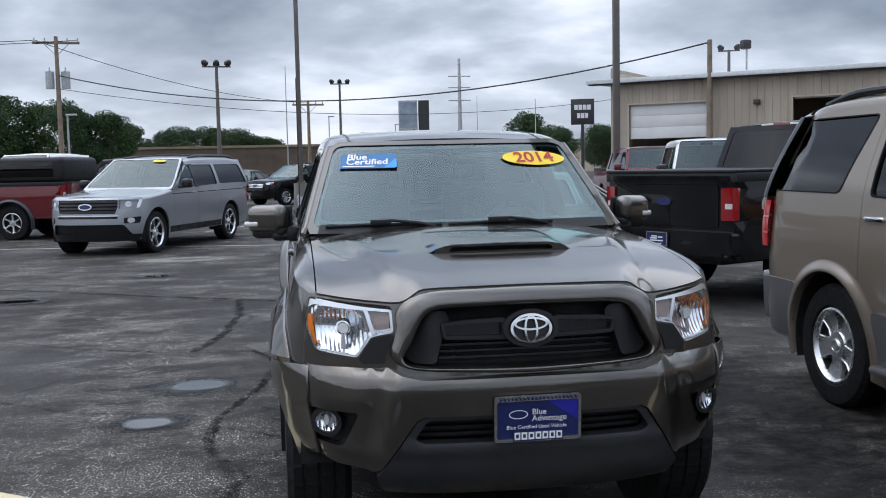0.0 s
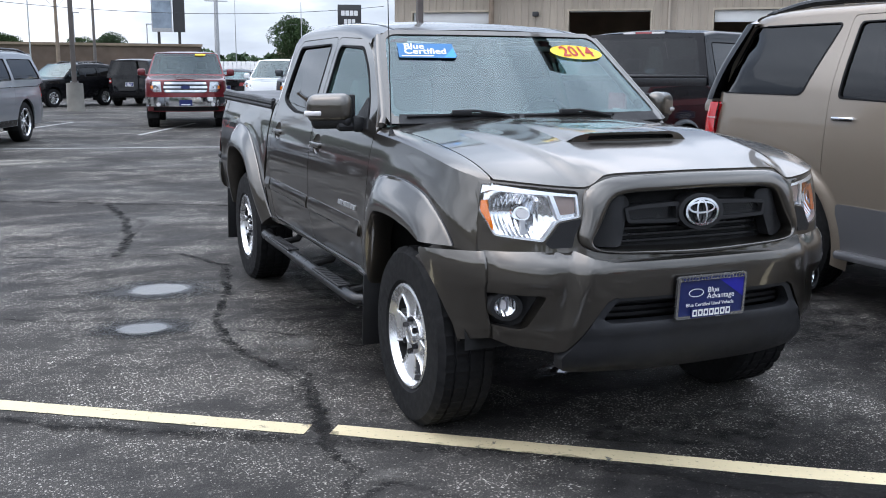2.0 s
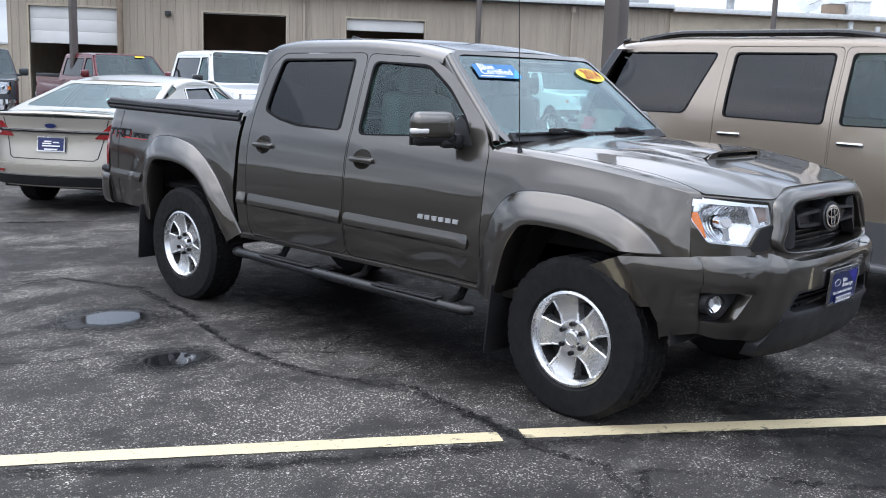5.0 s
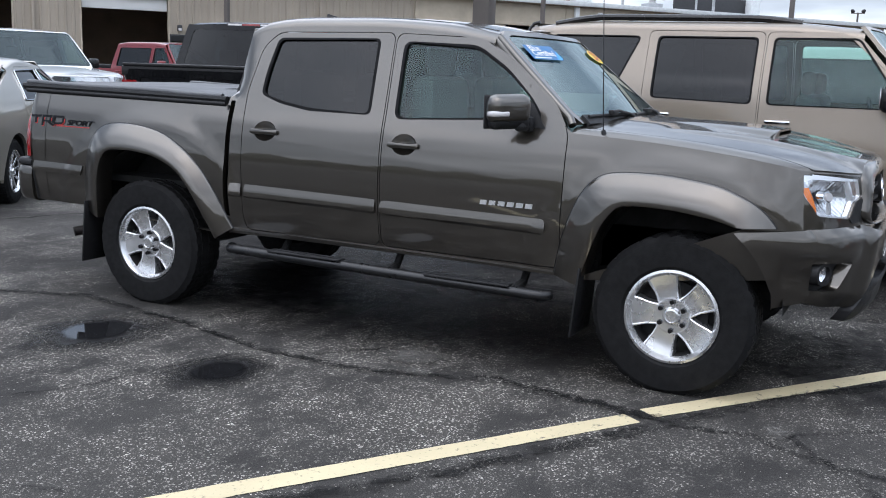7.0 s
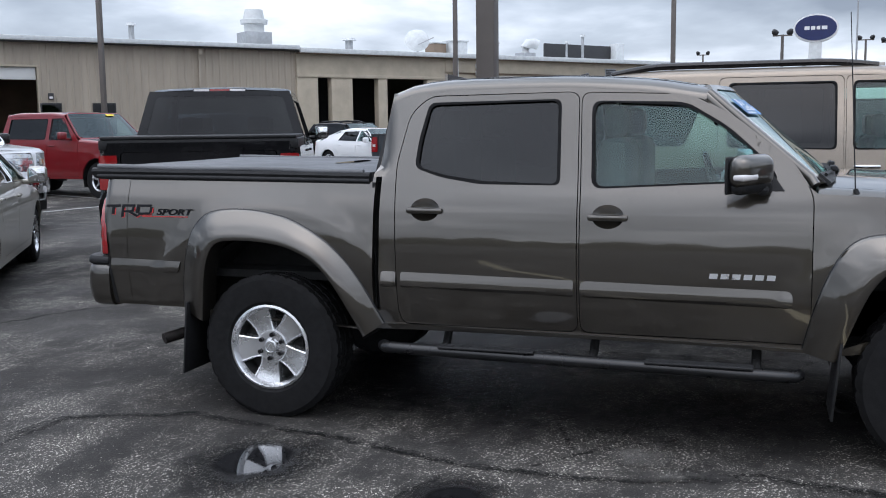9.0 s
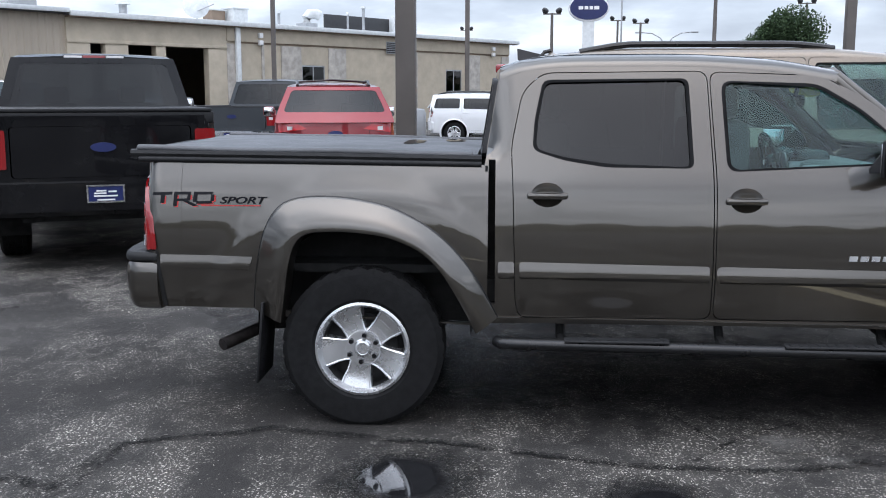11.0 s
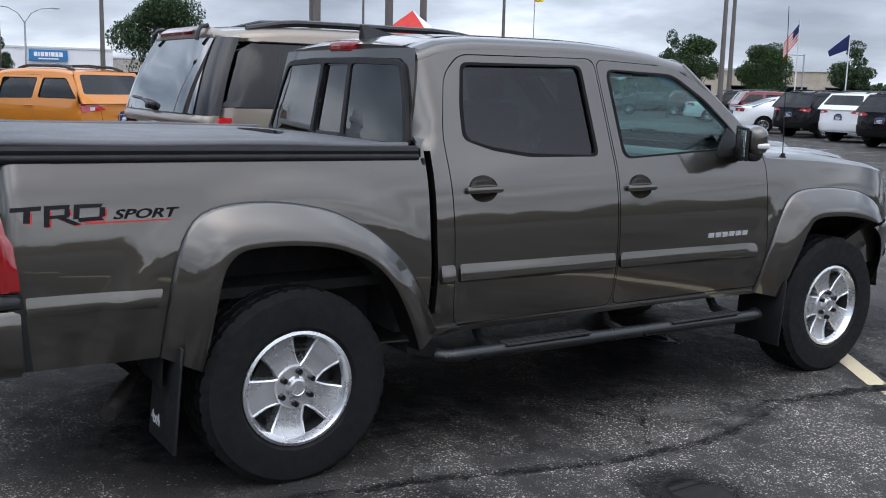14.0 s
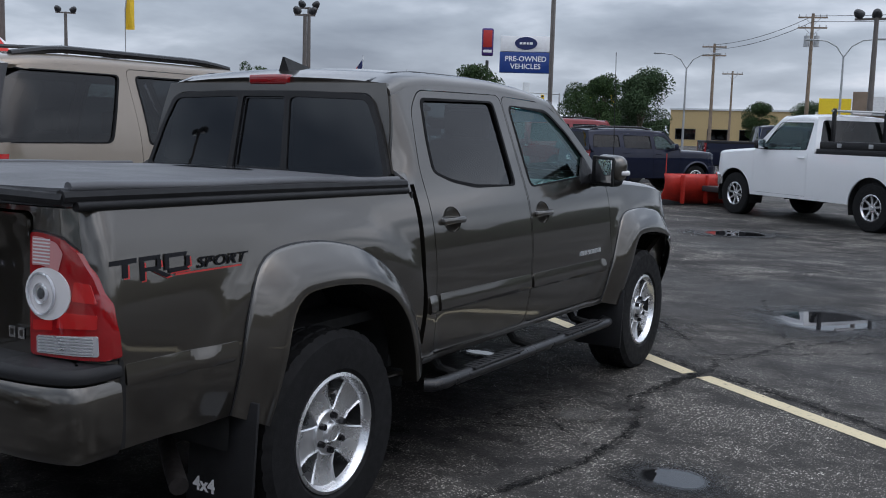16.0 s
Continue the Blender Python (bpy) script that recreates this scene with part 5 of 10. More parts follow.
def sedan_spec(L=4.87, wb=2.85, fo=0.95, half=0.925, h=1.47, hoodz=0.86, belt=0.98, wheel=(0.33, 0.225, 0.215, 10, "thin"), **kw):
    yr = L - fo
    top = h - 0.02
    yc, ya = 0.42, 1.15
    yb, ye = yr - 1.55, yr - 0.62
    dk = 1.08
    d1, d2, d3 = yc + 0.05, 1.38, 2.38
    win_t = top - 0.12
    ly = lambda z: yc + (ya - yc) * (z - belt) / (top - belt)
    s = dict(nose=[(0.15, -fo + 0.1), (0.45, -fo), (hoodz - 0.08, -fo + 0.06), (hoodz, -fo + 0.14)], tail=[(0.15, yr - 0.1), (0.45, yr), (0.8, yr - 0.05), (dk, yr - 0.02), (h, yr - 0.5)],
             hood=[(-fo + 0.14, hoodz - 0.08), (-fo + 0.5, hoodz), (yc, belt)], roof=[(ya, top - 0.03), (ya + 0.6, top + 0.02), (yb - 0.4, top + 0.01), (yb, top - 0.05)],
             deck=[(ye, dk), (yr - 0.25, dk - 0.01), (yr, dk - 0.05)], width=[(0.15, half - 0.06), (0.5, half - 0.01), (0.7, half), (belt, half - 0.05), (top - 0.05, half - 0.28), (h + 0.1, half - 0.32)],
             shoulder=belt - 0.02, sill=(0.22, 0.28), rocker=0.24, cowl=(yc, belt), screen_top=(ya, top - 0.03), back_top=(yb, top - 0.05), back_base=(ye, dk - 0.02),
             arches=[(0, wheel[0], wheel[0] + 0.05), (wb, wheel[0], wheel[0] + 0.05)], track=half - wheel[1] / 2 - 0.03, wheel=wheel,
             doors=[[(d1, 0.32), (d2, 0.32), (d2, win_t + 0.03), (ya + 0.15, win_t + 0.03), (ly(belt) + 0.05, belt - 0.02), (d1, belt - 0.1)],
                    [(d2 + 0.01, 0.32), (d3 - 0.2, 0.32), (d3, 0.7), (d3 + 0.05, belt), (d3 - 0.2, win_t + 0.03), (d2 + 0.01, win_t + 0.03)]],
             windows=[([(ly(belt + 0.05) + 0.14, belt + 0.0), (d2 - 0.05, belt + 0.02), (d2 - 0.05, win_t), (ly(win_t) + 0.14, win_t)], 0.03, True),
                      ([(d2 + 0.05, belt + 0.02), (d3 - 0.05, belt + 0.04), (d3 - 0.25, win_t - 0.01), (d2 + 0.05, win_t)], 0.03, False)],
             handles=[(d2 - 0.15, belt - 0.13), (d3 - 0.15, belt - 0.11)], mirror=(yc + 0.3, belt + 0.02), seat_rows=(1.25, 2.1), df=0.8, dr=0.6, nr=2.6, dark_back=False)
    s.update(kw)
    return s

# ---- the bronze pickup ----
def on_front(sh, d=0.0):
    return lambda x, z: tuple(Vector(sh.front(x, z)) + Vector((0, d, 0)))


def both(loop):
    return (loop, mirror_loop(loop))


def ring(name, cx, cz, a, b, thick, to3d, mat, parent, depth=0.012):
    return skin(name, oval(cx, cz, a, b, 36), [oval(cx, cz, a - thick, b - thick * 0.85, 30)], to3d, (0, 1, 0), mat, parent, 0.05, depth)


HOOD_EDGE = curve_of([(0.0, 1.131), (0.30, 1.128), (0.385, 1.123), (0.412, 1.108), (0.450, 1.084), (0.475, 1.079), (0.56, 1.084), (0.66, 1.093), (0.76, 1.101), (0.84, 1.094)])


def hood_front_y(sh, x):
    return sh.front(min(abs(x), 0.795), HOOD_EDGE(abs(x)) - 0.01)[1]


def hood_z(sh, x, y):
    """Height of the bronze hood: a crowned sheet with two creases that run back from the grille corners."""
    ax = abs(x)

    def base(yy):
        z = sh.hood(yy) - 0.052 * (ax / 0.757) ** 2.2
        xr = 0.44 + 0.16 * (yy + 0.70)
        fade = min(1.0, max(0.0, (0.30 - yy) / 0.45))
        fade = fade * fade * (3 - 2 * fade)
        if ax > xr:
            t = min(1.0, (ax - xr) / 0.055)
            q = 1 - t * t * (3 - 2 * t)
        else:
            t = min(1.0, (xr - ax) / 0.24)
            q = (1 - t) ** 1.5
        return z + 0.017 * fade * q
    yf = hood_front_y(sh, x)
    t = min(1.0, max(0.0, (y - yf) / 0.26))
    return base(y) + (HOOD_EDGE(ax) - base(yf)) * (1 - t) ** 2.2


def hero_hood(sh, car, mat, yc):
    """Hood between its two seams, and the fender tops outside them."""
    seam = 0.757

    def net(name, xs_at, rows, parent, flange):
        verts, faces, m = [], [], len(xs_at(0.0))
        for i in range(rows + 1):
            v = (i / rows) ** 1.35
            for k in range(m):
                y = yc
                for _ in range(4):
                    x = xs_at(y)[k]
                    y = hood_front_y(sh, x) * (1 - v) + yc * v
                if name == "hood":
                    z = hood_z(sh, x, y)
                else:
                    w = (abs(x) - seam) / max(1e-3, sh.W(y, sh.edge(sh.hood, y)) - seam)
                    zs = hood_z(sh, seam, y)
                    z = zs + (min(sh.edge(sh.hood, y), zs - 0.004) - zs) * max(0.0, w) ** 1.9
                verts.append((x, y, z))
        for i in range(rows):
            for k in range(m - 1):
                faces.append((i * m + k, i * m + k + 1, (i + 1) * m + k + 1, (i + 1) * m + k))
        rim = [k for k in range(m)] + [i * m + m - 1 for i in range(1, rows + 1)] + [rows * m + k for k in range(m - 2, -1, -1)] + [i * m for i in range(rows - 1, 0, -1)]
        n0 = len(verts)
        verts += [(verts[k][0] * (1 - flange), verts[k][1] + 0.003, verts[k][2] - 0.03) for k in rim]
        for i in range(len(rim)):
            j = (i + 1) % len(rim)
            faces.append((rim[j], rim[i], n0 + i, n0 + j))
        return link_mesh(name, verts, faces, mat, parent, smooth=50)
    us = list(np.linspace(-1, 1, 81))
    net("hood", lambda y: [u * (seam - 0.003) for u in us], 34, car, 0.002)
    for sg in (-1, 1):
        def across(y, sg=sg):
            w = max(sh.W(y, sh.edge(sh.hood, y)), seam + 0.012)
            xs = [sg * (seam + 0.002 + (w - seam - 0.002) * t) for t in (0, 0.12, 0.25, 0.4, 0.55, 0.7, 0.82, 0.92, 1.0)]
            return xs if sg > 0 else xs[::-1]
        net("fender_top", across, 24, car, 0.0)


def loft_ring(name, outer, inner, prof, to3d, mat, parent, per=7, smooth=60):
    """A rounded frame between two outlines whose points pair off; prof holds (share of the way inward, depth)."""
    n = len(outer)
    rows = []
    for d, out in prof:
        loop = [(a[0] + (c[0] - a[0]) * d, a[1] + (c[1] - a[1]) * d) for a, c in zip(outer, inner)]
        pts = []
        for i in range(n):
            p, q = loop[i], loop[(i + 1) % n]
            k = max(1, min(per, int(math.hypot(outer[(i + 1) % n][0] - outer[i][0], outer[(i + 1) % n][1] - outer[i][1]) / 0.02)))
            pts += [(p[0] + (q[0] - p[0]) * j / k, p[1] + (q[1] - p[1]) * j / k) for j in range(k)]
        A = np.array(pts)
        for _ in range(2):
            A = (np.roll(A, 1, 0) + 2 * A + np.roll(A, -1, 0)) / 4
        rows.append([to3d(float(x), float(z), out) for x, z in A])
    m = len(rows[0])
    verts = [v for r in rows for v in r]
    faces = [(i * m + k, i * m + (k + 1) % m, (i + 1) * m + (k + 1) % m, (i + 1) * m + k) for i in range(len(rows) - 1) for k in range(m)]
    if sum((Vector(verts[f[1]]) - Vector(verts[f[0]])).cross(Vector(verts[f[2]]) - Vector(verts[f[0]])).y for f in faces[m:3 * m]) > 0:
        faces = [f[::-1] for f in faces]
    return link_mesh(name, verts, faces, mat, parent, smooth=smooth)


def full_loop(half):
    """Both halves of an outline given from its top middle to its bottom middle at x >= 0."""
    return half + [(-x, z) for x, z in half[::-1] if x > 0.001]


def hero_front(sh, car, mat, trim, res):
    lamp = round_loop([(0.495, 1.064), (0.56, 1.071), (0.66, 1.080), (0.775, 1.088), (0.800, 1.062), (0.800, 0.985), (0.768, 0.897), (0.62, 0.880), (0.568, 0.955), (0.490, 0.971)], 0.012)
    w = lambda z: sh.width(z) * sh.q
    outer = full_loop([(0.0, 1.125), (0.37, 1.119), (0.402, 1.109), (0.448, 1.080), (0.476, 1.070), (0.486, 1.03), (0.486, 0.968), (0.512, 0.905), (0.50, 0.866), (0.43, 0.836), (0.0, 0.815)])
    mouth_in = full_loop([(0.0, 1.060), (0.335, 1.055), (0.368, 1.045), (0.388, 1.020), (0.398, 1.0), (0.412, 0.968), (0.434, 0.925), (0.460, 0.890), (0.458, 0.868), (0.425, 0.852), (0.0, 0.840)])
    hole = [(x * 0.975, 0.97 + (z - 0.97) * 0.93) for x, z in outer]
    top = [(x, HOOD_EDGE(x) - 0.004) for x in (0.79, 0.72, 0.64, 0.56, 0.50, 0.475, 0.452, 0.42, 0.39, 0.25)]
    outline = [(-w(z), z) for z in np.linspace(0.80, 1.085, 5)] + [(-x, z) for x, z in top] + [(0.0, 1.127)] + top[::-1] + [(w(z), z) for z in np.linspace(1.085, 0.80, 5)]
    skin("front_panel", outline, [hole, lamp, mirror_loop(lamp)], sh.front, (0, 1, 0), mat, car, 0.045, 0.05)
    sur = lambda x, z, d: tuple(Vector(sh.front(x, z)) + Vector((0, d, 0)))
    loft_ring("grille_surround", outer, mouth_in, [(0.0, 0.02), (0.0, 0.0), (0.03, -0.010), (0.12, -0.022), (0.35, -0.030), (0.68, -0.034), (0.86, -0.031), (0.96, -0.021), (1.0, -0.006), (1.0, 0.09)], sur, mat, car)
    g = skin("grille", [(x * 1.02, 0.955 + (z - 0.955) * 1.03) for x, z in mouth_in], [], on_front(sh, 0.075), (0, 1, 0), under, car, 0.12, 0.0)
    for loop in both([(0.455, 0.886), (0.43, 0.925), (0.405, 0.975), (0.382, 1.025), (0.36, 1.046), (0.305, 1.044), (0.287, 1.012), (0.318, 0.952), (0.345, 0.858), (0.42, 0.856)]):
        skin("grille_wing", round_loop(loop, 0.02), [], lambda x, z: tuple(Vector(sh.front(x, z)) + Vector((0, 0.030 - 0.034 * math.exp(-((abs(x) - 0.345) / 0.05) ** 2), 0))), (0, 1, 0), black_plastic, g, 0.03, 0.06, smooth=50)
    for loop in both([(0.325, 1.000), (0.25, 1.010), (0.09, 1.016), (0.09, 0.938), (0.313, 0.944)]):
        cx = sum(p[0] for p in loop) / 5
        inner = [(cx + (x - cx) * 0.88, 0.976 + (z - 0.976) * 0.60) for x, z in loop]
        skin("grille_bar", round_loop(loop, 0.012), [inner], on_front(sh, -0.006), (0, 1, 0), black_plastic, g, 0.04, 0.05)
        verts, faces = [], []
        sg = 1 if cx > 0 else -1
        for k in range(26):
            for d in (-1, 1):
                x0 = 0.08 + 0.0105 * k
                a, b = (x0 - d * 0.022, 0.944), (x0 + d * 0.022, 1.003)
                n = len(verts)
                for px, pz in (a, b):
                    for t in (-0.0022, 0.0022):
                        q = min(max(px + t, 0.092), 0.315)
                        v = sh.front(sg * q, pz)
                        verts.append((v[0], v[1] + 0.018, v[2]))
                faces.append((n, n + 1, n + 3, n + 2))
        link_mesh("grille_mesh", verts, faces, trim_black, g, smooth=0)
    for z in (0.915, 0.892, 0.869):
        skin("grille_slat", [(-0.325, z - 0.004), (0.325, z - 0.004), (0.325, z + 0.004), (-0.325, z + 0.004)], [], on_front(sh, 0.055), (0, 1, 0), trim_black, g, 0.1, 0.02)
    # emblem: a dark oval with three plain chrome rings
    at = lambda d: (lambda x, z: (x, sh.front(0, z)[1] + d, z))
    badge = skin("badge", oval(0, 0.976, 0.103, 0.068, 32), [oval(0, 0.976, 0.084, 0.055, 28)], at(-0.020), (0, 1, 0), black_plastic, car, 0.1, 0.06)
    skin("badge_back", oval(0, 0.976, 0.086, 0.057, 28), [], at(-0.006), (0, 1, 0), trim_black, badge, 0.1, 0.0)
    for cz, a, c_, th, d in ((0.976, 0.0765, 0.053, 0.0100, -0.026), (0.974, 0.0255, 0.050, 0.0075, -0.025), (0.992, 0.062, 0.0235, 0.0080, -0.024)):
        ring("badge_ring", 0, cz, a, c_, th, at(d), chrome, badge, 0.014)
    # head lamps
    for sg in (-1, 1):
        L = lamp if sg > 0 else mirror_loop(lamp)
        f = lambda pts, sg=sg: [(sg * x, z) for x, z in pts]

        def bowl(x, z, sg=sg):
            v = Vector(sh.front(x, z))
            r2 = ((abs(x) - 0.672) / 0.105) ** 2 + ((z - 0.972) / 0.088) ** 2
            return tuple(v + Vector((0, 0.030 + 0.075 * max(0.0, 1 - r2), 0)))
        body = skin("headlamp", L, [], bowl, (0, 1, 0), reflector, car, 0.014, 0.0, smooth=60)
        ring("bulb_ring", sg * 0.664, 0.976, 0.026, 0.026, 0.006, on_front(sh, 0.058), chrome, body, 0.03)
        skin("headlamp_bulb", oval(sg * 0.664, 0.976, 0.019, 0.019, 16), [], on_front(sh, 0.050), (0, 1, 0), pale_lens, body, 0.2, 0.02)
        skin("bulb_stem", f([(0.655, 0.90), (0.673, 0.90), (0.670, 0.952), (0.658, 0.952)]), [], on_front(sh, 0.052), (0, 1, 0), grey_steel, body, 0.2, 0.012)
        skin("turn_lamp", f([(0.776, 1.022), (0.798, 1.020), (0.799, 0.985), (0.778, 0.918), (0.762, 0.915)]), [], on_front(sh, 0.014), (0, 1, 0), amber, body, 0.03, 0.02)
        skin("park_lamp", round_loop(f([(0.502, 1.050), (0.578, 1.054), (0.552, 0.975), (0.502, 0.982)]), 0.008), [], on_front(sh, 0.022), (0, 1, 0), park_clear, body, 0.03, 0.02)
        skin("lamp_divider", f([(0.580, 1.058), (0.594, 1.058), (0.566, 0.958), (0.554, 0.966)]), [], on_front(sh, 0.012), (0, 1, 0), lamp_chrome, body, 0.03, 0.025)
        brow = [(0.498, 1.061), (0.56, 1.068), (0.66, 1.077), (0.772, 1.085), (0.795, 1.062), (0.79, 1.045), (0.765, 1.060), (0.66, 1.052), (0.56, 1.046), (0.498, 1.042)]
        skin("lamp_brow", round_loop(f(brow), 0.005), [], on_front(sh, 0.008), (0, 1, 0), lamp_chrome, body, 0.03, 0.022)
        rim = [(0.665 + (x - 0.665) * 0.955, 0.985 + (z - 0.985) * 0.94) for x, z in lamp]
        skin("headlamp_rim", L, [rim if sg > 0 else mirror_loop(rim)], on_front(sh, 0.010), (0, 1, 0), lamp_chrome, body, 0.04, 0.02)
        skin("headlamp_lens", L, [], on_front(sh, 0.001), (0, 1, 0), lamp_lens, body, 0.04, 0.0)
        notch = [(0.491, 0.966), (0.566, 0.951), (0.617, 0.876), (0.60, 0.858), (0.525, 0.862), (0.516, 0.905), (0.490, 0.955)]
        skin("lamp_notch", round_loop(f(notch), 0.006), [], on_front(sh, -0.004), (0, 1, 0), black_plastic, car, 0.04, 0.02)
    # bumper: a proud middle between two slanting facets, wings with lamp pockets outside them
    fog = round_loop([(0.800, 0.685), (0.620, 0.686), (0.672, 0.566), (0.694, 0.552), (0.786, 0.560)], 0.018)

    def bmp(x, z):
        ax = abs(x)
        t = min(1.0, max(0.0, (ax - (0.478 + 0.20 * (0.84 - z))) / 0.060))
        proud = 0.034 + 0.034 * (1 - t * t * (3 - 2 * t))
        proud -= 0.040 * max(0.0, (z - 0.785) / 0.065) ** 2 + 0.030 * max(0.0, (0.56 - z) / 0.10) ** 2
        # brow over and lip under each lamp pocket
        if ax > 0.56:
            proud += 0.012 * math.exp(-((z - 0.725) / 0.022) ** 2) * min(1.0, (ax - 0.56) / 0.06)
            proud += 0.010 * math.exp(-((z - 0.535) / 0.016) ** 2) * min(1.0, (ax - 0.56) / 0.06)
        return tuple(Vector(sh.front(x, z)) + Vector((0, -proud, 0)))
    w2 = lambda z: min(sh.width(z), 0.862) * sh.q
    half_top = [(0.60, 0.848), (0.515, 0.848), (0.47, 0.826), (0.40, 0.813)]
    bl = [(-w2(z), z) for z in np.linspace(0.50, 0.838, 6)] + [(-x, z) for x, z in half_top] + half_top[::-1] + [(w2(z), z) for z in np.linspace(0.838, 0.50, 6)]
    half_low = [(0.70, 0.476), (0.575, 0.466), (0.550, 0.478), (0.425, 0.668), (0.398, 0.682)]
    bl += half_low + [(-x, z) for x, z in half_low[::-1]]
    bump_ob = skin("front_bumper", bl, [fog, mirror_loop(fog)], bmp, (0, 1, 0), mat, car, 0.026, 0.06, smooth=45)
    for sg in (-1, 1):
        ends = [(sh.front_edge(z) - 0.012, z) for z in np.linspace(0.50, 0.836, 6)] + [(-0.285, 0.815)] + [p for p in arch_points(0, 0.46, 0.437, 0.46)[::1] if p[0] < -0.26][::-1] + [(-0.44, 0.47)]

        def bend(y, z, sg=sg):
            s_ = min(1.0, max(0.0, (y - sh.front_edge(z) + 0.004) / 0.15))
            s_ = s_ * s_ * (3 - 2 * s_)
            a = sh.W(y, z) - 0.93 * max(0.0, sh.width(z) - 0.862) * (1 - s_) - 0.001 * (1 - s_) + 0.036 * s_ + 0.028 * min(1.0, max(0.0, (y + 0.56) / 0.24)) ** 1.5 - 0.012 * max(0, (z - 0.79) / 0.05) * s_
            back = bmp(sh.q * min(sh.width(z), 0.862), z)[1] - sh.front_edge(z)
            return (sg * a, y + back * (1 - s_), z)
        skin("bumper_end", ends, [], bend, (-sg, 0, 0), mat, bump_ob, 0.03, 0.008, smooth=45)
        pk = fog if sg > 0 else mirror_loop(fog)
        pocket = skin("fog_pocket", pk, [], on_front(sh, 0.03), (0, 1, 0), black_plastic, bump_ob, 0.1, 0.0)
        y0 = sh.front(0.735, 0.637)[1]
        c = lambda d: (lambda x, z: (x, y0 + d + (abs(x) - 0.735) * 0.50, z))
        skin("fog_bezel", oval(sg * 0.735, 0.634, 0.054, 0.054, 24), [oval(sg * 0.735, 0.634, 0.040, 0.040, 20)], c(-0.022), (0, 1, 0), black_plastic, pocket, 0.1, 0.05)
        deep = lambda x, z: (x, c(-0.004)(x, z)[1] + 0.028 * max(0.0, 1 - ((abs(x) - 0.735) / 0.04) ** 2 - ((z - 0.634) / 0.04) ** 2), z)
        skin("fog_lamp", oval(sg * 0.735, 0.634, 0.041, 0.041, 20), [], deep, (0, 1, 0), reflector, pocket, 0.010, 0.0, smooth=60)
        skin("fog_bulb", oval(sg * 0.735, 0.636, 0.010, 0.020, 14), [], c(0.002), (0, 1, 0), pale_lens, pocket, 0.1, 0.01)
        skin("fog_lens", oval(sg * 0.735, 0.634, 0.041, 0.041, 20), [], c(-0.012), (0, 1, 0), lamp_lens, pocket, 0.1, 0.0)
    mouth = round_loop([(-0.432, 0.600), (-0.385, 0.668), (0.385, 0.668), (0.432, 0.600), (0.405, 0.584), (-0.405, 0.584)], 0.02)
    skin("lower_grille", mouth, [], on_front(sh, 0.03), (0, 1, 0), under, car, 0.15, 0.0)
    for z in (0.652, 0.626, 0.602):
        skin("lower_slat", [(-0.41, z - 0.006), (0.41, z - 0.006), (0.41, z + 0.006), (-0.41, z + 0.006)], [], on_front(sh, 0.0), (0, 1, 0), black_plastic, car, 0.1, 0.03)

    def val(x, z):
        t = min(1.0, max(0.0, (abs(x) - (0.478 + 0.20 * (0.84 - z))) / 0.060))
        p = 0.060 - 0.022 * t * t * (3 - 2 * t) - 0.05 * max(0.0, (0.50 - z) / 0.13) ** 2 + 0.014 * math.exp(-((z - 0.560) / 0.020) ** 2)
        return tuple(Vector(sh.front(x, z)) + Vector((0, -p, 0)))
    dam_half = [(0.0, 0.680), (0.392, 0.680), (0.42, 0.666), (0.545, 0.476), (0.565, 0.45), (0.54, 0.385), (0.0, 0.372)]
    skin("air_dam", round_loop(full_loop(dam_half), 0.02), [mouth], val, (0, 1, 0), dam_plastic, car, 0.03, 0.06, smooth=50)
    # dealer plate in a chrome frame
    Y = sh.front(0, 0.7)[1] - 0.078
    fl = lambda d: (lambda x, z: (x, Y + d - (z - 0.6) * 0.06, z))
    P = skin("plate", round_loop([(-0.152, 0.590), (0.152, 0.590), (0.152, 0.746), (-0.152, 0.746)], 0.01), [], fl(0), (0, 1, 0), blue_print, car, 0.2, 0.008)
    skin("plate_frame", round_loop([(-0.157, 0.585), (0.157, 0.585), (0.157, 0.751), (-0.157, 0.751)], 0.012), [round_loop([(-0.147, 0.597), (0.147, 0.597), (0.147, 0.732), (-0.147, 0.732)], 0.008)], fl(-0.006), (0, 1, 0), grey_chrome, P, 0.1, 0.012)
    skin("plate_corner", [(0.03, 0.732), (0.147, 0.732), (0.147, 0.655)], [], fl(-0.002), (0, 1, 0), royal_print, P, 0.2, 0.0)
    ring("plate_oval", -0.070, 0.684, 0.034, 0.016, 0.003, fl(-0.003), white_print, P, 0.001)
    face = lambda x, z: Matrix.Translation((x, Y - 0.006 - (z - 0.6) * 0.06, z)) @ pose(0, 0, 0, 90 + 3.4, 0, 0)
    letters("Blue", 0.030, white_print, "plate_word", P, face(-0.022, 0.692), 0.0005, align="LEFT")
    letters("Advantage", 0.030, white_print, "plate_word", P, face(-0.022, 0.668), 0.0005, align="LEFT")
    letters("Blue Certified Used Vehicle", 0.0195, white_print, "plate_word", P, face(-0.005, 0.638), 0.0005)
    skin("plate_base", [(-0.090, 0.588), (0.090, 0.588), (0.090, 0.626), (-0.090, 0.626)], [], fl(-0.0085), (0, 1, 0), blue_print, P, 0.2, 0.006)
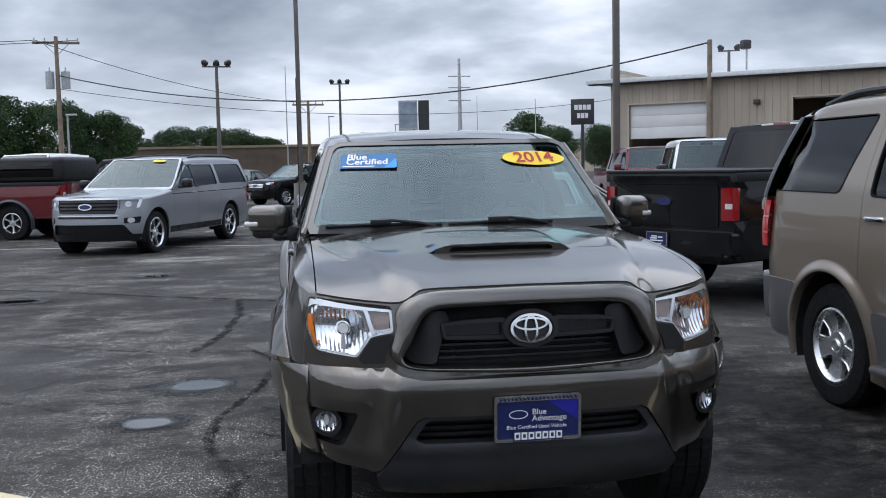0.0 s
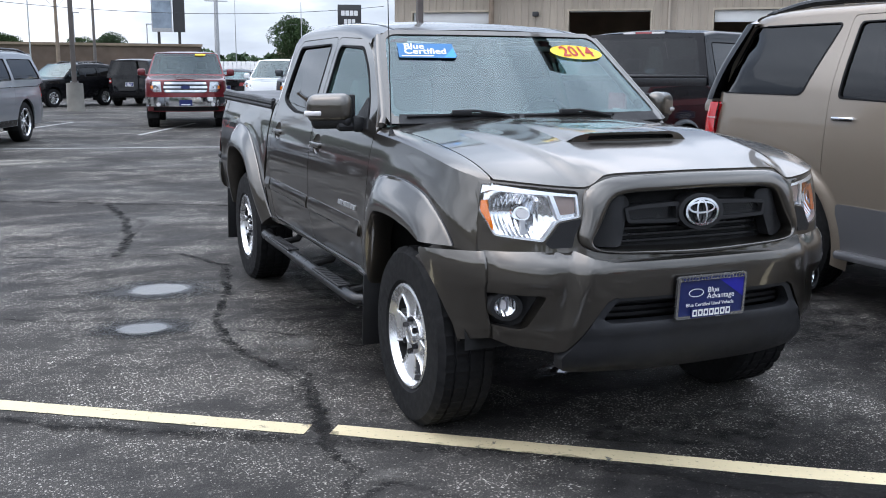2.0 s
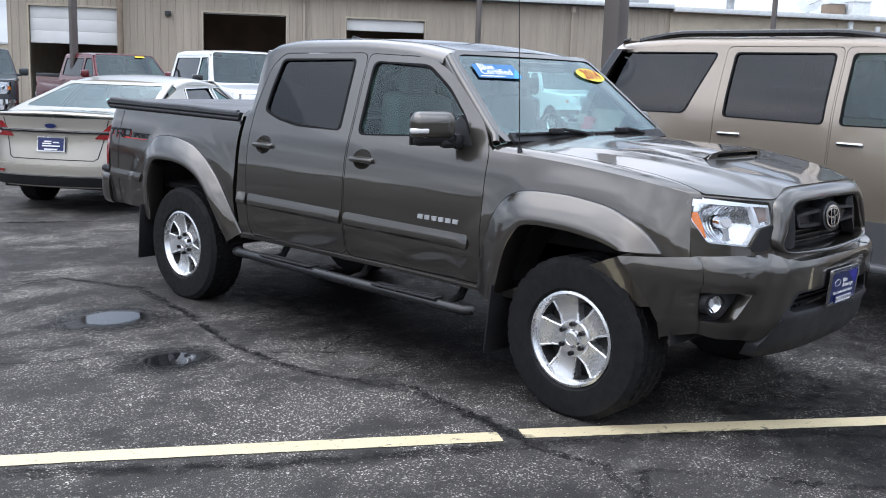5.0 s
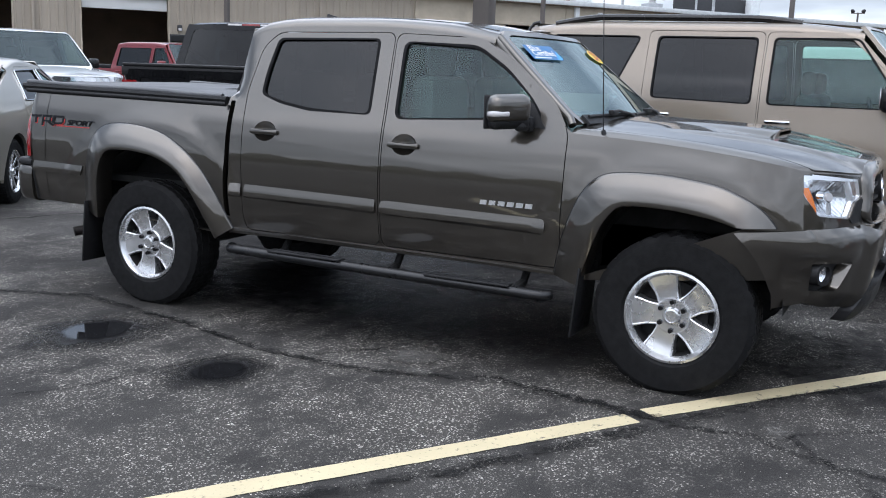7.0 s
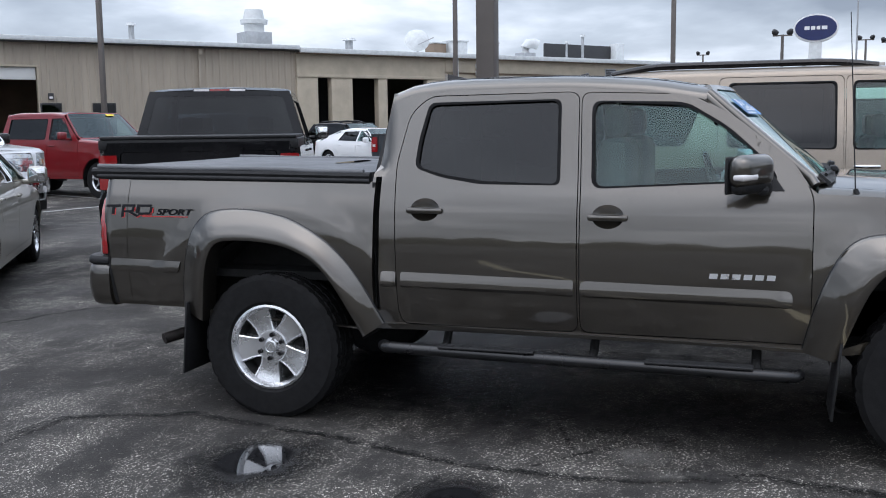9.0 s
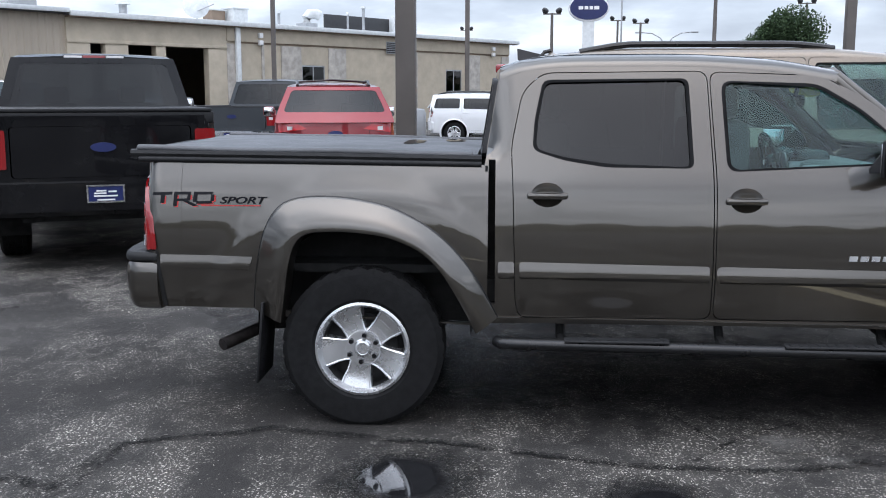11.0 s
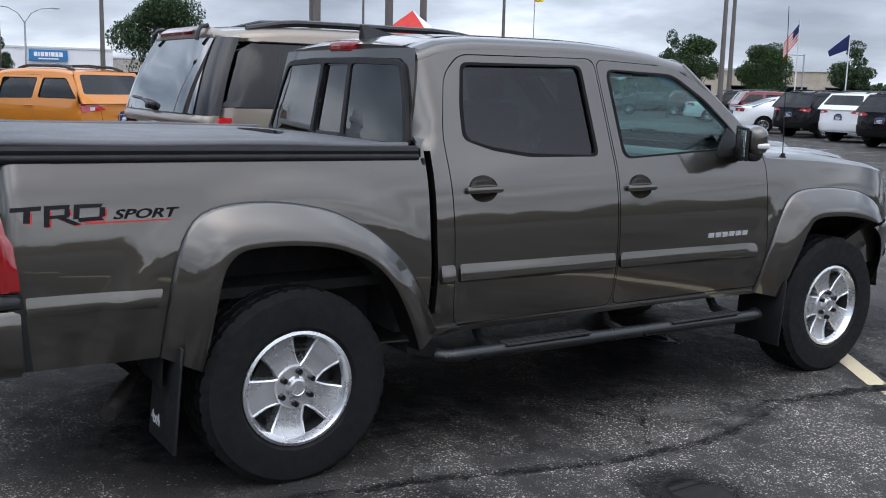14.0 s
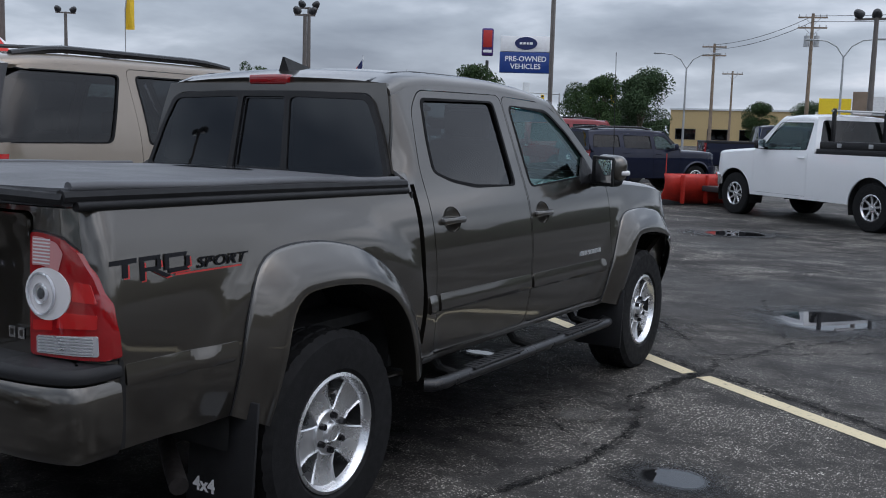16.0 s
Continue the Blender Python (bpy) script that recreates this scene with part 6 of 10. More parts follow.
    for k in range(7):
        x = -0.076 + 0.0253 * k
        skin("plate_bar", [(x - 0.0105, 0.594), (x + 0.0105, 0.594), (x + 0.0105, 0.621), (x - 0.0105, 0.621)], [[(x - 0.005, 0.601), (x + 0.005, 0.601), (x + 0.005, 0.614), (x - 0.005, 0.614)]], fl(-0.0115), (0, 1, 0), white_print, P, 0.2, 0.0)
    for k in range(20):
        x = -0.135 + 0.0142 * k
        skin("plate_bar", [(x - 0.004, 0.737), (x + 0.004, 0.737), (x + 0.004, 0.745), (x - 0.004, 0.745)], [], fl(-0.0125), (0, 1, 0), blue_print, P, 0.2, 0.0)


def hero_rear(sh, car, mat, trim, res):
    def back(d):
        def at(x, z):
            u = min(1.0, abs(x) / sh.width(min(z, 1.19)))
            k = u ** 9
            return tuple(Vector(sh.rear(x, z)) + Vector((math.copysign(k, x), math.sqrt(max(0.0, 1 - k * k)), 0)) * d)
        return at
    half = [(0.612, 0.834), (0.612, 1.183), (0.663, 1.181), (0.717, 1.170), (0.776, 1.135), (0.820, 1.068), (0.848, 0.990), (0.859, 0.912), (0.862, 0.838)]
    w = lambda z: sh.width(min(z, 1.19)) * sh.q
    outline = [(-w(z), z) for z in np.linspace(0.56, 1.252, 7)] + [(w(z), z) for z in np.linspace(1.252, 0.56, 7)]
    gate = round_loop([(-0.605, 0.80), (0.605, 0.80), (0.605, 1.238), (-0.605, 1.238)], 0.03)
    skin("rear_panel", outline, [gate], sh.rear, (0, -1, 0), mat, car, 0.05, 0.05)

    def gmap(x, z):
        return tuple(Vector(sh.rear(x, z)) + Vector((0, 0.004 + (0.012 if z > 1.17 else 0.0) - 0.012 * (0.9 < z < 1.15 and abs(x) < 0.5), 0)))
    tg = skin("tailgate", round_loop([(-0.599, 0.807), (0.599, 0.807), (0.599, 1.231), (-0.599, 1.231)], 0.03), [], gmap, (0, -1, 0), mat, car, 0.05, 0.04)
    for k, x in enumerate((-0.575, -0.535)):
        skin("badge_bar", [(x - 0.014, 0.872), (x + 0.014, 0.872), (x + 0.014, 0.904), (x - 0.014, 0.904)], [[(x - 0.007, 0.879), (x + 0.007, 0.879), (x + 0.007, 0.897), (x - 0.007, 0.897)]], back(0.018), (0, -1, 0), chrome, tg, 0.2, 0.006)
    part("gate_handle", box(-0.11, 0.11, sh.rear(0, 1.12)[1] - 0.01, sh.rear(0, 1.12)[1] + 0.02, 1.09, 1.15, 0.012), black_plastic, tg)
    for sg in (-1, 1):
        f = lambda pts, sg=sg: [(sg * x, z) for x, z in pts]
        rim = [(0.737 + (x - 0.737) * 1.035, 1.008 + (z - 1.008) * 1.03) for x, z in half]
        lamp = skin("tail_lamp", round_loop(f(half), 0.012), [], back(0.016), (0, -1, 0), red_lens, car, 0.018, 0.03, smooth=60)
        skin("lamp_gasket", f([(min(x, 0.8655), z) for x, z in rim]), [], back(0.006), (0, -1, 0), trim_black, lamp, 0.018, 0.01, smooth=60)
        skin("upper_lens", round_loop(f([(0.622, 1.090), (0.622, 1.172), (0.664, 1.170), (0.712, 1.158), (0.735, 1.130), (0.72, 1.075), (0.69, 1.086), (0.66, 1.092)]), 0.008), [], back(0.0185), (0, -1, 0), pink_lens, lamp, 0.02, 0.0, smooth=60)
        for k in range(8):
            z = 1.096 + 0.0095 * k
            skin("lens_rib", f([(0.628, z), (0.628, z + 0.0042), (0.690, z + 0.0042), (0.690, z)]), [], back(0.0205), (0, -1, 0), pale_lens, lamp, 0.03, 0.002)
        skin("reverse_lamp", oval(sg * 0.680, 1.013, 0.083, 0.074, 32), [], back(0.0195), (0, -1, 0), pale_lens, lamp, 0.02, 0.003, smooth=60)
        ring("lamp_ring", sg * 0.664, 1.013, 0.052, 0.060, 0.005, back(0.0225), lamp_chrome, lamp, 0.004)
        ring("lamp_ring", sg * 0.664, 1.013, 0.026, 0.029, 0.006, back(0.0235), lamp_chrome, lamp, 0.004)
        skin("lamp_eye", oval(sg * 0.664, 1.013, 0.015, 0.017, 16), [], back(0.0245), (0, -1, 0), chrome, lamp, 0.1, 0.004)
        skin("lamp_band", round_loop(f([(0.715, 0.920), (0.835, 0.926), (0.834, 0.966), (0.725, 0.966)]), 0.006), [], back(0.0185), (0, -1, 0), bright_red, lamp, 0.02, 0.002, smooth=60)
        skin("lamp_band", round_loop(f([(0.626, 0.905), (0.700, 0.912), (0.700, 0.940), (0.626, 0.935)]), 0.006), [], back(0.0185), (0, -1, 0), bright_red, lamp, 0.02, 0.002, smooth=60)
        skin("lamp_band", round_loop(f([(0.768, 1.000), (0.832, 0.996), (0.815, 1.050), (0.772, 1.055)]), 0.006), [], back(0.0185), (0, -1, 0), bright_red, lamp, 0.02, 0.002, smooth=60)
        skin("turn_lamp", round_loop(f([(0.640, 0.842), (0.838, 0.850), (0.836, 0.908), (0.640, 0.892)]), 0.006), [], back(0.0190), (0, -1, 0), smoke_lens, lamp, 0.02, 0.003, smooth=60)
        for k in range(6):
            z = 0.848 + 0.0085 * k
            skin("lens_rib", f([(0.650, z), (0.650, z + 0.0036), (0.826, z + 0.0036 + 0.008), (0.826, z + 0.008)]), [], back(0.0215), (0, -1, 0), lamp_chrome, lamp, 0.03, 0.002)
        skin("rear_corner", [(4.09, 0.565)] + [(sh.rear_edge(z) - 0.001, z) for z in (0.565, 0.70, 0.84, 0.95, 1.06, 1.15, 1.22, 1.252)] + [(4.09, 1.252)], [], sh.side(sg, 0.0022), (-sg, 0, 0), mat, car, 0.018, 0.0, smooth=60)
    # step bumper: a painted band round the back with a black pad on top
    A, n = 0.878, 4.5
    plan = [(-A, 4.212), (-A, 4.226)] + [(A * -math.copysign(abs(math.cos(t)) ** (2 / n), math.cos(t)), 4.235 + 0.195 * abs(math.sin(t)) ** (2 / n)) for t in np.linspace(0.0, math.pi, 61)] + [(A, 4.226), (A, 4.212)]

    def band(name, prof, m, parent):
        verts, faces, k = [], [], len(prof)
        for i, (x, y) in enumerate(plan):
            a, c = plan[max(0, i - 1)], plan[min(len(plan) - 1, i + 1)]
            t = Vector((c[0] - a[0], c[1] - a[1], 0)).normalized()
            nn = Vector((-t.y, t.x, 0))
            for d, z in prof:
                verts.append(tuple(Vector((x, y, z)) - nn * d))
        for i in range(len(plan) - 1):
            faces += [(i * k + j, i * k + j + 1, (i + 1) * k + j + 1, (i + 1) * k + j) for j in range(k - 1)]
        faces += [tuple(range(k)), tuple(range((len(plan) - 1) * k, len(plan) * k))[::-1]]
        ob = link_mesh(name, verts, faces, m, parent, smooth=40)
        return ob
    bb = band("rear_bumper", [(0.12, 0.545), (0.045, 0.548), (0.022, 0.562), (0.008, 0.595), (0.0, 0.65), (0.0, 0.72), (0.004, 0.758), (0.014, 0.776), (0.05, 0.780), (0.12, 0.780)], mat, car)
    band("bumper_pad", [(0.10, 0.779), (0.012, 0.781), (0.002, 0.788), (0.0, 0.800), (0.003, 0.815), (0.014, 0.826), (0.05, 0.829), (0.13, 0.829)], black_plastic, bb)
    for k in range(12):
        x = -0.40 + 0.073 * k
        part("tread_rib", box(x - 0.012, x + 0.012, 4.33, 4.405, 0.828, 0.834, 0.002), black_plastic, bb)
    for sg in (-1, 1):
        skin("bumper_gap", [(4.176, 0.565), (4.200, 0.565), (4.218, 0.832), (4.204, 0.832)], [], sh.side(sg, 0.005), (-sg, 0, 0), under, bb, 0.03, 0.0)


def hero_back_glass(sh, car):
    """Three dark panes in a black frame behind the cab."""
    def rear(d):
        return lambda u, v: (u * sh.width(1.27 + 0.435 * v) * 0.992, 2.672 - 0.07 * v + 0.02 * (1 - u * u) + d - 0.02 * max(0.0, abs(u) - 0.8), 1.27 + 0.435 * v)
    frame = round_loop([(-0.918, 0.0), (0.918, 0.0), (0.905, 0.5), (0.868, 0.84), (0.4, 0.872), (-0.4, 0.872), (-0.868, 0.84), (-0.905, 0.5)], 0.09)
    panes = [round_loop([(-0.885, 0.05), (-0.225, 0.05), (-0.225, 0.815), (-0.83, 0.79), (-0.872, 0.5)], 0.06), round_loop([(-0.185, 0.06), (0.185, 0.06), (0.185, 0.815), (-0.185, 0.815)], 0.025),
             round_loop([(0.225, 0.05), (0.885, 0.05), (0.872, 0.5), (0.83, 0.79), (0.225, 0.815)], 0.06)]
    fr = skin("back_window_frame", frame, panes, rear(0.012), (0, -1, 0), black_plastic, car, 0.08, 0.03)
    for k, p in enumerate(panes):
        skin("pane", p, [], rear(-0.006 if k == 1 else 0.005), (0, -1, 0), back_pane, fr, 0.2, 0.0)
        if k == 1:
            skin("slider_frame", [(-0.198, 0.045), (0.198, 0.045), (0.198, 0.83), (-0.198, 0.83)], [round_loop([(-0.165, 0.085), (0.165, 0.085), (0.165, 0.795), (-0.165, 0.795)], 0.02)], rear(0.002), (0, -1, 0), trim_black, fr, 0.1, 0.01)


def hero_extras(sh, car, mat, trim):
    top = lambda x, y: (x, y, hood_z(sh, x, y))
    # hood scoop
    ys = np.linspace(-0.335, 0.26, 12)
    prof = [(-0.295, 0.0), (-0.280, 0.22), (-0.262, 0.62), (-0.238, 0.90), (-0.20, 1.0), (-0.1, 1.03), (0.0, 1.04), (0.1, 1.03), (0.20, 1.0), (0.238, 0.90), (0.262, 0.62), (0.280, 0.22), (0.295, 0.0)]
    verts, faces = [], []
    for i, y in enumerate(ys):
        t = i / (len(ys) - 1)
        h = 0.032 * (1 - t) ** 0.85
        for k, (x, q) in enumerate(prof):
            yy = y + (0.018 * (1 - q) if i == 0 else 0) + 0.03 * (1 - t) * (x / 0.3) ** 2
            verts.append((x, yy, top(x, yy)[2] - 0.004 + h * q + 0.004 * (1 - t)))
    m = len(prof)
    for i in range(len(ys) - 1):
        for k in range(m - 1):
            faces.append((i * m + k, i * m + k + 1, (i + 1) * m + k + 1, (i + 1) * m + k))
    scoop = link_mesh("hood_scoop", verts, faces, mat, car, smooth=50)
    fz = lambda x, y: top(x, y)[2]
    mouth = [(-0.215, 0.008), (0.215, 0.008), (0.205, 0.026), (-0.205, 0.026)]
    lip = [(-0.288, -0.004), (0.288, -0.004), (0.262, 0.020), (0.238, 0.031), (0.20, 0.036), (-0.20, 0.036), (-0.238, 0.031), (-0.262, 0.020)]
    fm = lambda d: (lambda x, z: (x, -0.335 + 0.03 * (x / 0.3) ** 2 + d, fz(x, -0.33) + z))
    skin("scoop_lip", lip, [round_loop(mouth, 0.012)], fm(0.0), (0, 1, 0), mat, scoop, 0.04, 0.04)
    skin("scoop_mouth", mouth, [], fm(0.045), (0, 1, 0), under, scoop, 0.2, 0.0)
    for sg in (-1, 1):
        # door moulding in three pieces
        for a, b in ((0.655, 1.60), (1.632, 2.50), (2.525, 2.60)):
            zc = lambda y: 0.733 + 0.014 * (y - 0.65)
            loop = round_loop([(a, zc(a) - 0.038), (b, zc(b) - 0.038), (b, zc(b) + 0.040), (a, zc(a) + 0.040)], 0.012 if a > 0.7 else 0.03)
            skin("door_moulding", loop, [], lambda y, z, sg=sg, zc=zc: (sg * (sh.W(y, z) + 0.0025 + 0.012 * math.sin(1.5708 * min(1.0, max(0.0, (zc(y) + 0.040 - z) / 0.068))) ** 1.2 - 0.010 * max(0, (zc(y) - 0.028 - z) / 0.010)), y, z), (-sg, 0, 0), mat, car, 0.014, 0.025)
        skin("bed_moulding", round_loop([(3.77, 0.748), (4.195, 0.756), (4.195, 0.818), (3.75, 0.812)], 0.008), [], lambda y, z, sg=sg: (sg * (sh.W(y, z) + 0.0035 + 0.008 * math.sin(1.5708 * min(1.0, max(0.0, (0.818 - z) / 0.060))) ** 1.2 - 0.006 * max(0, (0.758 - z) / 0.010)), y, z), (-sg, 0, 0), mat, car, 0.014, 0.025)
        # added black sheets that paint the shade in the gap between cab and bed
        part("gap_shade", box(sg * 0.60, sg * 0.68, 2.585, 2.675, 0.52, 1.26), under, car, smooth=0)
        part("gap_shade", box(sg * 0.66, sg * 0.815, 2.650, 2.662, 0.56, 1.24), under, car, smooth=0)
        part("cab_corner", box(sg * 0.66, sg * 0.80, 2.600, 2.611, 0.56, 1.235), mat, car, smooth=0)
        skin("sill_trim", [(0.55, 0.495), (2.60, 0.52), (2.60, 0.532), (0.55, 0.510)], [], sh.side(sg, 0.012), (-sg, 0, 0), mat, car, 0.1, 0.03)
        # name letters drawn as plain chrome bars
        for k in range(6):
            y = 1.014 - 0.0495 * k if sg < 0 else 0.765 + 0.0495 * k
            d = -1 if sg < 0 else 1
            skin("name_bar", [(y + d * a, z) for a, z in ((0.004, 0.842), (0.040, 0.842), (0.036, 0.819), (0.0, 0.819))], [], sh.side(sg, 0.006), (-sg, 0, 0), lamp_chrome, car, 0.1, 0.006)
        # step bar with two flush treads
        pts = [(sg * 0.86, 0.618, 0.396), (sg * 0.896, 0.64, 0.396), (sg * 0.905, 0.70, 0.397), (sg * 0.905, 1.6, 0.408), (sg * 0.905, 2.51, 0.420), (sg * 0.896, 2.575, 0.420), (sg * 0.86, 2.597, 0.420)]
        stp = link_mesh("side_step", *sweep(pts, 0.032, 14, 0.9), step_black, car, smooth=60)
        for y in (1.05, 2.05):
            zt = 0.396 + 0.0125 * (y - 0.62) + 0.022
            tread = part("step_pad", box(sg * 0.905 - 0.036, sg * 0.905 + 0.034, y - 0.24, y + 0.24, zt, zt + 0.012, 0.005), step_tread, stp)
            for k in range(11):
                yy = y - 0.21 + 0.042 * k
                part("tread_rib", box(sg * 0.905 - 0.028, sg * 0.905 + 0.026, yy - 0.006, yy + 0.006, zt + 0.011, zt + 0.015), step_tread, tread)
        for y in (0.8, 1.55, 2.3):
            link_mesh("step_bracket", *sweep([(sg * 0.88, y, 0.40), (sg * 0.75, y, 0.42), (sg * 0.66, y, 0.54)], 0.022, 8), under, stp)
        # mud flaps
        for y, zt in ((0.45, 0.56), (3.70, 0.60)):
            part("mud_flap", box(sg * 0.63, sg * 0.925, y - 0.006, y + 0.006, 0.21, zt, 0.004, m=pose(0, y, zt, 5, 0, 0) @ pose(0, -y, -zt)), black_plastic, car)
        # mirrors
        b = bmesh.new()
        add_box(b, sg * 0.80, sg * 0.87, 0.755, 0.815, 1.195, 1.275, 0.025)
        add_box(b, sg * 0.84, sg * 0.94, 0.765, 0.825, 1.200, 1.248, 0.022)
        mir = part("mirror", b, black_plastic, car)
        swept = pose(sg * 0.90, 0.79, 0, 0, 0, 36 * sg) @ pose(-sg * 0.90, -0.79, 0)

        def pod(name, z0, z1, y0, y1, x1, mat_, round_by, seg=5, lens=False):
            q = bmesh.new()
            add_box(q, sg * 0.865 if not lens else sg * 1.0, sg * x1, y0, y1, z0, z1, round_by, seg=seg)
            for v in q.verts:
                v.co.y += 0.10 * max(0.0, abs(v.co.x) - 1.03) * (1 if v.co.y < 0.80 else 0)
                v.co.z += 0.03 * (1.0 - abs(v.co.x)) + (0.02 * (0.80 - v.co.y) / 0.1 if v.co.z < 1.25 and v.co.y < 0.80 else 0)
                v.co = swept @ v.co
            return part(name, q, mat_, mir, smooth=60)
        pod("mirror_shell", 1.234, 1.380, 0.742, 0.850, 1.092, mat, 0.049, 7)
        pod("mirror_skirt", 1.208, 1.275, 0.762, 0.846, 1.072, black_plastic, 0.028, 3)
        pod("mirror_frame", 1.210, 1.372, 0.842, 0.858, 1.084, black_plastic, 0.008, 2)
        pod("mirror_lens", 1.272, 1.300, 0.7385, 0.80, 1.0955, pale_lens, 0.010, 2, True)
        q = box(sg * 0.915, sg * 1.075, 0.856, 0.8615, 1.228, 1.355, 0.002)
        for v in q.verts:
            v.co = swept @ v.co
        part("mirror_glass", q, chrome, mir)
        skin("mirror_sail", [(0.70, 1.215), (0.93, 1.215), (0.93, 1.235), (0.82, 1.36), (0.78, 1.33)], [], sh.side(sg, 0.006), (-sg, 0, 0), black_plastic, mir, 0.05, 0.012)
    # antenna
    ant = part("antenna", tube((-0.80, 0.40, 1.185), (-0.80, 0.41, 1.225), 0.018, 0.010), black_plastic, car)
    part("antenna_mast", tube((-0.80, 0.41, 1.22), (-0.80, 0.455, 1.98), 0.003, 0.0018, 6), black_plastic, ant)
    # wipers and cowl
    mp = slope_map(sh, (0.56, 1.265), (1.06, 1.695), 0.10)
    onw = lambda u, v, d=0.0: Vector(mp(u, v)) + Vector((0, -0.64, 0.76)) * d
    skin("cowl_panel", [(-0.90, -0.06), (0.90, -0.06), (0.90, 0.035), (-0.90, 0.035)], [], lambda u, v: tuple(onw(u, v, 0.012)), (0, 0.6, -0.8), black_plastic, car, 0.12, 0.02)
    for u0, u1 in ((-0.20, -0.86), (0.50, -0.12)):
        mid = (u0 + u1) / 2
        blade = link_mesh("wiper", *sweep([onw(u1, 0.004, 0.018), onw(mid, 0.016, 0.020), onw(u0 + 0.04, 0.008, 0.018)], 0.008, 6), black_plastic, car)
        link_mesh("wiper_arm", *sweep([onw(u0, -0.02, 0.022), onw(u0 - 0.10, 0.006, 0.030), onw(mid + 0.06, 0.030, 0.036), onw(mid, 0.024, 0.030)], 0.008, 6), black_plastic, blade)
        part("wiper_clip", box(-0.05, 0.05, -0.014, 0.014, -0.010, 0.016, 0.006, m=Matrix.Translation(onw(mid, 0.018, 0.028))), black_plastic, blade)
    for sg in (-1, 1):
        edge = [Vector(mp(sg * (0.976 - 0.03 * max(0.0, v - 0.75)), v)) + Vector((0, 0.022, -0.008)) for v in np.linspace(0.03, 0.93, 9)]
        edge = [Vector((sg * (sh.W(0.57, 1.235) - 0.022), 0.57, 1.238))] + edge
        rise = [Vector(mp(sg * 0.962, v)) + Vector((0, 0.022, -0.036)) for v in np.linspace(0.25, 0.95, 8)] + [Vector((sg * (sh.W(1.12, 1.65) - 0.045), 1.12, 1.640))]
        link_mesh("pillar_fill", *sweep([tuple(p) for p in rise], 0.036, 12), mat, car, smooth=60)
        link_mesh("pillar_trim", *sweep([tuple(p) for p in edge], 0.022, 10), mat, car, smooth=60)
    # screen stickers
    st = skin("window_sticker", [(-0.850, 0.668), (-0.445, 0.665), (-0.430, 0.685), (-0.44, 0.834), (-0.855, 0.831)], [], lambda u, v: tuple(onw(u, v, 0.004)), (0, 0.6, -0.8), sky_blue, car, 0.2, 0.0, "bright blue dealer sticker")
    skin("sticker_corner", [(-0.53, 0.666), (-0.445, 0.665), (-0.430, 0.685), (-0.440, 0.780)], [], lambda u, v: tuple(onw(u, v, 0.006)), (0, 0.6, -0.8), pale_blue, st, 0.2, 0.0)
    letters_on("Blue", 0.060, white_print, "sticker_word", st, onw, 0.006, -0.735, 0.795, 0.69, 0.66)
    letters_on("Certified", 0.060, white_print, "sticker_word", st, onw, 0.006, -0.655, 0.737, 0.69, 0.66)
    skin("sticker_bar", [(-0.83, 0.680), (-0.60, 0.680), (-0.60, 0.692), (-0.83, 0.692)], [], lambda u, v: tuple(onw(u, v, 0.006)), (0, 0.6, -0.8), white_print, st, 0.2, 0.0)
    yo = skin("year_sticker", [(0.635 + 0.255 * math.cos(t), 0.752 + 0.086 * math.sin(t) - 0.03 * math.cos(t) * 0.3) for t in np.linspace(0, 2 * math.pi, 32, endpoint=False)], [], lambda u, v: tuple(onw(u, v, 0.004)), (0, 0.6, -0.8), yellow_print, car, 0.2, 0.0, "yellow oval year sticker")
    letters_on("2014", 0.112, red_print, "sticker_word", yo, onw, 0.007, 0.637, 0.752, 0.69, 0.66)
    part("mirror_stalk", tube((0.015, 1.04, 1.555), (0.015, 1.03, 1.64), 0.012, seg=8), trim_black, car)
    part("rear_view_mirror", box(-0.10, 0.13, 1.02, 1.045, 1.50, 1.565, 0.015), trim_black, car)
    for x in (-0.28, 0.28):
        part("sun_visor", box(x - 0.2, x + 0.2, 1.10, 1.22, 1.60, 1.625, 0.008), dash_grey, car)
    # shark-fin and brake lamp
    link_mesh("roof_antenna", [(-0.03, 2.33, 1.762), (0.03, 2.33, 1.762), (-0.034, 2.51, 1.735), (0.034, 2.51, 1.735), (-0.004, 2.46, 1.795), (0.004, 2.46, 1.795), (-0.004, 2.515, 1.808), (0.004, 2.515, 1.808)],
              [(0, 2, 6, 4), (1, 5, 7, 3), (0, 4, 5, 1), (2, 3, 7, 6), (4, 6, 7, 5)], black_plastic, car)
    part("brake_lamp", box(-0.112, 0.112, 2.560, 2.628, 1.676, 1.724, 0.014, seg=3), red_lens, car)
    rb = sh.top(sh.roof)
    for x in (-0.52, 0.52):
        link_mesh("roof_seam", *sweep([(x * (1.0 + 0.04 * t), 1.10 + 1.50 * t, rb(x, 1.10 + 1.50 * t)[2] + 0.0) for t in np.linspace(0, 1, 10)], 0.010, 6, 0.35), trim_black, car)
    # bed cover: framed slab that sags a little between the rails
    def cov(x, y):
        t = (y - 2.66) / 1.66
        z = 1.285 + 0.026 * t + 0.022 * (1 - (abs(x) / 0.80) ** 4) * (1 - abs(2 * t - 1) ** 6)
        return (x, y, z + 0.004 * math.sin(7 * y) * math.cos(3 * x))
    cover = skin("bed_cover", round_loop([(-0.80, 2.70), (0.80, 2.70), (0.795, 4.33), (-0.795, 4.33)], 0.05), [], cov, (0, 0, -1), vinyl, car, 0.07, 0.05, "black vinyl tonneau cover", smooth=50)
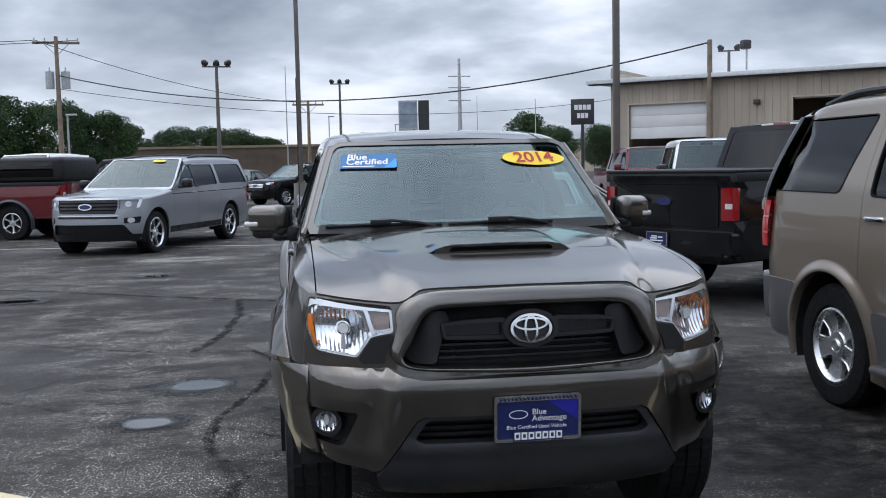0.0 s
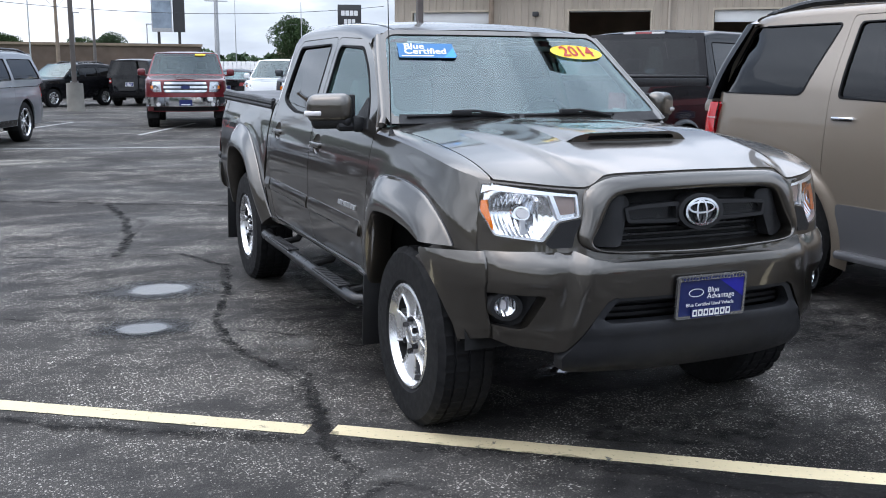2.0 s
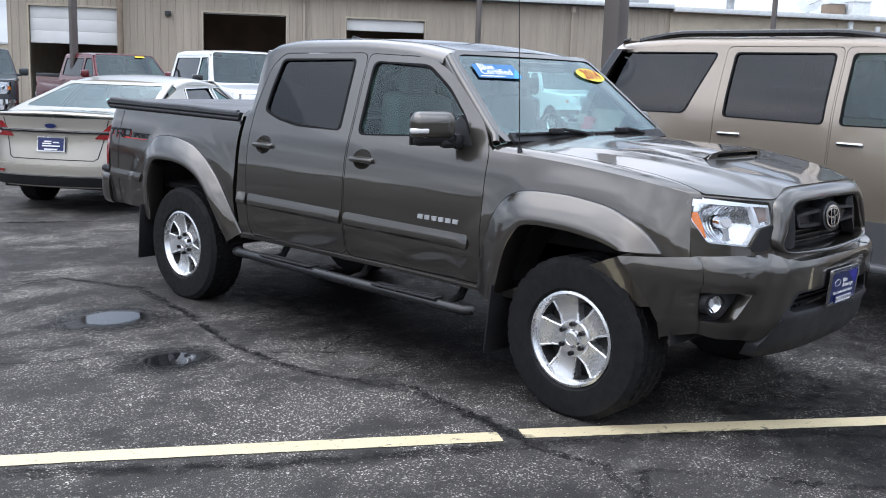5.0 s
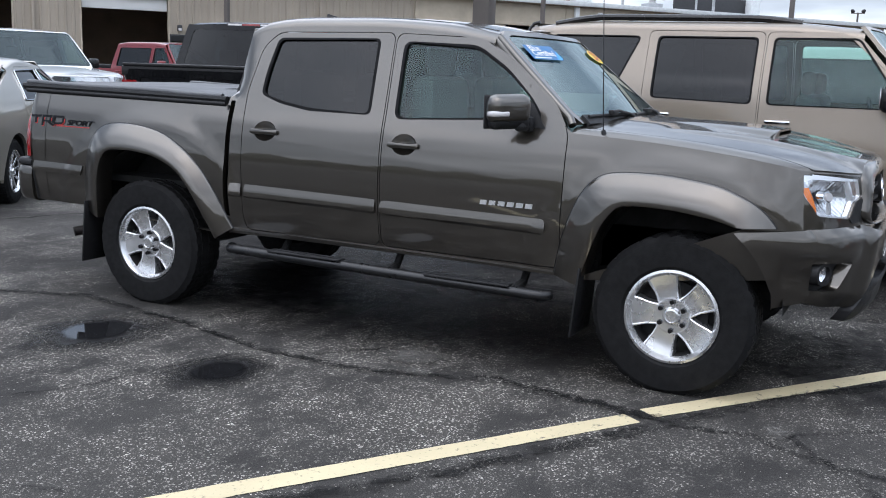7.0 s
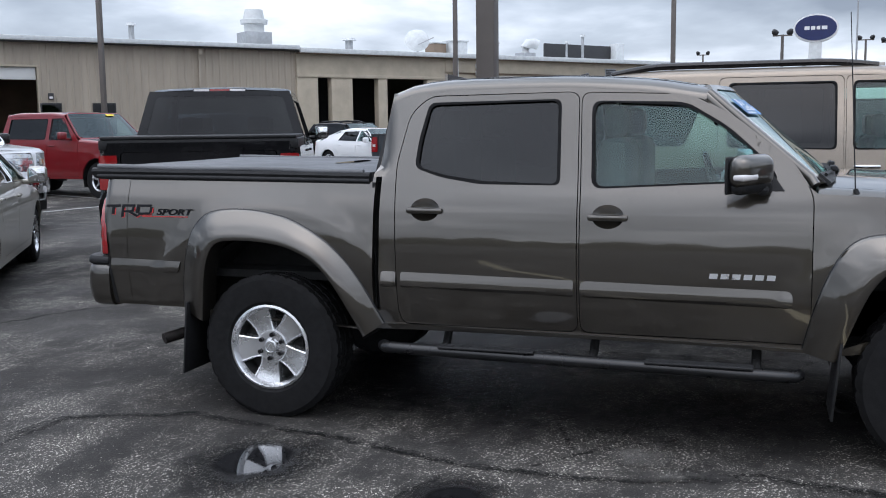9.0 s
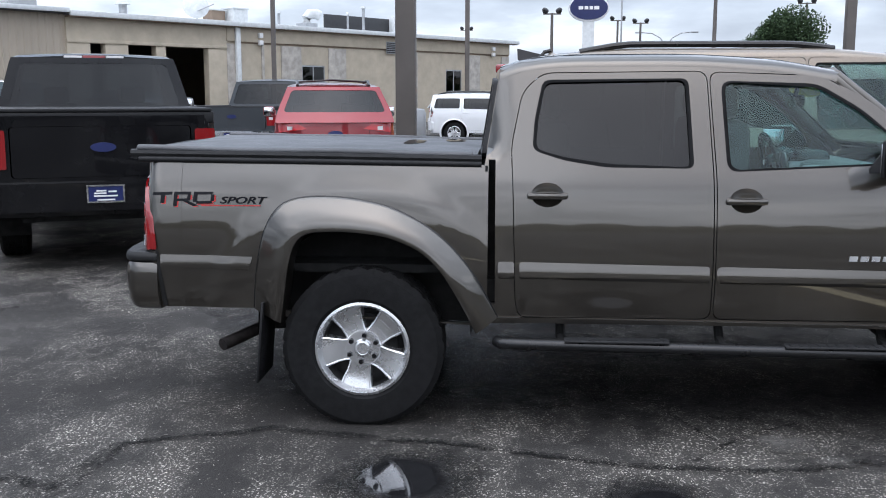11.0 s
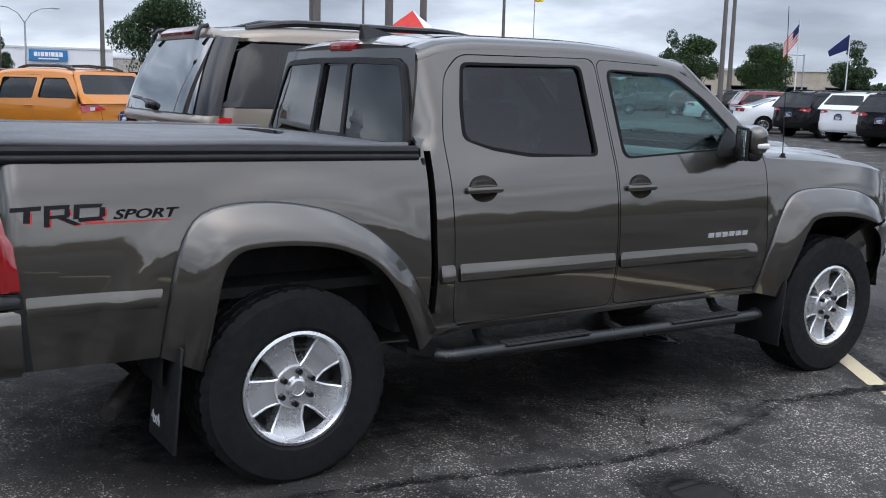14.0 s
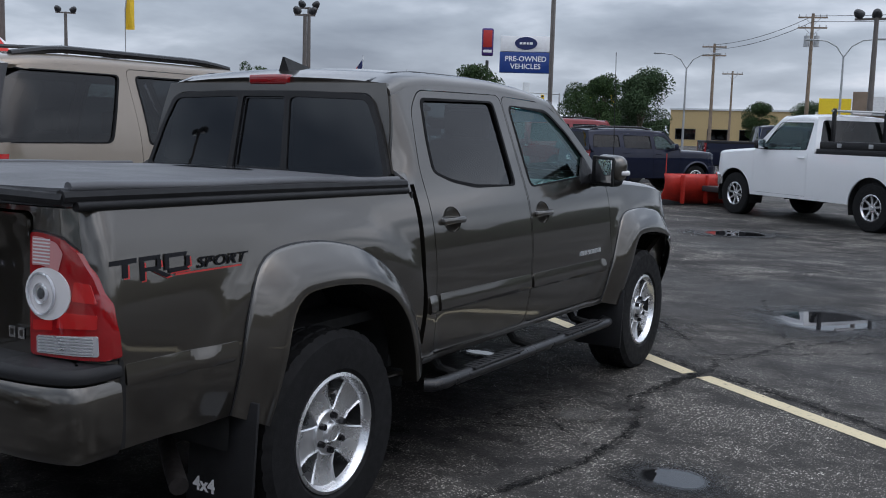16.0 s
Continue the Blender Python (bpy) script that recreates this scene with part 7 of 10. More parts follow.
    for sg in (-1, 1):
        link_mesh("cover_rail", *sweep([(sg * 0.792, 2.68, 1.270), (sg * 0.792, 3.5, 1.282), (sg * 0.792, 4.34, 1.291)], 0.020, 8), black_plastic, cover)
        link_mesh("cover_rail", *sweep([(sg * 0.803, 2.68, 1.245), (sg * 0.803, 3.5, 1.256), (sg * 0.803, 4.30, 1.264)], 0.015, 8), black_plastic, cover, smooth=60)
    link_mesh("cover_rail", *sweep([(-0.80, 4.325, 1.284), (0, 4.335, 1.290), (0.80, 4.325, 1.284)], 0.022, 8), black_plastic, cover)
    for sg in (-1, 1):
        link_mesh("cover_bead", *sweep([cov(sg * 0.785, y)[:2] + (cov(sg * 0.785, y)[2] + 0.002,) for y in np.linspace(2.72, 4.31, 14)], 0.016, 8), vinyl, cover, smooth=60)
    for x, y in ((-0.1, 3.05), (0.25, 2.85)):
        pud = [(x + (0.20 + 0.05 * math.sin(3 * t)) * math.cos(t), y + (0.07 + 0.02 * math.cos(2 * t)) * math.sin(t)) for t in np.linspace(0, 2 * math.pi, 24, endpoint=False)]
        skin("rain_film", pud, [], lambda px, py: (px, py, cov(px, py)[2] + 0.003), (0, 0, -1), film_water, cover, 0.1, 0.0)
    b = box(-0.74, 0.74, 2.75, 4.25, 0.72, 0.76)
    add_box(b, -0.74, 0.74, 2.72, 2.76, 0.72, 1.25)
    part("bed_floor", b, under, car, smooth=0)
    # exhaust, hitch, axle
    link_mesh("exhaust_pipe", *sweep([(-0.35, 3.2, 0.40), (-0.55, 3.75, 0.42), (-0.70, 3.86, 0.385), (-0.80, 3.93, 0.365)], 0.031, 14), rusty, car)
    part("rear_axle", tube((-0.7, 3.236, 0.38), (0.7, 3.236, 0.38), 0.05), under, car)
    # decal
    def bars(name, loops, mat_, lift=0.004):
        for l in loops:
            skin(name, l, [], sh.side(-1, lift), (1, 0, 0), mat_, car, 0.03, 0.0)
    tee = [[(4.228, 1.096), (4.134, 1.099), (4.131, 1.113), (4.226, 1.110)], [(4.190, 1.060), (4.170, 1.060), (4.166, 1.098), (4.186, 1.098)]]
    arr = [[(4.128, 1.045), (4.110, 1.046), (4.106, 1.100), (4.124, 1.100)], [(4.124, 1.100), (4.046, 1.101), (4.042, 1.114), (4.122, 1.113)], [(4.062, 1.078), (4.044, 1.082), (4.044, 1.101), (4.058, 1.101)],
           [(4.112, 1.070), (4.048, 1.073), (4.044, 1.083), (4.110, 1.081)], [(4.084, 1.071), (4.032, 1.046), (4.010, 1.050), (4.060, 1.073)]]
    dee = [[(4.034, 1.066), (4.016, 1.067), (4.012, 1.101), (4.030, 1.101)], [(4.030, 1.101), (3.944, 1.102), (3.935, 1.114), (4.027, 1.114)], [(3.950, 1.068), (3.931, 1.073), (3.930, 1.101), (3.946, 1.102)], [(4.018, 1.057), (3.936, 1.060), (3.948, 1.072), (4.017, 1.070)]]
    bars("decal_bar", tee + arr + dee, black_print)
    under_print = lambda loops: [[(y - 0.006, z - 0.004) for y, z in l] for l in loops]
    bars("decal_shadow", under_print(tee[1:] + arr[:1] + arr[2:3] + arr[4:] + dee[2:]) + [[(3.994, 1.047), (3.712, 1.048), (3.710, 1.053), (3.992, 1.053)]], red_print, 0.003)
    letters("SPORT", 0.046, black_print, "decal_word", car, Matrix.Translation((-(sh.W(3.80, 1.073) + 0.0042), 3.80, 1.074)) @ pose(0, 0, 0, 90, 0, -90) @ Matrix.Diagonal((1.55, 1.0, 1.0, 1.0)), 0.0005, 0.0008, shear=0.3)
    letters("4x4", 0.066, white_print, "flap_word", car, Matrix.Translation((-0.715, 3.7375, 0.292)) @ pose(0, 0, 0, 90, 0, 180), 0.0005, 0.002)


# rusty brown taken down to near-black for the shade under the bed
rusty = plain("shaded_rusty_steel", (0.014, 0.011, 0.010), 0.7, 0.2, vary=0.4, scale=20)
smoke_lens = led_free_lens("grey_clear_lens", (0.36, 0.35, 0.36))
back_pane = glass("back_privacy_glass", (0.10, 0.108, 0.115), 1.75)
park_clear = led_free_lens("smoky_clear_lens", (0.26, 0.19, 0.16))
lamp_chrome = plain("satin_lamp_chrome", (0.86, 0.87, 0.89), 0.30, 0.85, vary=0.04)
bright_red = led_free_lens("bright_red_lens", (0.42, 0.012, 0.012))
pink_lens = led_free_lens("pink_clear_lens", (0.48, 0.22, 0.22))
royal_print = plain("royal_print", (0.02, 0.02, 0.30), 0.35, vary=0.1)
pale_blue = plain("pale_blue_print", (0.05, 0.33, 0.75), 0.4, vary=0.05)
dam_plastic = plain("grey_black_plastic", (0.014, 0.0145, 0.017), 0.6, vary=0.2, grain=0.2, grain_scale=300)
step_tread = plain("ribbed_black_rubber", (0.014, 0.014, 0.015), 0.7, vary=0.2)
step_black = plain("black_powder_coat", (0.010, 0.010, 0.011), 0.3, vary=0.2)
ARCH_F = arch_pair([(0.47, 0.47), (0.43, 0.575), (0.39, 0.69), (0.35, 0.79), (0.28, 0.885), (0.165, 0.893), (0.0, 0.887), (-0.175, 0.862), (-0.265, 0.835)],
                   [(0.61, 0.50), (0.57, 0.68), (0.53, 0.805), (0.48, 0.92), (0.433, 0.987), (0.37, 1.027), (0.235, 1.04), (0.05, 1.038), (-0.175, 1.01), (-0.32, 0.95), (-0.40, 0.89), (-0.435, 0.838)])
ARCH_R = arch_pair([(3.62, 0.50), (3.595, 0.63), (3.57, 0.785), (3.545, 0.885), (3.50, 0.94), (3.30, 0.945), (3.115, 0.925), (2.955, 0.86), (2.855, 0.76), (2.765, 0.60), (2.70, 0.46)],
                   [(3.755, 0.56), (3.74, 0.70), (3.71, 0.885), (3.67, 1.0), (3.61, 1.075), (3.475, 1.10), (3.30, 1.095), (3.10, 1.057), (2.92, 0.963), (2.80, 0.857), (2.70, 0.725), (2.60, 0.53)])
HERO = dict(own_hood=hero_hood, frame_low=0.09, arch_loops=[lambda d, n=26: ARCH_F(d, n), lambda d, n=26: ARCH_R(d, n)],
    nose=[(0.3, -0.74), (0.45, -0.79), (0.60, -0.80), (0.78, -0.81), (0.86, -0.80), (1.0, -0.785), (1.13, -0.755)],
    tail=[(0.3, 4.28), (0.8, 4.30), (1.3, 4.29), (1.8, 4.2)],
    hood=[(-0.755, 1.125), (-0.55, 1.172), (-0.2, 1.228), (0.2, 1.264), (0.56, 1.282)], roof=[(1.05, 1.705), (1.35, 1.752), (1.8, 1.775), (2.25, 1.772), (2.48, 1.752), (2.60, 1.712)],
    deck=[(2.62, 1.322), (4.3, 1.343)],
    width=[(0.3, 0.78), (0.5, 0.822), (0.62, 0.848), (0.78, 0.867), (0.90, 0.867), (1.06, 0.853), (1.16, 0.832), (1.23, 0.809), (1.30, 0.785), (1.64, 0.668), (1.70, 0.645), (1.78, 0.60), (1.9, 0.56)],
    shoulder=1.19, sill=(0.60, 0.56), rocker=0.50, cowl=(0.56, 1.275), screen_top=(1.06, 1.695), back_top=(2.60, 1.705), back_base=(2.665, 1.27),
    arches=[(0.0, 0.46, 0.435), (3.236, 0.46, 0.455)], track=0.762, wheel=(0.385, 0.262, 0.222, 5, "five"),
    doors=[[(0.575, 0.53), (1.605, 0.53), (1.610, 1.20), (1.632, 1.672), (1.12, 1.655), (0.92, 1.545), (0.66, 1.335), (0.575, 1.20)],
           [(1.613, 0.53), (2.50, 0.53), (2.52, 0.60), (2.535, 1.10), (2.545, 1.33), (2.495, 1.58), (2.40, 1.668), (1.640, 1.675), (1.618, 1.20)]],
    windows=[([(0.725, 1.262), (1.548, 1.222), (1.568, 1.625), (1.14, 1.605), (0.95, 1.49), (0.80, 1.36)], 0.05, True),
             ([(1.718, 1.235), (2.10, 1.245), (2.30, 1.275), (2.435, 1.315), (2.425, 1.45), (2.39, 1.625), (1.736, 1.635)], 0.035, False)],
    handles=[(1.475, 1.085), (2.375, 1.105)], cups=True, mirror=(0.80, 1.26), own_mirrors=True, seat_rows=(1.35, 2.2), pickup=True, df=0.62, nf=3.0, dr=0.13, nr=5.0,
    cab_in=(1.30, 2.645, 0.09), bed_from=2.9, blisters=((3.236, 0.46, 0.655, 0.735, 0.013), (0.02, 0.40, 0.66, 0.74, 0.011)), gaps=[[(2.613, 0.60), (2.649, 0.60), (2.647, 1.268), (2.615, 1.268)]], crown=0.03, round=0.05, flare=(0.135, 0.065), front_span=(-0.12, 2.36), flare_span=(-0.10, math.pi + 0.12), back_low=0.06, nuts=True,
    screen_bulge=0.10, back_bulge=0.02, extras=[hero_extras], panes=hero_back_glass, front_face=hero_front, rear_face=hero_rear)
vehicle(HERO, "pickup_truck", "bronze-brown crew-cab pickup with hood scoop and black bed cover", "pickup truck", bronze, pose(0, 0, 0), alloy, res=0.045)

# ---- ground ----
b = bmesh.new()
bmesh.ops.create_grid(b, x_segments=2, y_segments=2, size=900)
ground = tagged(part("ground", b, asphalt, smooth=0), "worn dark asphalt car lot, damp and cracked", "ground", kind="structure")


def flat(name, loop, z, mat, parent=None):
    bm = bmesh.new()
    f = bm.faces.new([bm.verts.new((x, y, z)) for x, y in loop])
    f.normal_update()
    if f.normal.z < 0:
        f.normal_flip()
    bmesh.ops.triangulate(bm, faces=bm.faces)
    return part(name, bm, mat, parent, smooth=0)


def ribbon(name, pts, width, z, mat, parent=None, rough=0.35, step=0.05, seed=1):
    """A strip of uneven width along a line on the ground."""
    rnd = random.Random(seed)
    path = []
    for (x0, y0), (x1, y1) in zip(pts, pts[1:]):
        n = max(1, int(math.hypot(x1 - x0, y1 - y0) / step))
        path += [(x0 + (x1 - x0) * k / n, y0 + (y1 - y0) * k / n) for k in range(n)]
    path.append(pts[-1])
    verts, faces = [], []
    for i, (x, y) in enumerate(path):
        a, c = path[max(i - 1, 0)], path[min(i + 1, len(path) - 1)]
        dx, dy = c[0] - a[0], c[1] - a[1]
        l = math.hypot(dx, dy) or 1
        nx, ny = -dy / l, dx / l
        jig = rough * width * (rnd.random() - 0.5) * 2 if rough > 0.1 else 0.0
        for s in (-1, 1):
            w = width / 2 * (1 + rough * (rnd.random() - 0.5))
            verts.append((x + nx * (s * w + jig), y + ny * (s * w + jig), z))
    for i in range(len(path) - 1):
        faces.append((2 * i, 2 * i + 1, 2 * i + 3, 2 * i + 2))
    me_ob = link_mesh(name, verts, [f[::-1] for f in faces], mat, parent, smooth=0)
    return me_ob


def blob(cx, cy, a, c, turn, seed, n=40, wob=0.18):
    rnd = random.Random(seed)
    ph = [rnd.random() * 6.28 for _ in range(5)]
    out = []
    for t in np.linspace(0, 2 * math.pi, n, endpoint=False):
        k = 1 + wob * sum(math.sin((i + 2) * t + p) / (i + 1.5) for i, p in enumerate(ph))
        x, y = a * k * math.cos(t), c * k * math.sin(t)
        out.append((cx + x * math.cos(turn) - y * math.sin(turn), cy + x * math.sin(turn) + y * math.cos(turn)))
    return out


# parking line in two painted strokes, and fainter lines further off
ln = thing("parking_line", "faded yellow parking line painted across the asphalt", "parking line", kind="structure")
ribbon("paint_stroke", [(-7.0, 3.84), (-2.80, 1.06), (-1.315, 0.035)], 0.115, 0.004, yellow_line, ln, 0.07, 0.04, 3)
ribbon("paint_stroke", [(-1.215, -0.005), (0.25, -1.085), (3.5, -3.32), (9.0, -7.1), (18.0, -13.3), (28.0, -20.2)], 0.115, 0.004, yellow_line, ln, 0.07, 0.06, 4)
fl = thing("lot_lines", "worn white bay lines on the asphalt", "parking lines", kind="structure")
for k in range(7):
    x0, y0 = -1.0 + 3.1 * k, 25.4 - 1.4 * k
    ribbon("paint_stroke", [(x0, y0), (x0 - 2.0, y0 - 4.6)], 0.10, 0.004, white_line, fl, 0.08, 0.3, 10 + k)
ribbon("paint_stroke", [(-9, 17.5), (2, 15.2), (14, 12.6)], 0.10, 0.004, white_line, fl, 0.08, 0.3, 30)
ribbon("paint_stroke", [(-12, 25.9), (-1, 25.6)], 0.10, 0.004, white_line, fl, 0.08, 0.3, 31)

# cracks, tar and puddles
CR = [([(-6.5, 12.2), (-4.74, 9.58), (-3.92, 9.14), (-2.74, 8.37), (-1.45, 7.64), (-0.6, 7.3), (0.06, 6.84), (1.6, 6.2)], 0.055, tar),
      ([(-1.51, 7.57), (-1.44, 6.34), (-1.53, 5.15), (-1.72, 4.34)], 0.075, tar), ([(-1.43, 6.6), (-1.30, 6.2), (-1.40, 5.7), (-1.5, 5.3)], 0.045, tar),
      ([(-6.0, 7.2), (-3.58, 5.39), (-2.69, 4.72), (-1.72, 4.30), (-1.20, 4.28), (-0.94, 3.65), (-1.14, 2.72), (-1.35, 2.03), (-1.34, 1.3), (-1.12, 0.85)], 0.042, tar),
      ([(-1.12, 0.85), (-1.21, 0.22), (-1.265, 0.01), (-1.29, -0.32), (-1.25, -0.46), (-1.42, -0.74), (-1.6, -1.6)], 0.05, tar),
      ([(-5.4, 2.95), (-4.1, 1.78), (-2.94, 1.0), (-2.43, 0.61), (-2.23, 0.43), (-1.66, 0.13), (-1.03, -0.25), (-0.52, -0.61), (0.07, -1.12), (2.2, -2.6)], 0.038, tar),
      ([(-1.26, 1.75), (-0.98, 1.5), (-0.7, 1.15)], 0.03, tar), ([(-1.0, 1.6), (-0.6, 1.75)], 0.028, tar),
      ([(0.31, -4.07), (-0.25, -4.68), (-1.55, -6.32), (-3.0, -8.2)], 0.05, tar), ([(-0.49, -1.57), (-1.18, -0.60)], 0.045, tar), ([(-1.18, -0.60), (-1.64, -0.96), (-2.18, -1.43), (-3.6, -2.6)], 0.045, tar),
      ([(-0.9, -3.2), (-1.6, -1.15), (-2.07, -2.28), (-2.6, -3.4)], 0.04, tar), ([(2.5, -6.0), (-4.0, -9.5)], 0.06, tar), ([(4.0, -9.0), (-6.0, -14.0)], 0.06, tar),
      ([(-4.5, 16.9), (-1.0, 16.4), (4.0, 15.2)], 0.07, tar), ([(-7, 12.6), (-3, 11.6), (2.5, 11.2)], 0.05, tar), ([(-3.9, 4.9), (-3.4, 3.2), (-2.4, 2.4), (-1.4, 2.05)], 0.03, tar),
      ([(-2.6, 3.4), (-3.3, 2.3), (-3.1, 1.5)], 0.025, tar), ([(-4.4, 3.4), (-3.6, 2.6), (-3.2, 2.3)], 0.022, tar)]
cracks = thing("asphalt_cracks", "dark jagged cracks with old tar in the asphalt", "cracks", kind="structure")
for i, (pts, w, m) in enumerate(CR):
    zig = []
    rnd = random.Random(50 + i)
    for (x0, y0), (x1, y1) in zip(pts, pts[1:]):
        n = max(2, int(math.hypot(x1 - x0, y1 - y0) / 0.16))
        for k in range(n):
            j = 0.018 if k else 0.0
            zig.append((x0 + (x1 - x0) * k / n + rnd.uniform(-j, j), y0 + (y1 - y0) * k / n + rnd.uniform(-j, j)))
    zig.append(pts[-1])
    ribbon("crack", zig, w * 0.8, 0.004 + 0.0003 * i, m, cracks, 0.55, 0.035, 90 + i)
SEAL = [([(-1.95, 4.45), (-1.20, 4.28), (-0.98, 3.65), (-1.14, 2.72), (-1.34, 2.03), (-1.36, 1.4), (-1.22, 0.95), (-1.16, 0.55), (-1.22, 0.22), (-1.27, 0.0), (-1.30, -0.32)], 0.06),
        ([(-1.20, 0.6), (-1.22, 0.25), (-1.265, 0.02), (-1.28, -0.15)], 0.085), ([(-4.1, 1.74), (-2.94, 0.96), (-2.43, 0.57), (-1.66, 0.09), (-1.03, -0.29), (-0.52, -0.65), (0.07, -1.16), (1.3, -2.0)], 0.085),
        ([(-6.5, 12.2), (-4.74, 9.58), (-3.92, 9.14), (-2.74, 8.37), (-1.45, 7.64), (0.06, 6.84)], 0.07), ([(-1.51, 7.57), (-1.44, 6.34), (-1.53, 5.15), (-1.72, 4.34)], 0.08)]
for i, (pts, w) in enumerate(SEAL):
    ribbon("sealed_band", pts, w, 0.0098 + 0.0001 * i, seal_tar, cracks, 0.3, 0.03, 130 + i)
spall = thing("broken_asphalt", "crumbled pale patch in the asphalt with loose edges", "asphalt patch", kind="structure")
for i, (x, y, a, c, t) in enumerate(((-1.0, 1.30, 0.26, 0.10, 0.6), (-1.15, -0.55, 0.16, 0.05, -0.5), (-1.25, 1.15, 0.14, 0.06, 1.2))):
    flat("patch", blob(x, y, a * 1.6, c * 2.0, t, 200 + i, 40, 0.1), 0.0105 + 0.0004 * i, crumble, spall)
for i, (x, y, a, c, t) in enumerate(((-1.54, 2.97, 0.235, 0.15, -0.5), (-1.76, 1.96, 0.175, 0.105, -0.5), (-4.2, 8.25, 0.35, 0.13, -0.4), (0.98, -9.26, 0.6, 0.22, 0.7), (-1.60, -2.40, 0.55, 0.30, 0.9), (0.10, 0.35, 0.12, 0.045, 0.3),                                      (1.72, -1.36, 0.26, 0.10, 0.8), (-2.88, 10.63, 0.20, 0.13, 0.0))):
    pud = flat("puddle", blob(x, y, a * 1.7, c * 1.7, t, 300 + i, 48, 0.10), 0.012, water)
    tagged(pud, "shallow rain puddle mirroring the grey sky", "puddle", "puddles on the lot")
    damp = flat("damp_shade_patch", blob(x, y, a * 2.4, c * 2.6, t, 330 + i, 48, 0.1), 0.0112 + 0.00004 * i, damp_mat)
    tagged(damp, "dark damp patch of asphalt round a puddle", "damp patch", "damp patches on the lot", kind="structure")
# broad blobs under and beside the cars: contact shade painted in, with some damp
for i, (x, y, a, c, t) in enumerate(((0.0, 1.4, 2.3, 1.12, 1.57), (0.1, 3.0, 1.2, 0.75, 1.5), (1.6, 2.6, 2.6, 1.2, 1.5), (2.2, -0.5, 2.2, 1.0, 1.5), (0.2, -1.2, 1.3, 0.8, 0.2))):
    damp = flat("damp_shade_patch", blob(x, y, a, c, t, 360 + i, 48, 0.12), 0.0018 + 0.0002 * i, wet_shade_mat)
    tagged(damp, "broad stretch of asphalt darkened for rain damp and shade under the cars", "damp patch", "damp patches on the lot", kind="structure")
slab = thing("concrete_patch", "old pale concrete slab set in the asphalt", "concrete patch", kind="structure")
flat("slab", [(-3.75, 12.75), (-3.2, 12.68), (-2.4, 12.72), (-1.75, 12.62), (-1.62, 13.2), (-1.70, 13.78), (-2.5, 13.86), (-3.1, 13.8), (-3.82, 13.9), (-3.9, 13.3)], 0.006, worn_slab, slab)
flat("slab_hole", blob(-2.6, 13.3, 0.42, 0.16, 0.1, 402, 20, 0.10), 0.009, dirt, slab)


def at_heading(x, y, phi):
    return pose(x, y, 0, 0, 0, 180 - phi)


# ---- other vehicles ----
BIG_FACE = lambda bm_=None, gm=None, bars=3: face_front(
    round_loop([(-0.50, 0.88), (0.50, 0.88), (0.54, 1.0), (0.50, 1.17), (-0.50, 1.17), (-0.54, 1.0)], 0.04),
    [(0.57, 0.90), (0.80, 0.90), (0.86, 1.0), (0.86, 1.16), (0.60, 1.17)], (0.55, 0.78, 0.09), round_loop([(-0.80, 0.44), (0.80, 0.44), (0.78, 0.54), (-0.78, 0.54)], 0.02),
    bars=bars, grille_mat=gm, bar_mat=bm_, bumper_mat=bm_, fog=(0.66, 0.60), plate=0.64)
BIG_REAR = lambda bm_=None: face_rear([(0.80, 0.92), (0.985, 0.92), (0.985, 1.26), (0.80, 1.26)], (0.55, 0.80, 0.10), bm_ or black_plastic, plate=0.70, gate=[(-0.77, 0.84), (0.77, 0.84), (0.77, 1.29), (-0.77, 1.29)])


def flat_cover(rail, y0, y1):
    def make(sh, car, mat, trim):
        wi = sh.width(rail - 0.1)
        part("bed_cover", box(-wi + 0.03, wi - 0.03, y0, y1, rail + 0.012, rail + 0.045, 0.012), black_plastic, car)
    return make


def wide_brake_lamp(sh, car, mat, trim):
    """A red lamp between two white ones over the back glass, and the slider frame in it."""
    y, z = sh.s["back_top"]
    bar = part("lamp_bar", box(-0.31, 0.31, y - 0.03, y + 0.035, z - 0.055, z + 0.012, 0.012), trim_black, car)
    part("brake_lamp", box(-0.115, 0.115, y + 0.02, y + 0.042, z - 0.048, z + 0.005, 0.006), red_lens, bar)
    for sg in (-1, 1):
        part("cargo_lamp", box(sg * 0.12, sg * 0.30, y + 0.02, y + 0.042, z - 0.045, z + 0.003, 0.006), pale_lens, bar)


def screen_tag(x=0.45):
    def make(sh, car, mat, trim):
        mp = slope_map(sh, (sh.s["cowl"][0], sh.s["cowl"][1]), sh.s["screen_top"], 0.09)
        skin("window_sticker", [(x - 0.16, 0.86), (x + 0.16, 0.86), (x + 0.16, 0.93), (x - 0.16, 0.93)], [], lambda u, v: tuple(Vector(mp(u, v)) + Vector((0, -0.012, 0.01))), (0, 1, -0.3), yellow_print, car, 0.3, 0.0)
    return make


def bed_cap(y0, y1):
    def make(sh, car, mat, trim):
        b = box(-0.86, 0.86, y0, y1, 1.32, 1.90, 0.10, seg=3)
        cap = part("bed_cap", b, black_plastic, car)
        for sg in (-1, 1):
            part("cap_window", box(sg * 0.855, sg * 0.866, y0 + 0.2, y1 - 0.25, 1.45, 1.80, 0.004), dark_glass, cap)
    return make


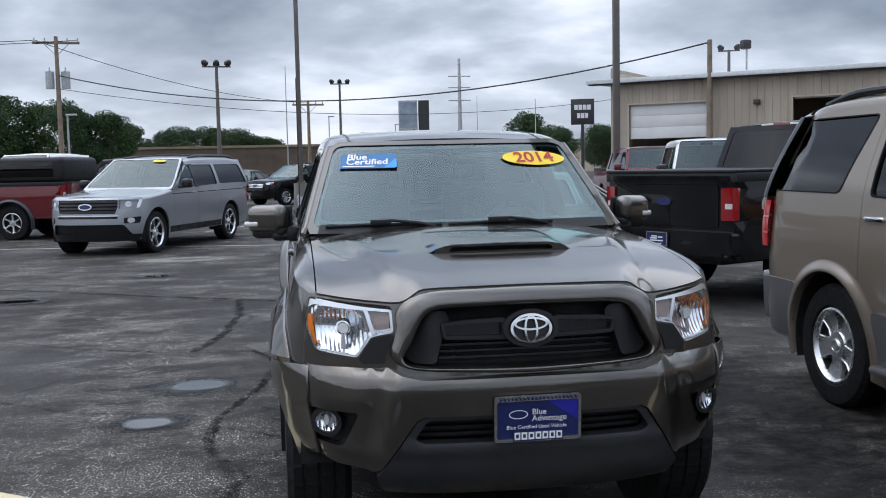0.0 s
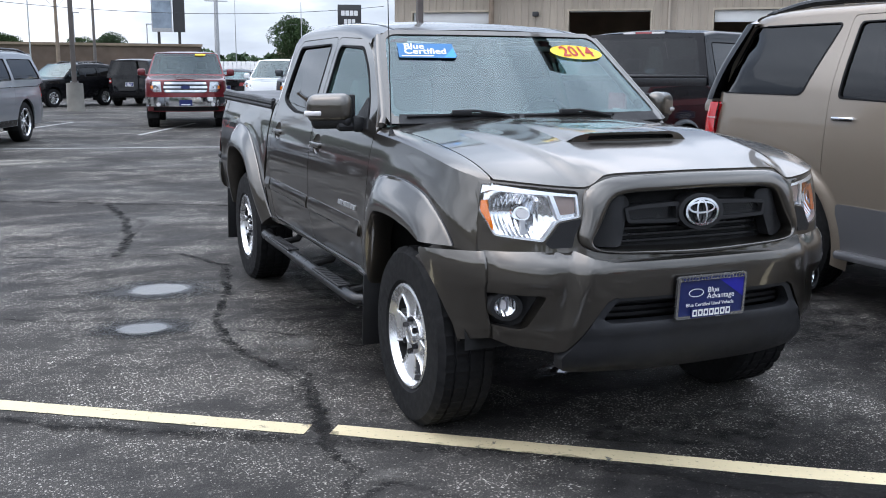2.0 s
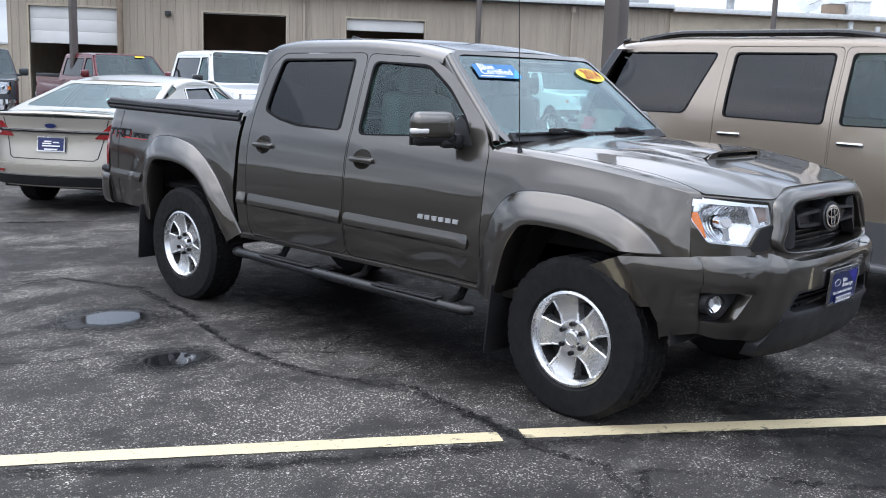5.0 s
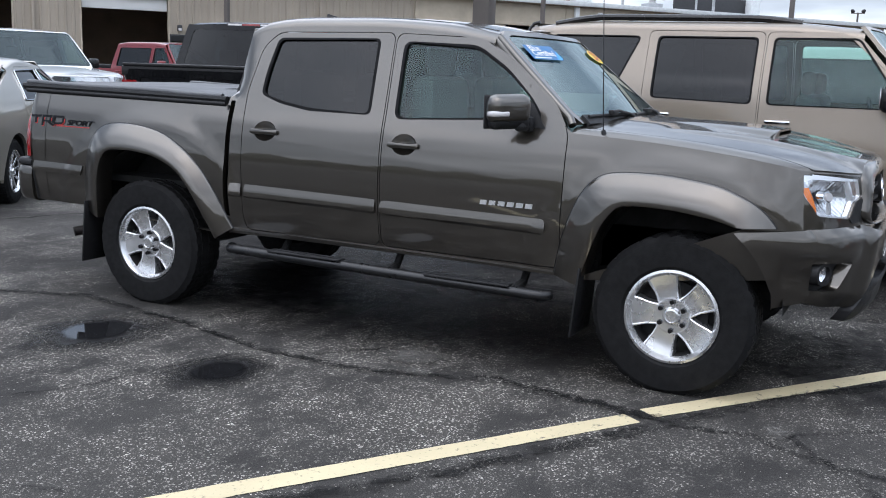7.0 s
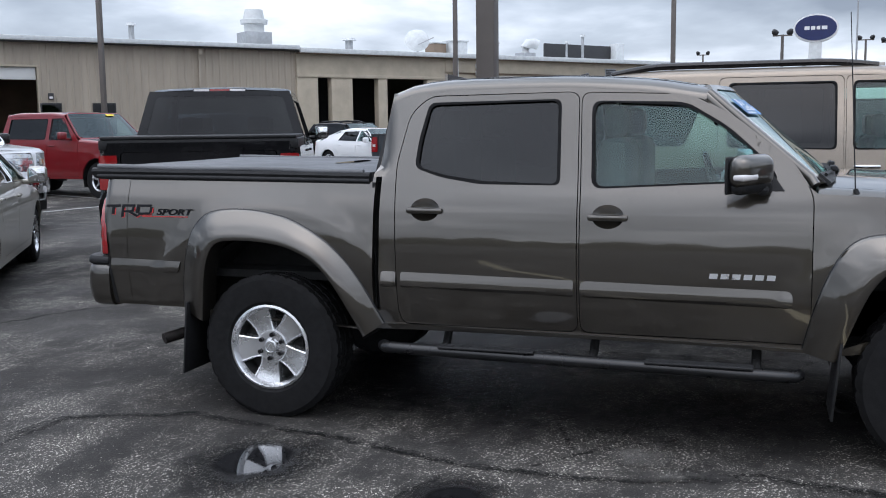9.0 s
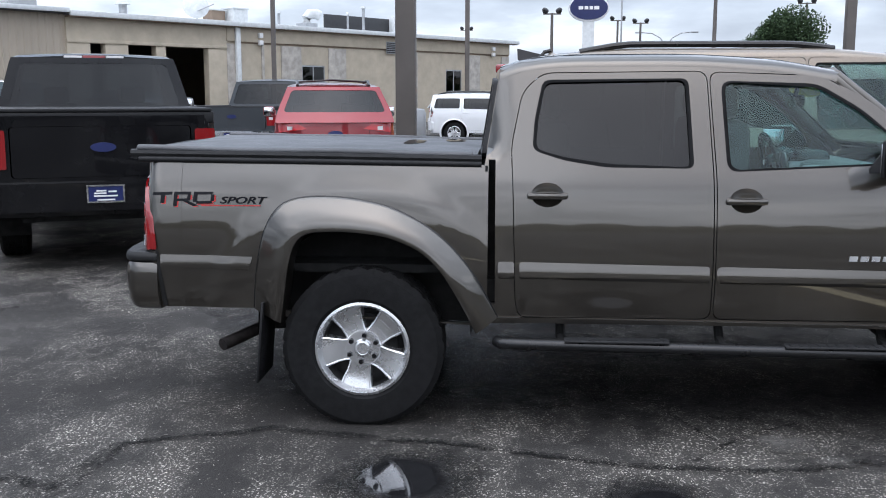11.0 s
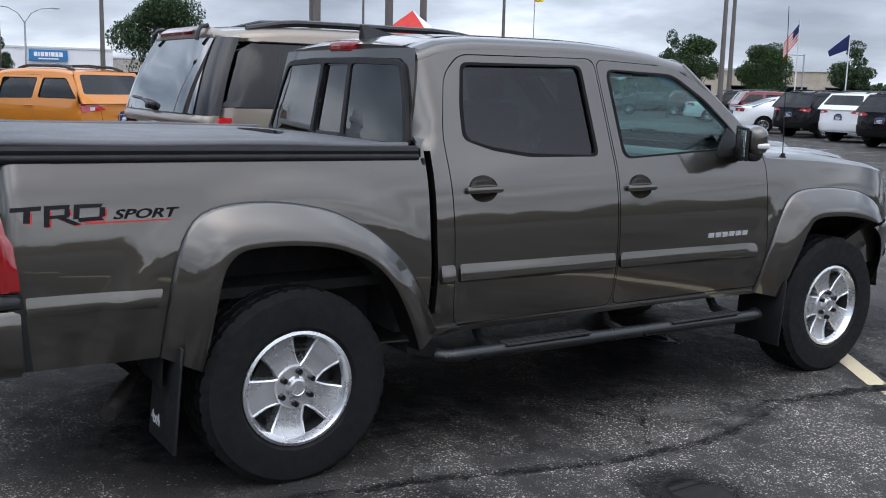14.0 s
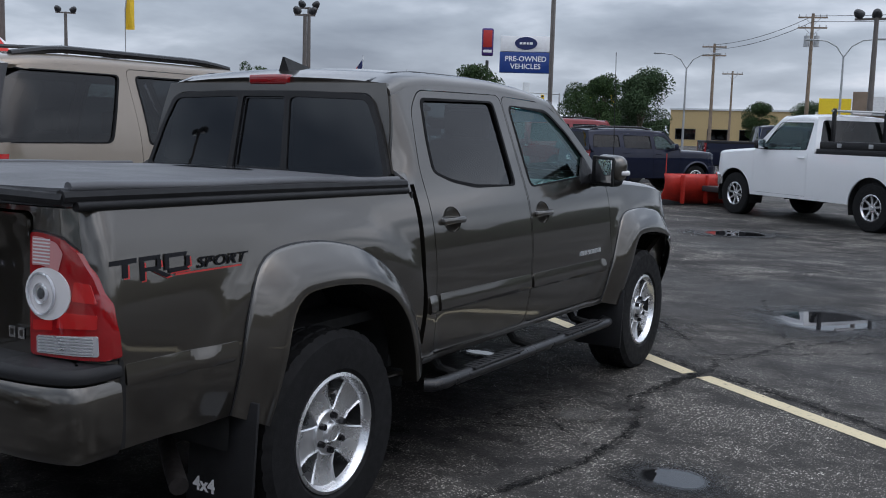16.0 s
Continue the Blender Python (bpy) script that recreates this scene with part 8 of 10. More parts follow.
T_BLACK = truck_spec(h=2.03, belt=1.34, rail=1.40, hoodz=1.27, front_face=BIG_FACE(), rear_face=BIG_REAR(black_paint), flare=(0.07, 0.03), more=[flat_cover(1.40, 3.14, 4.95), wide_brake_lamp])
T_CHROME = truck_spec(front_face=BIG_FACE(chrome, chrome, 5), rear_face=BIG_REAR(chrome), more=[side_step(0.98, 0.7, 2.8, 0.42, chrome)])
T_RED = truck_spec(front_face=BIG_FACE(chrome, black_plastic, 3), rear_face=BIG_REAR(chrome), more=[screen_tag()])
T_CAP = truck_spec(front_face=BIG_FACE(chrome, black_plastic, 3), rear_face=BIG_REAR(grey_paint), more=[bed_cap(3.13, 4.95)], flare=(0.08, 0.03), flare_mat=grey_paint)
T_WHITE = truck_spec(mirror_mat=trim_black, L=6.2, wb=3.97, h=1.98, front_face=BIG_FACE(chrome, chrome, 3), rear_face=BIG_REAR(chrome))
def side_rack(sh, car, mat, trim):
    """Black rails along the bed and a low guard with clamps behind the cab."""
    y0, top = sh.s["back_top"][0], sh.s["back_top"][1]
    for sg in (-1, 1):
        rail = part("rack_rail", box(sg * 0.86, sg * 0.97, y0 + 0.22, 4.72, 1.325, 1.46, 0.02), black_plastic, car)
        for y in (2.7, 3.4, 4.1):
            part("rail_plate", box(sg * 0.965, sg * 0.974, y - 0.05, y + 0.05, 1.36, 1.43, 0.004), grey_steel, rail)
        part("guard_post", box(sg * 0.60 - 0.03, sg * 0.60 + 0.03, y0 + 0.10, y0 + 0.16, 1.32, top + 0.13, 0.01), black_plastic, car)
    bar = link_mesh("guard_bar", *sweep([(-0.66, y0 + 0.13, top + 0.085), (0.66, y0 + 0.13, top + 0.085)], 0.022, 8), grey_steel, car)
    part("guard_lamp", box(-0.22, 0.22, y0 + 0.10, y0 + 0.16, top + 0.03, top + 0.07, 0.01), pale_lens, bar)


T_REG = truck_spec(more=[side_rack], mirror_mat=trim_black, L=5.78, wb=3.48, h=1.97, crew=False, wheel=(0.41, 0.27, 0.22, 8, "thin"), front_face=BIG_FACE(chrome, chrome, 3), rear_face=BIG_REAR(chrome))
BEIGE_FRONT = face_front(round_loop([(-0.46, 0.82), (0.46, 0.82), (0.50, 1.08), (-0.50, 1.08)], 0.05), [(0.53, 0.86), (0.84, 0.88), (0.86, 1.07), (0.53, 1.08)], (0.42, 0.72, 0.06), bars=4, bar_mat=chrome)
BEIGE_REAR = face_rear([(0.80, 0.98), (0.975, 0.98), (0.965, 1.27), (0.83, 1.275)], (0.42, 0.76, 0.08), grey_two, plate=0.98, gate=[(-0.74, 0.78), (0.74, 0.78), (0.74, 1.14), (-0.74, 1.14)])


pillar_black = plain("gloss_black_pillar", (0.010, 0.010, 0.012), 0.12, vary=0.1)
bright_tail = led_free_lens("tail_red_lens", (0.50, 0.012, 0.015))


def wrap_back(sh, y_low, y_high, z_low, z_high, deep, n, lift, t0, t1, rows=12, cols=48, top_in=0.0):
    """A net round the tail of a wagon body between two heights; t0 and t1 are shares of the way from side to side."""
    verts, faces = [], []
    for i in range(rows + 1):
        v = i / rows
        z = z_low + (z_high - z_low) * v
        w, yr = sh.width(z) + lift, y_low + (y_high - y_low) * v + 0.02 * math.sin(math.pi * v) + lift
        for k in range(cols + 1):
            t = math.pi * (t0 + (t1 - t0) * k / cols)
            c, q = math.cos(t), math.sin(t)
            verts.append((-w * math.copysign(abs(c) ** (2 / n), c), yr - deep + deep * abs(q) ** (2 / n), z - top_in * v * abs(c) ** 3))
    m = cols + 1
    for i in range(rows):
        for k in range(cols):
            faces.append((i * m + k, (i + 1) * m + k, (i + 1) * m + k + 1, i * m + k + 1))
    return verts, faces


def beige_extra(sh, car, mat, trim):
    """Grey lower cladding, a wrapped black glass band round the tail and its hatch."""
    for sg in (-1, 1):
        for loop in ([(0.50, 0.34), (2.54, 0.34), (2.54, 0.66), (0.50, 0.66)], [(3.49, 0.36), (3.86, 0.36), (3.92, 0.74), (3.42, 0.74)]):
            skin("lower_cladding", round_loop(loop, 0.03), [], sh.side(sg, 0.016), (-sg, 0, 0), grey_two, car, 0.1, 0.02)
        ends = (0.0, 0.24) if sg < 0 else (0.76, 1.0)
        side_lamp = link_mesh("tail_lamp", *wrap_back(sh, 4.035, 4.03, 0.95, 1.268, 0.27, 3.5, 0.016, *ends, 6, 16), bright_tail, car, smooth=60)
        for z in (1.04, 1.15):
            link_mesh("lamp_rib", *wrap_back(sh, 4.035, 4.035, z, z + 0.012, 0.27, 3.5, 0.020, *ends, 1, 16), pink_lens, side_lamp)
    link_mesh("tail_band", *wrap_back(sh, 4.03, 3.815, 1.285, 1.835, 0.18, 3.6, 0.010, 0.0, 1.0), pillar_black, car, smooth=60)
    link_mesh("roof_lip", *wrap_back(sh, 3.825, 3.78, 1.835, 1.925, 0.26, 3.6, 0.008, 0.0, 1.0, 6, 48, 0.085), mat, car, smooth=60)
    link_mesh("hatch_belt", *wrap_back(sh, 4.045, 4.03, 1.20, 1.286, 0.18, 3.6, 0.006, 0.0, 1.0, 3), mat, car, smooth=60)
    hatch = link_mesh("hatch_glass", *wrap_back(sh, 4.029, 3.816, 1.292, 1.828, 0.18, 3.6, 0.017, 0.23, 0.77), hatch_glass, car, smooth=60)
    skin("badge", oval(0, 1.165, 0.085, 0.036), [], lambda x, z: (x, 4.075, z), (0, -1, 0), lamp_chrome, car, 0.2, 0.03)
    for x in (-0.52, 0.52):
        link_mesh("hatch_hinge", *sweep([(x, 3.77, 1.925), (x, 3.825, 1.912), (x * 1.02, 3.855, 1.87), (x * 1.03, 3.865, 1.815)], 0.016, 8), trim_black, hatch)
    link_mesh("brake_lamp", *wrap_back(sh, 3.822, 3.80, 1.86, 1.905, 0.26, 3.6, 0.024, 0.42, 0.58, 2, 10), red_lens, car, smooth=60)
    wip = link_mesh("wiper", *sweep([(-0.02, 4.075, 1.335), (0.12, 4.075, 1.375), (0.42, 4.06, 1.385)], 0.013, 6), trim_black, car)
    part("wiper_motor", box(-0.06, 0.06, 4.02, 4.085, 1.30, 1.36, 0.02), trim_black, wip)
    part("gate_bar", box(-0.30, 0.30, 4.01, 4.075, 1.03, 1.075, 0.015), chrome, car)


S_BEIGE = suv_spec(own_back=True, cab_in=(1.27, 3.92, 0.18, 0.42), rear_lean=0.26, quarter_end=(0.165, 0.045), L=5.05, wb=3.02, fo=1.0, half=1.0, h=1.96, belt=1.28, splits=(1.78, 2.70), quarter=0.26, drop=0.13, front_face=BEIGE_FRONT, rear_face=BEIGE_REAR, extras=[rails(0.032, 0.70, 1.55, 3.55), side_step(0.98, 0.5, 2.5, 0.34, grey_two), beige_extra], flare=(0.10, 0.03), mirror_mat=trim_black, handle_mat=chrome)
S_TAN = suv_spec(L=5.23, wb=3.02, fo=1.0, half=1.0, h=1.93, front_face=BEIGE_FRONT, rear_face=BEIGE_REAR, extras=[rails(0.032, 0.70)])
def silver_trim(sh, car, mat, trim):
    """Dark lower bumper and fog pockets, white lamp edges, black pillars and sills."""
    face = lambda d: (lambda x, z: tuple(Vector(sh.front(x, z)) + Vector((0, d, 0))))
    skin("bumper_skirt", round_loop([(-0.90, 0.27), (0.90, 0.27), (0.90, 0.40), (-0.90, 0.40)], 0.03), [], face(-0.012), (0, 1, 0), black_plastic, car, 0.08, 0.03)
    skin("bumper_strip", [(-0.62, 0.735), (0.62, 0.735), (0.62, 0.752), (-0.62, 0.752)], [], face(-0.012), (0, 1, 0), lamp_chrome, car, 0.1, 0.02)
    skin("grille_slot", [(-0.60, 0.69), (0.60, 0.69), (0.60, 0.728), (-0.60, 0.728)], [], face(-0.006), (0, 1, 0), trim_black, car, 0.1, 0.01)
    skin("badge_ring", oval(0, 0.9075, 0.135, 0.058), [oval(0, 0.9075, 0.112, 0.042)], face(-0.016), (0, 1, 0), lamp_chrome, car, 0.2, 0.03)
    b0, w0 = sh.s["windows"][0][0], sh.s["windows"][1][0]
    for sg in (-1, 1):
        pocket = round_loop([(sg * 0.70, 0.60), (sg * 0.90, 0.60), (sg * 0.92, 0.72), (sg * 0.70, 0.70)], 0.02)
        skin("fog_pocket", pocket, [], face(-0.004), (0, 1, 0), trim_black, car, 0.1, 0.01)
        skin("lamp_edge", [(sg * 0.865, 0.88), (sg * 0.90, 0.88), (sg * 0.925, 1.03), (sg * 0.89, 1.03)], [], face(-0.004), (0, 1, 0), lamp_chrome, car, 0.1, 0.01)
        za, zb = w0[0][1] - 0.02, w0[2][1] + 0.02
        skin("pillar_trim", [(b0[1][0] - 0.01, za), (w0[0][0] + 0.01, za), (w0[0][0] + 0.01, zb), (b0[1][0] - 0.01, zb)], [], sh.side(sg, 0.004), (-sg, 0, 0), pillar_black, car, 0.1, 0.01)
        skin("sill_trim", [(0.52, 0.35), (2.82, 0.35), (2.82, 0.47), (0.52, 0.47)], [], sh.side(sg, 0.012), (-sg, 0, 0), trim_black, car, 0.1, 0.02)
        skin("body_line", [(0.60, 1.085), (4.22, 1.10), (4.22, 1.112), (0.60, 1.097)], [], sh.side(sg, 0.004), (-sg, 0, 0), trim_black, car, 0.1, 0.0)
        skin("tail_lamp", round_loop([(4.26, 0.88), (4.42, 0.88), (4.40, 1.14), (4.28, 1.14)], 0.02), [], sh.side(sg, 0.010), (-sg, 0, 0), bright_tail, car, 0.06, 0.02)


S_SILVER = suv_spec(L=5.38, wb=3.34, fo=0.90, half=0.985, h=1.84, hoodz=1.09, belt=1.19, rake=0.85, cowl_y=0.66, splits=(1.72, 2.78), front_face=face_front(
    round_loop([(-0.56, 0.78), (0.56, 0.78), (0.60, 0.90), (0.60, 1.035), (-0.60, 1.035), (-0.60, 0.90)], 0.03), [(0.61, 0.86), (0.87, 0.88), (0.90, 1.03), (0.61, 1.035)], (0.40, 0.68, 0.0), round_loop([(-0.84, 0.32), (0.84, 0.32), (0.70, 0.58), (-0.70, 0.58)], 0.04), bars=4, fog=(0.80, 0.655), lamp_amber=False, lamp_mat=smoke_lens),
    rear_face=face_rear([(0.70, 0.95), (0.97, 0.95), (0.97, 1.15), (0.70, 1.15)], (0.45, 0.75, 0.05), plate=0.95), extras=[rails(0.035, 0.72), screen_tag(), silver_trim], wheel=(0.40, 0.275, 0.28, 6, "thin"), mirror_mat=trim_black)
S_MID = suv_spec(L=4.52, wb=2.69, fo=0.92, half=0.92, h=1.68, hoodz=1.02, belt=1.10, back_low=0.26, rake=0.75, wheel=(0.35, 0.235, 0.22, 10, "thin"), rear_lean=0.45, front_face=face_front(
    round_loop([(-0.42, 0.74), (0.42, 0.74), (0.46, 0.9), (-0.46, 0.9)], 0.04), [(0.52, 0.84), (0.80, 0.88), (0.80, 0.98), (0.52, 0.95)], (0.4, 0.6, 0.0), round_loop([(-0.4, 0.4), (0.4, 0.4), (0.5, 0.6), (-0.5, 0.6)], 0.03), bars=3, bar_mat=chrome),
    rear_face=face_rear([(0.42, 0.985), (0.84, 0.93), (0.855, 1.07), (0.60, 1.085)], (0.40, 0.68, 0.04), lamp_mat=bright_tail, plate=0.82, gate=[(-0.5, 0.72), (0.5, 0.72), (0.52, 1.03), (-0.52, 1.03)]), extras=[rails(0.04, 0.55)])
S_BOXY = suv_spec(L=4.41, wb=2.63, fo=0.9, half=0.88, h=1.64, hoodz=1.05, belt=1.08, rake=0.45, wheel=(0.35, 0.225, 0.22, 5, "five"), rear_lean=0.15, front_face=face_front(
    round_loop([(-0.40, 0.80), (0.40, 0.80), (0.42, 0.98), (-0.42, 0.98)], 0.04), oval(0.62, 0.9, 0.11, 0.11, 18), (0.42, 0.68, 0.06), bars=2), rear_face=face_rear([(0.70, 0.86), (0.80, 0.86), (0.80, 1.06), (0.70, 1.06)], (0.42, 0.70, 0.06), plate=0.86), extras=[rails(0.05, 0.55)], flare=(0.06, 0.03))
C_SEDAN = sedan_spec(front_face=face_front(round_loop([(-0.40, 0.48), (0.40, 0.48), (0.46, 0.68), (-0.46, 0.68)], 0.04), [(0.52, 0.62), (0.80, 0.66), (0.80, 0.75), (0.52, 0.71)], (0.3, 0.5, 0.0), bars=4, bar_mat=chrome),
    rear_face=face_rear([(0.45, 0.86), (0.82, 0.84), (0.82, 0.97), (0.48, 0.98)], (0.3, 0.52, 0.04), plate=0.80))
V_VAN = suv_spec(L=4.42, wb=2.66, fo=0.88, half=0.92, h=1.84, hoodz=1.05, belt=1.12, rake=0.9, wheel=(0.33, 0.22, 0.205, 8, "thin"), rear_lean=0.12, front_face=face_front(
    round_loop([(-0.42, 0.50), (0.42, 0.50), (0.45, 0.68), (-0.45, 0.68)], 0.04), [(0.52, 0.78), (0.80, 0.84), (0.80, 1.0), (0.60, 0.95)], (0.3, 0.45, 0.0), bars=3), rear_face=face_rear([(0.72, 0.9), (0.83, 0.9), (0.83, 1.1), (0.74, 1.1)], (0.4, 0.6, 0.04), plate=0.85))

def sedan_trim(sh, car, mat, trim):
    """Chrome strip, boot lip, dark lower bumper and bright window surrounds."""
    back = lambda d: (lambda x, z: tuple(Vector(sh.rear(x, z)) + Vector((0, d, 0))))
    yr = sh.s["deck"][-1][0]
    skin("chrome_strip", [(-0.80, 0.868), (0.80, 0.868), (0.80, 0.884), (-0.80, 0.884)], [], back(0.030), (0, -1, 0), chrome, car, 0.08, 0.02)
    skin("trim_strip", [(-0.80, 0.852), (0.80, 0.852), (0.80, 0.867), (-0.80, 0.867)], [], back(0.022), (0, -1, 0), trim_black, car, 0.08, 0.01)
    skin("boot_badge", oval(0, 0.925, 0.06, 0.024), [], back(0.024), (0, -1, 0), blue_print, car, 0.2, 0.01)
    pts = [(x, sh.rear(x, 1.02)[1] - 0.035, 1.052 - 0.03 * (x / 0.78) ** 2) for x in np.linspace(-0.76, 0.76, 19)]
    link_mesh("boot_lip", *sweep(pts, 0.045, 10, 0.45), mat, car, smooth=60)
    skin("lower_bumper", round_loop([(-0.82, 0.30), (0.82, 0.30), (0.80, 0.40), (-0.80, 0.40)], 0.03), [], back(0.048), (0, -1, 0), black_plastic, car, 0.08, 0.02)
    skin("bumper_strip", [(-0.80, 0.402), (0.80, 0.402), (0.80, 0.414), (-0.80, 0.414)], [], back(0.050), (0, -1, 0), chrome, car, 0.08, 0.01)
    seam = [(-0.60, 1.0), (-0.56, 0.84), (-0.50, 0.60), (-0.46, 0.575), (0.46, 0.575), (0.50, 0.60), (0.56, 0.84), (0.60, 1.0)]
    link_mesh("boot_seam", *sweep([back(0.001)(x, z) for x, z in dense(seam + seam[::-1], 0.05)[:60]], 0.005, 5), trim_black, car)
    for sg in (-1, 1):
        for loop, rad, _ in sh.s["windows"]:
            ring_ = round_loop(loop, rad)
            link_mesh("window_trim", *sweep([sh.side(sg, 0.008)(y, z) for y, z in ring_ + ring_[:1]], 0.009, 6), chrome, car)
        skin("low_reflector", [(sg * 0.56, 0.43), (sg * 0.76, 0.43), (sg * 0.76, 0.455), (sg * 0.56, 0.455)], [], back(0.042), (0, -1, 0), red_lens, car, 0.1, 0.01)


C_GOLD = dict(C_SEDAN, rear_face=face_rear([(0.46, 0.80), (0.82, 0.80), (0.84, 0.95), (0.62, 0.955)], (0.3, 0.52, 0.03), plate=0.735), extras=[sedan_trim])
vehicle(S_BEIGE, "suv", "beige full-size SUV with grey lower cladding, parked beside the pickup", "SUV", beige_paint, at_heading(3.45, -1.56, 180), alloy, res=0.09)
vehicle(T_BLACK, "pickup_truck", "black crew-cab pickup with a flat black bed cover", "pickup truck", black_paint, at_heading(7.75, 8.17, 66), dark_alloy)
vehicle(C_GOLD, "sedan", "white-gold sedan with a dealer plate", "car", gold_paint, at_heading(3.51, 9.6, 57), alloy)
vehicle(S_SILVER, "suv", "grey-silver full-size SUV with dark alloy wheels", "SUV", silver_paint, at_heading(-4.29, 15.36, 200.5), alloy)
row_red = vehicle(T_RED, "pickup_truck", "dark red crew-cab pickup with chrome grille and bumper", "pickup truck", dark_red_paint, at_heading(1.64, 22.4, 190), alloy, "pickups facing the lane")
vehicle(T_CHROME, "pickup_truck", "dark grey pickup with chrome grille and chrome steps", "pickup truck", grey_paint, at_heading(4.62, 20.55, 204), alloy, "pickups facing the lane")
copy_thing(row_red, at_heading(8.9, 20.5, 186))
vehicle(T_RED, "pickup_truck", "bright red crew-cab pickup parked by the service doors", "pickup truck", red_paint, at_heading(13.8, 14.5, 190), alloy, "pickups facing the lane")
whites = vehicle(T_WHITE, "pickup_truck", "white heavy-duty pickup with chrome grille", "pickup truck", white_paint, at_heading(6.95, 12.55, 196), alloy, "white pickups")
copy_thing(whites, at_heading(19.8, 14.6, 204))
copy_thing(whites, at_heading(10.35, -5.75, 180))
copy_thing(whites, at_heading(13.95, -8.1, 180))
vehicle(S_TAN, "suv", "white full-size SUV with black roof rails", "SUV", cream_paint, at_heading(6.9, -3.3, 180), alloy)
vehicle(T_CAP, "pickup_truck", "red pickup with grey flares and a black bed cap", "pickup truck", dark_red_paint, at_heading(-10.6, 21.7, 285), alloy)
vehicle(S_MID, "suv", "orange compact SUV with silver wheels", "SUV", orange_paint, at_heading(16.42, 1.80, 60), alloy)
vehicle(S_MID, "suv", "dark red compact SUV with roof rails", "SUV", ruby_paint, at_heading(13.8, 6.05, 78) @ Matrix.Diagonal((1.05, 1.05, 1.05, 1)), alloy)
vehicle(T_RED, "pickup_truck", "dark grey crew-cab pickup by the building", "pickup truck", grey_paint, at_heading(20.5, 7.6, 100), alloy)
vehicle(S_BOXY, "suv", "white boxy older SUV with grey cladding", "SUV", white_paint, at_heading(27.5, 1.6, 185), alloy)
wagon = vehicle(S_MID, "suv", "white compact crossover with dark windows", "SUV", white_paint, at_heading(33.0, 2.0, 190), alloy, "far crossovers")
vehicle(S_BOXY, "suv", "navy blue boxy SUV with silver wheels", "SUV", navy_paint, at_heading(5.75, -20.9, 215), alloy)
vehicle(S_TAN, "suv", "bright red full-size SUV with grey bumper", "SUV", red_paint, at_heading(8.7, -23.9, 210), alloy)
plow = vehicle(T_REG, "pickup_truck", "white regular-cab pickup with black side rack", "pickup truck", white_paint, at_heading(1.56, -14.2, 127), alloy)
van = vehicle(V_VAN, "van", "white compact van with black lower grille", "van", white_paint, at_heading(5.95, 31.2, 204), alloy)
for x, y, p in ((-10.2, 29.0, 200), (-12.4, 50.0, 105), (-6.6, 51.2, 105)):
    copy_thing(van, at_heading(x, y, p) @ Matrix.Diagonal((1.2, 1.2, 1.2, 1)))
vehicle(T_RED, "pickup_truck", "black crew-cab pickup behind the silver SUV", "pickup truck", black_paint, at_heading(-7.2, 26.0, 275), alloy)
vehicle(V_VAN, "van", "black passenger van seen from behind", "van", black_paint, at_heading(3.1, 40.0, 24), alloy)
vehicle(S_MID, "suv", "black mid-size SUV with black grille", "SUV", black_paint, at_heading(-1.7, 37.2, 228), alloy)
seds = vehicle(C_SEDAN, "sedan", "black four-door sedan on the far side", "car", black_paint, at_heading(43.2, -38.4, 222), alloy, "black sedans in a row")
copy_thing(seds, at_heading(45.0, -34.2, 222))
copy_thing(seds, at_heading(42.5, -43.5, 222))
copy_thing(seds, at_heading(6.0, 36.5, 20))
copy_thing(seds, at_heading(-3.8, 43.5, 200))
wsed = vehicle(C_SEDAN, "sedan", "white four-door sedan in the far row", "car", white_paint, at_heading(-1.2, 47.0, 210), alloy, "pale sedans in the far rows")
for x, y, p in ((3.5, 49, 205), (26.5, 12.6, 204), (20.5, -29.5, 215), (30.5, 8.0, 190), (34, -2, 20), (9, 47, 205), (-8, 48, 200), (50, -36, 222), (31, -38, 215)):
    copy_thing(wsed, at_heading(x, y, p))
copy_thing(wagon, at_heading(16.2, -27.8, 183))
dsuv = vehicle(S_MID, "suv", "black crossover in the far row of cars", "SUV", black_paint, at_heading(13.6, -25.9, 180), alloy, "dark crossovers in the far rows")
for x, y, p in ((19.0, -29.0, 185), (27.4, -35.6, 215), (33, -42, 222), (40, -50, 222), (29.5, 14.5, 204), (-12, 34, 110), (-16, 30, 110), (10.5, 42, 200), (12, -34, 225), (3, -38, 240), (-2, -44, 240)):
    copy_thing(dsuv, at_heading(x, y, p))
rsuv = vehicle(S_MID, "suv", "dark red crossover in the far row of cars", "SUV", dark_red_paint, at_heading(-7.5, 44.5, 110), alloy, "red crossovers in the far rows")
for x, y, p in ((-11.0, 40, 110), (41.0, -46.5, 222), (23.6, -32.6, 215)):
    copy_thing(rsuv, at_heading(x, y, p))
vehicle(T_RED, "pickup_truck", "dark blue crew-cab pickup on the far road", "pickup truck", navy_paint, at_heading(3.2, -31.5, 245), alloy)
vehicle(T_CHROME, "pickup_truck", "dark red pickup near the striped tent", "pickup truck", dark_red_paint, at_heading(21.5, -12.2, 190), alloy)

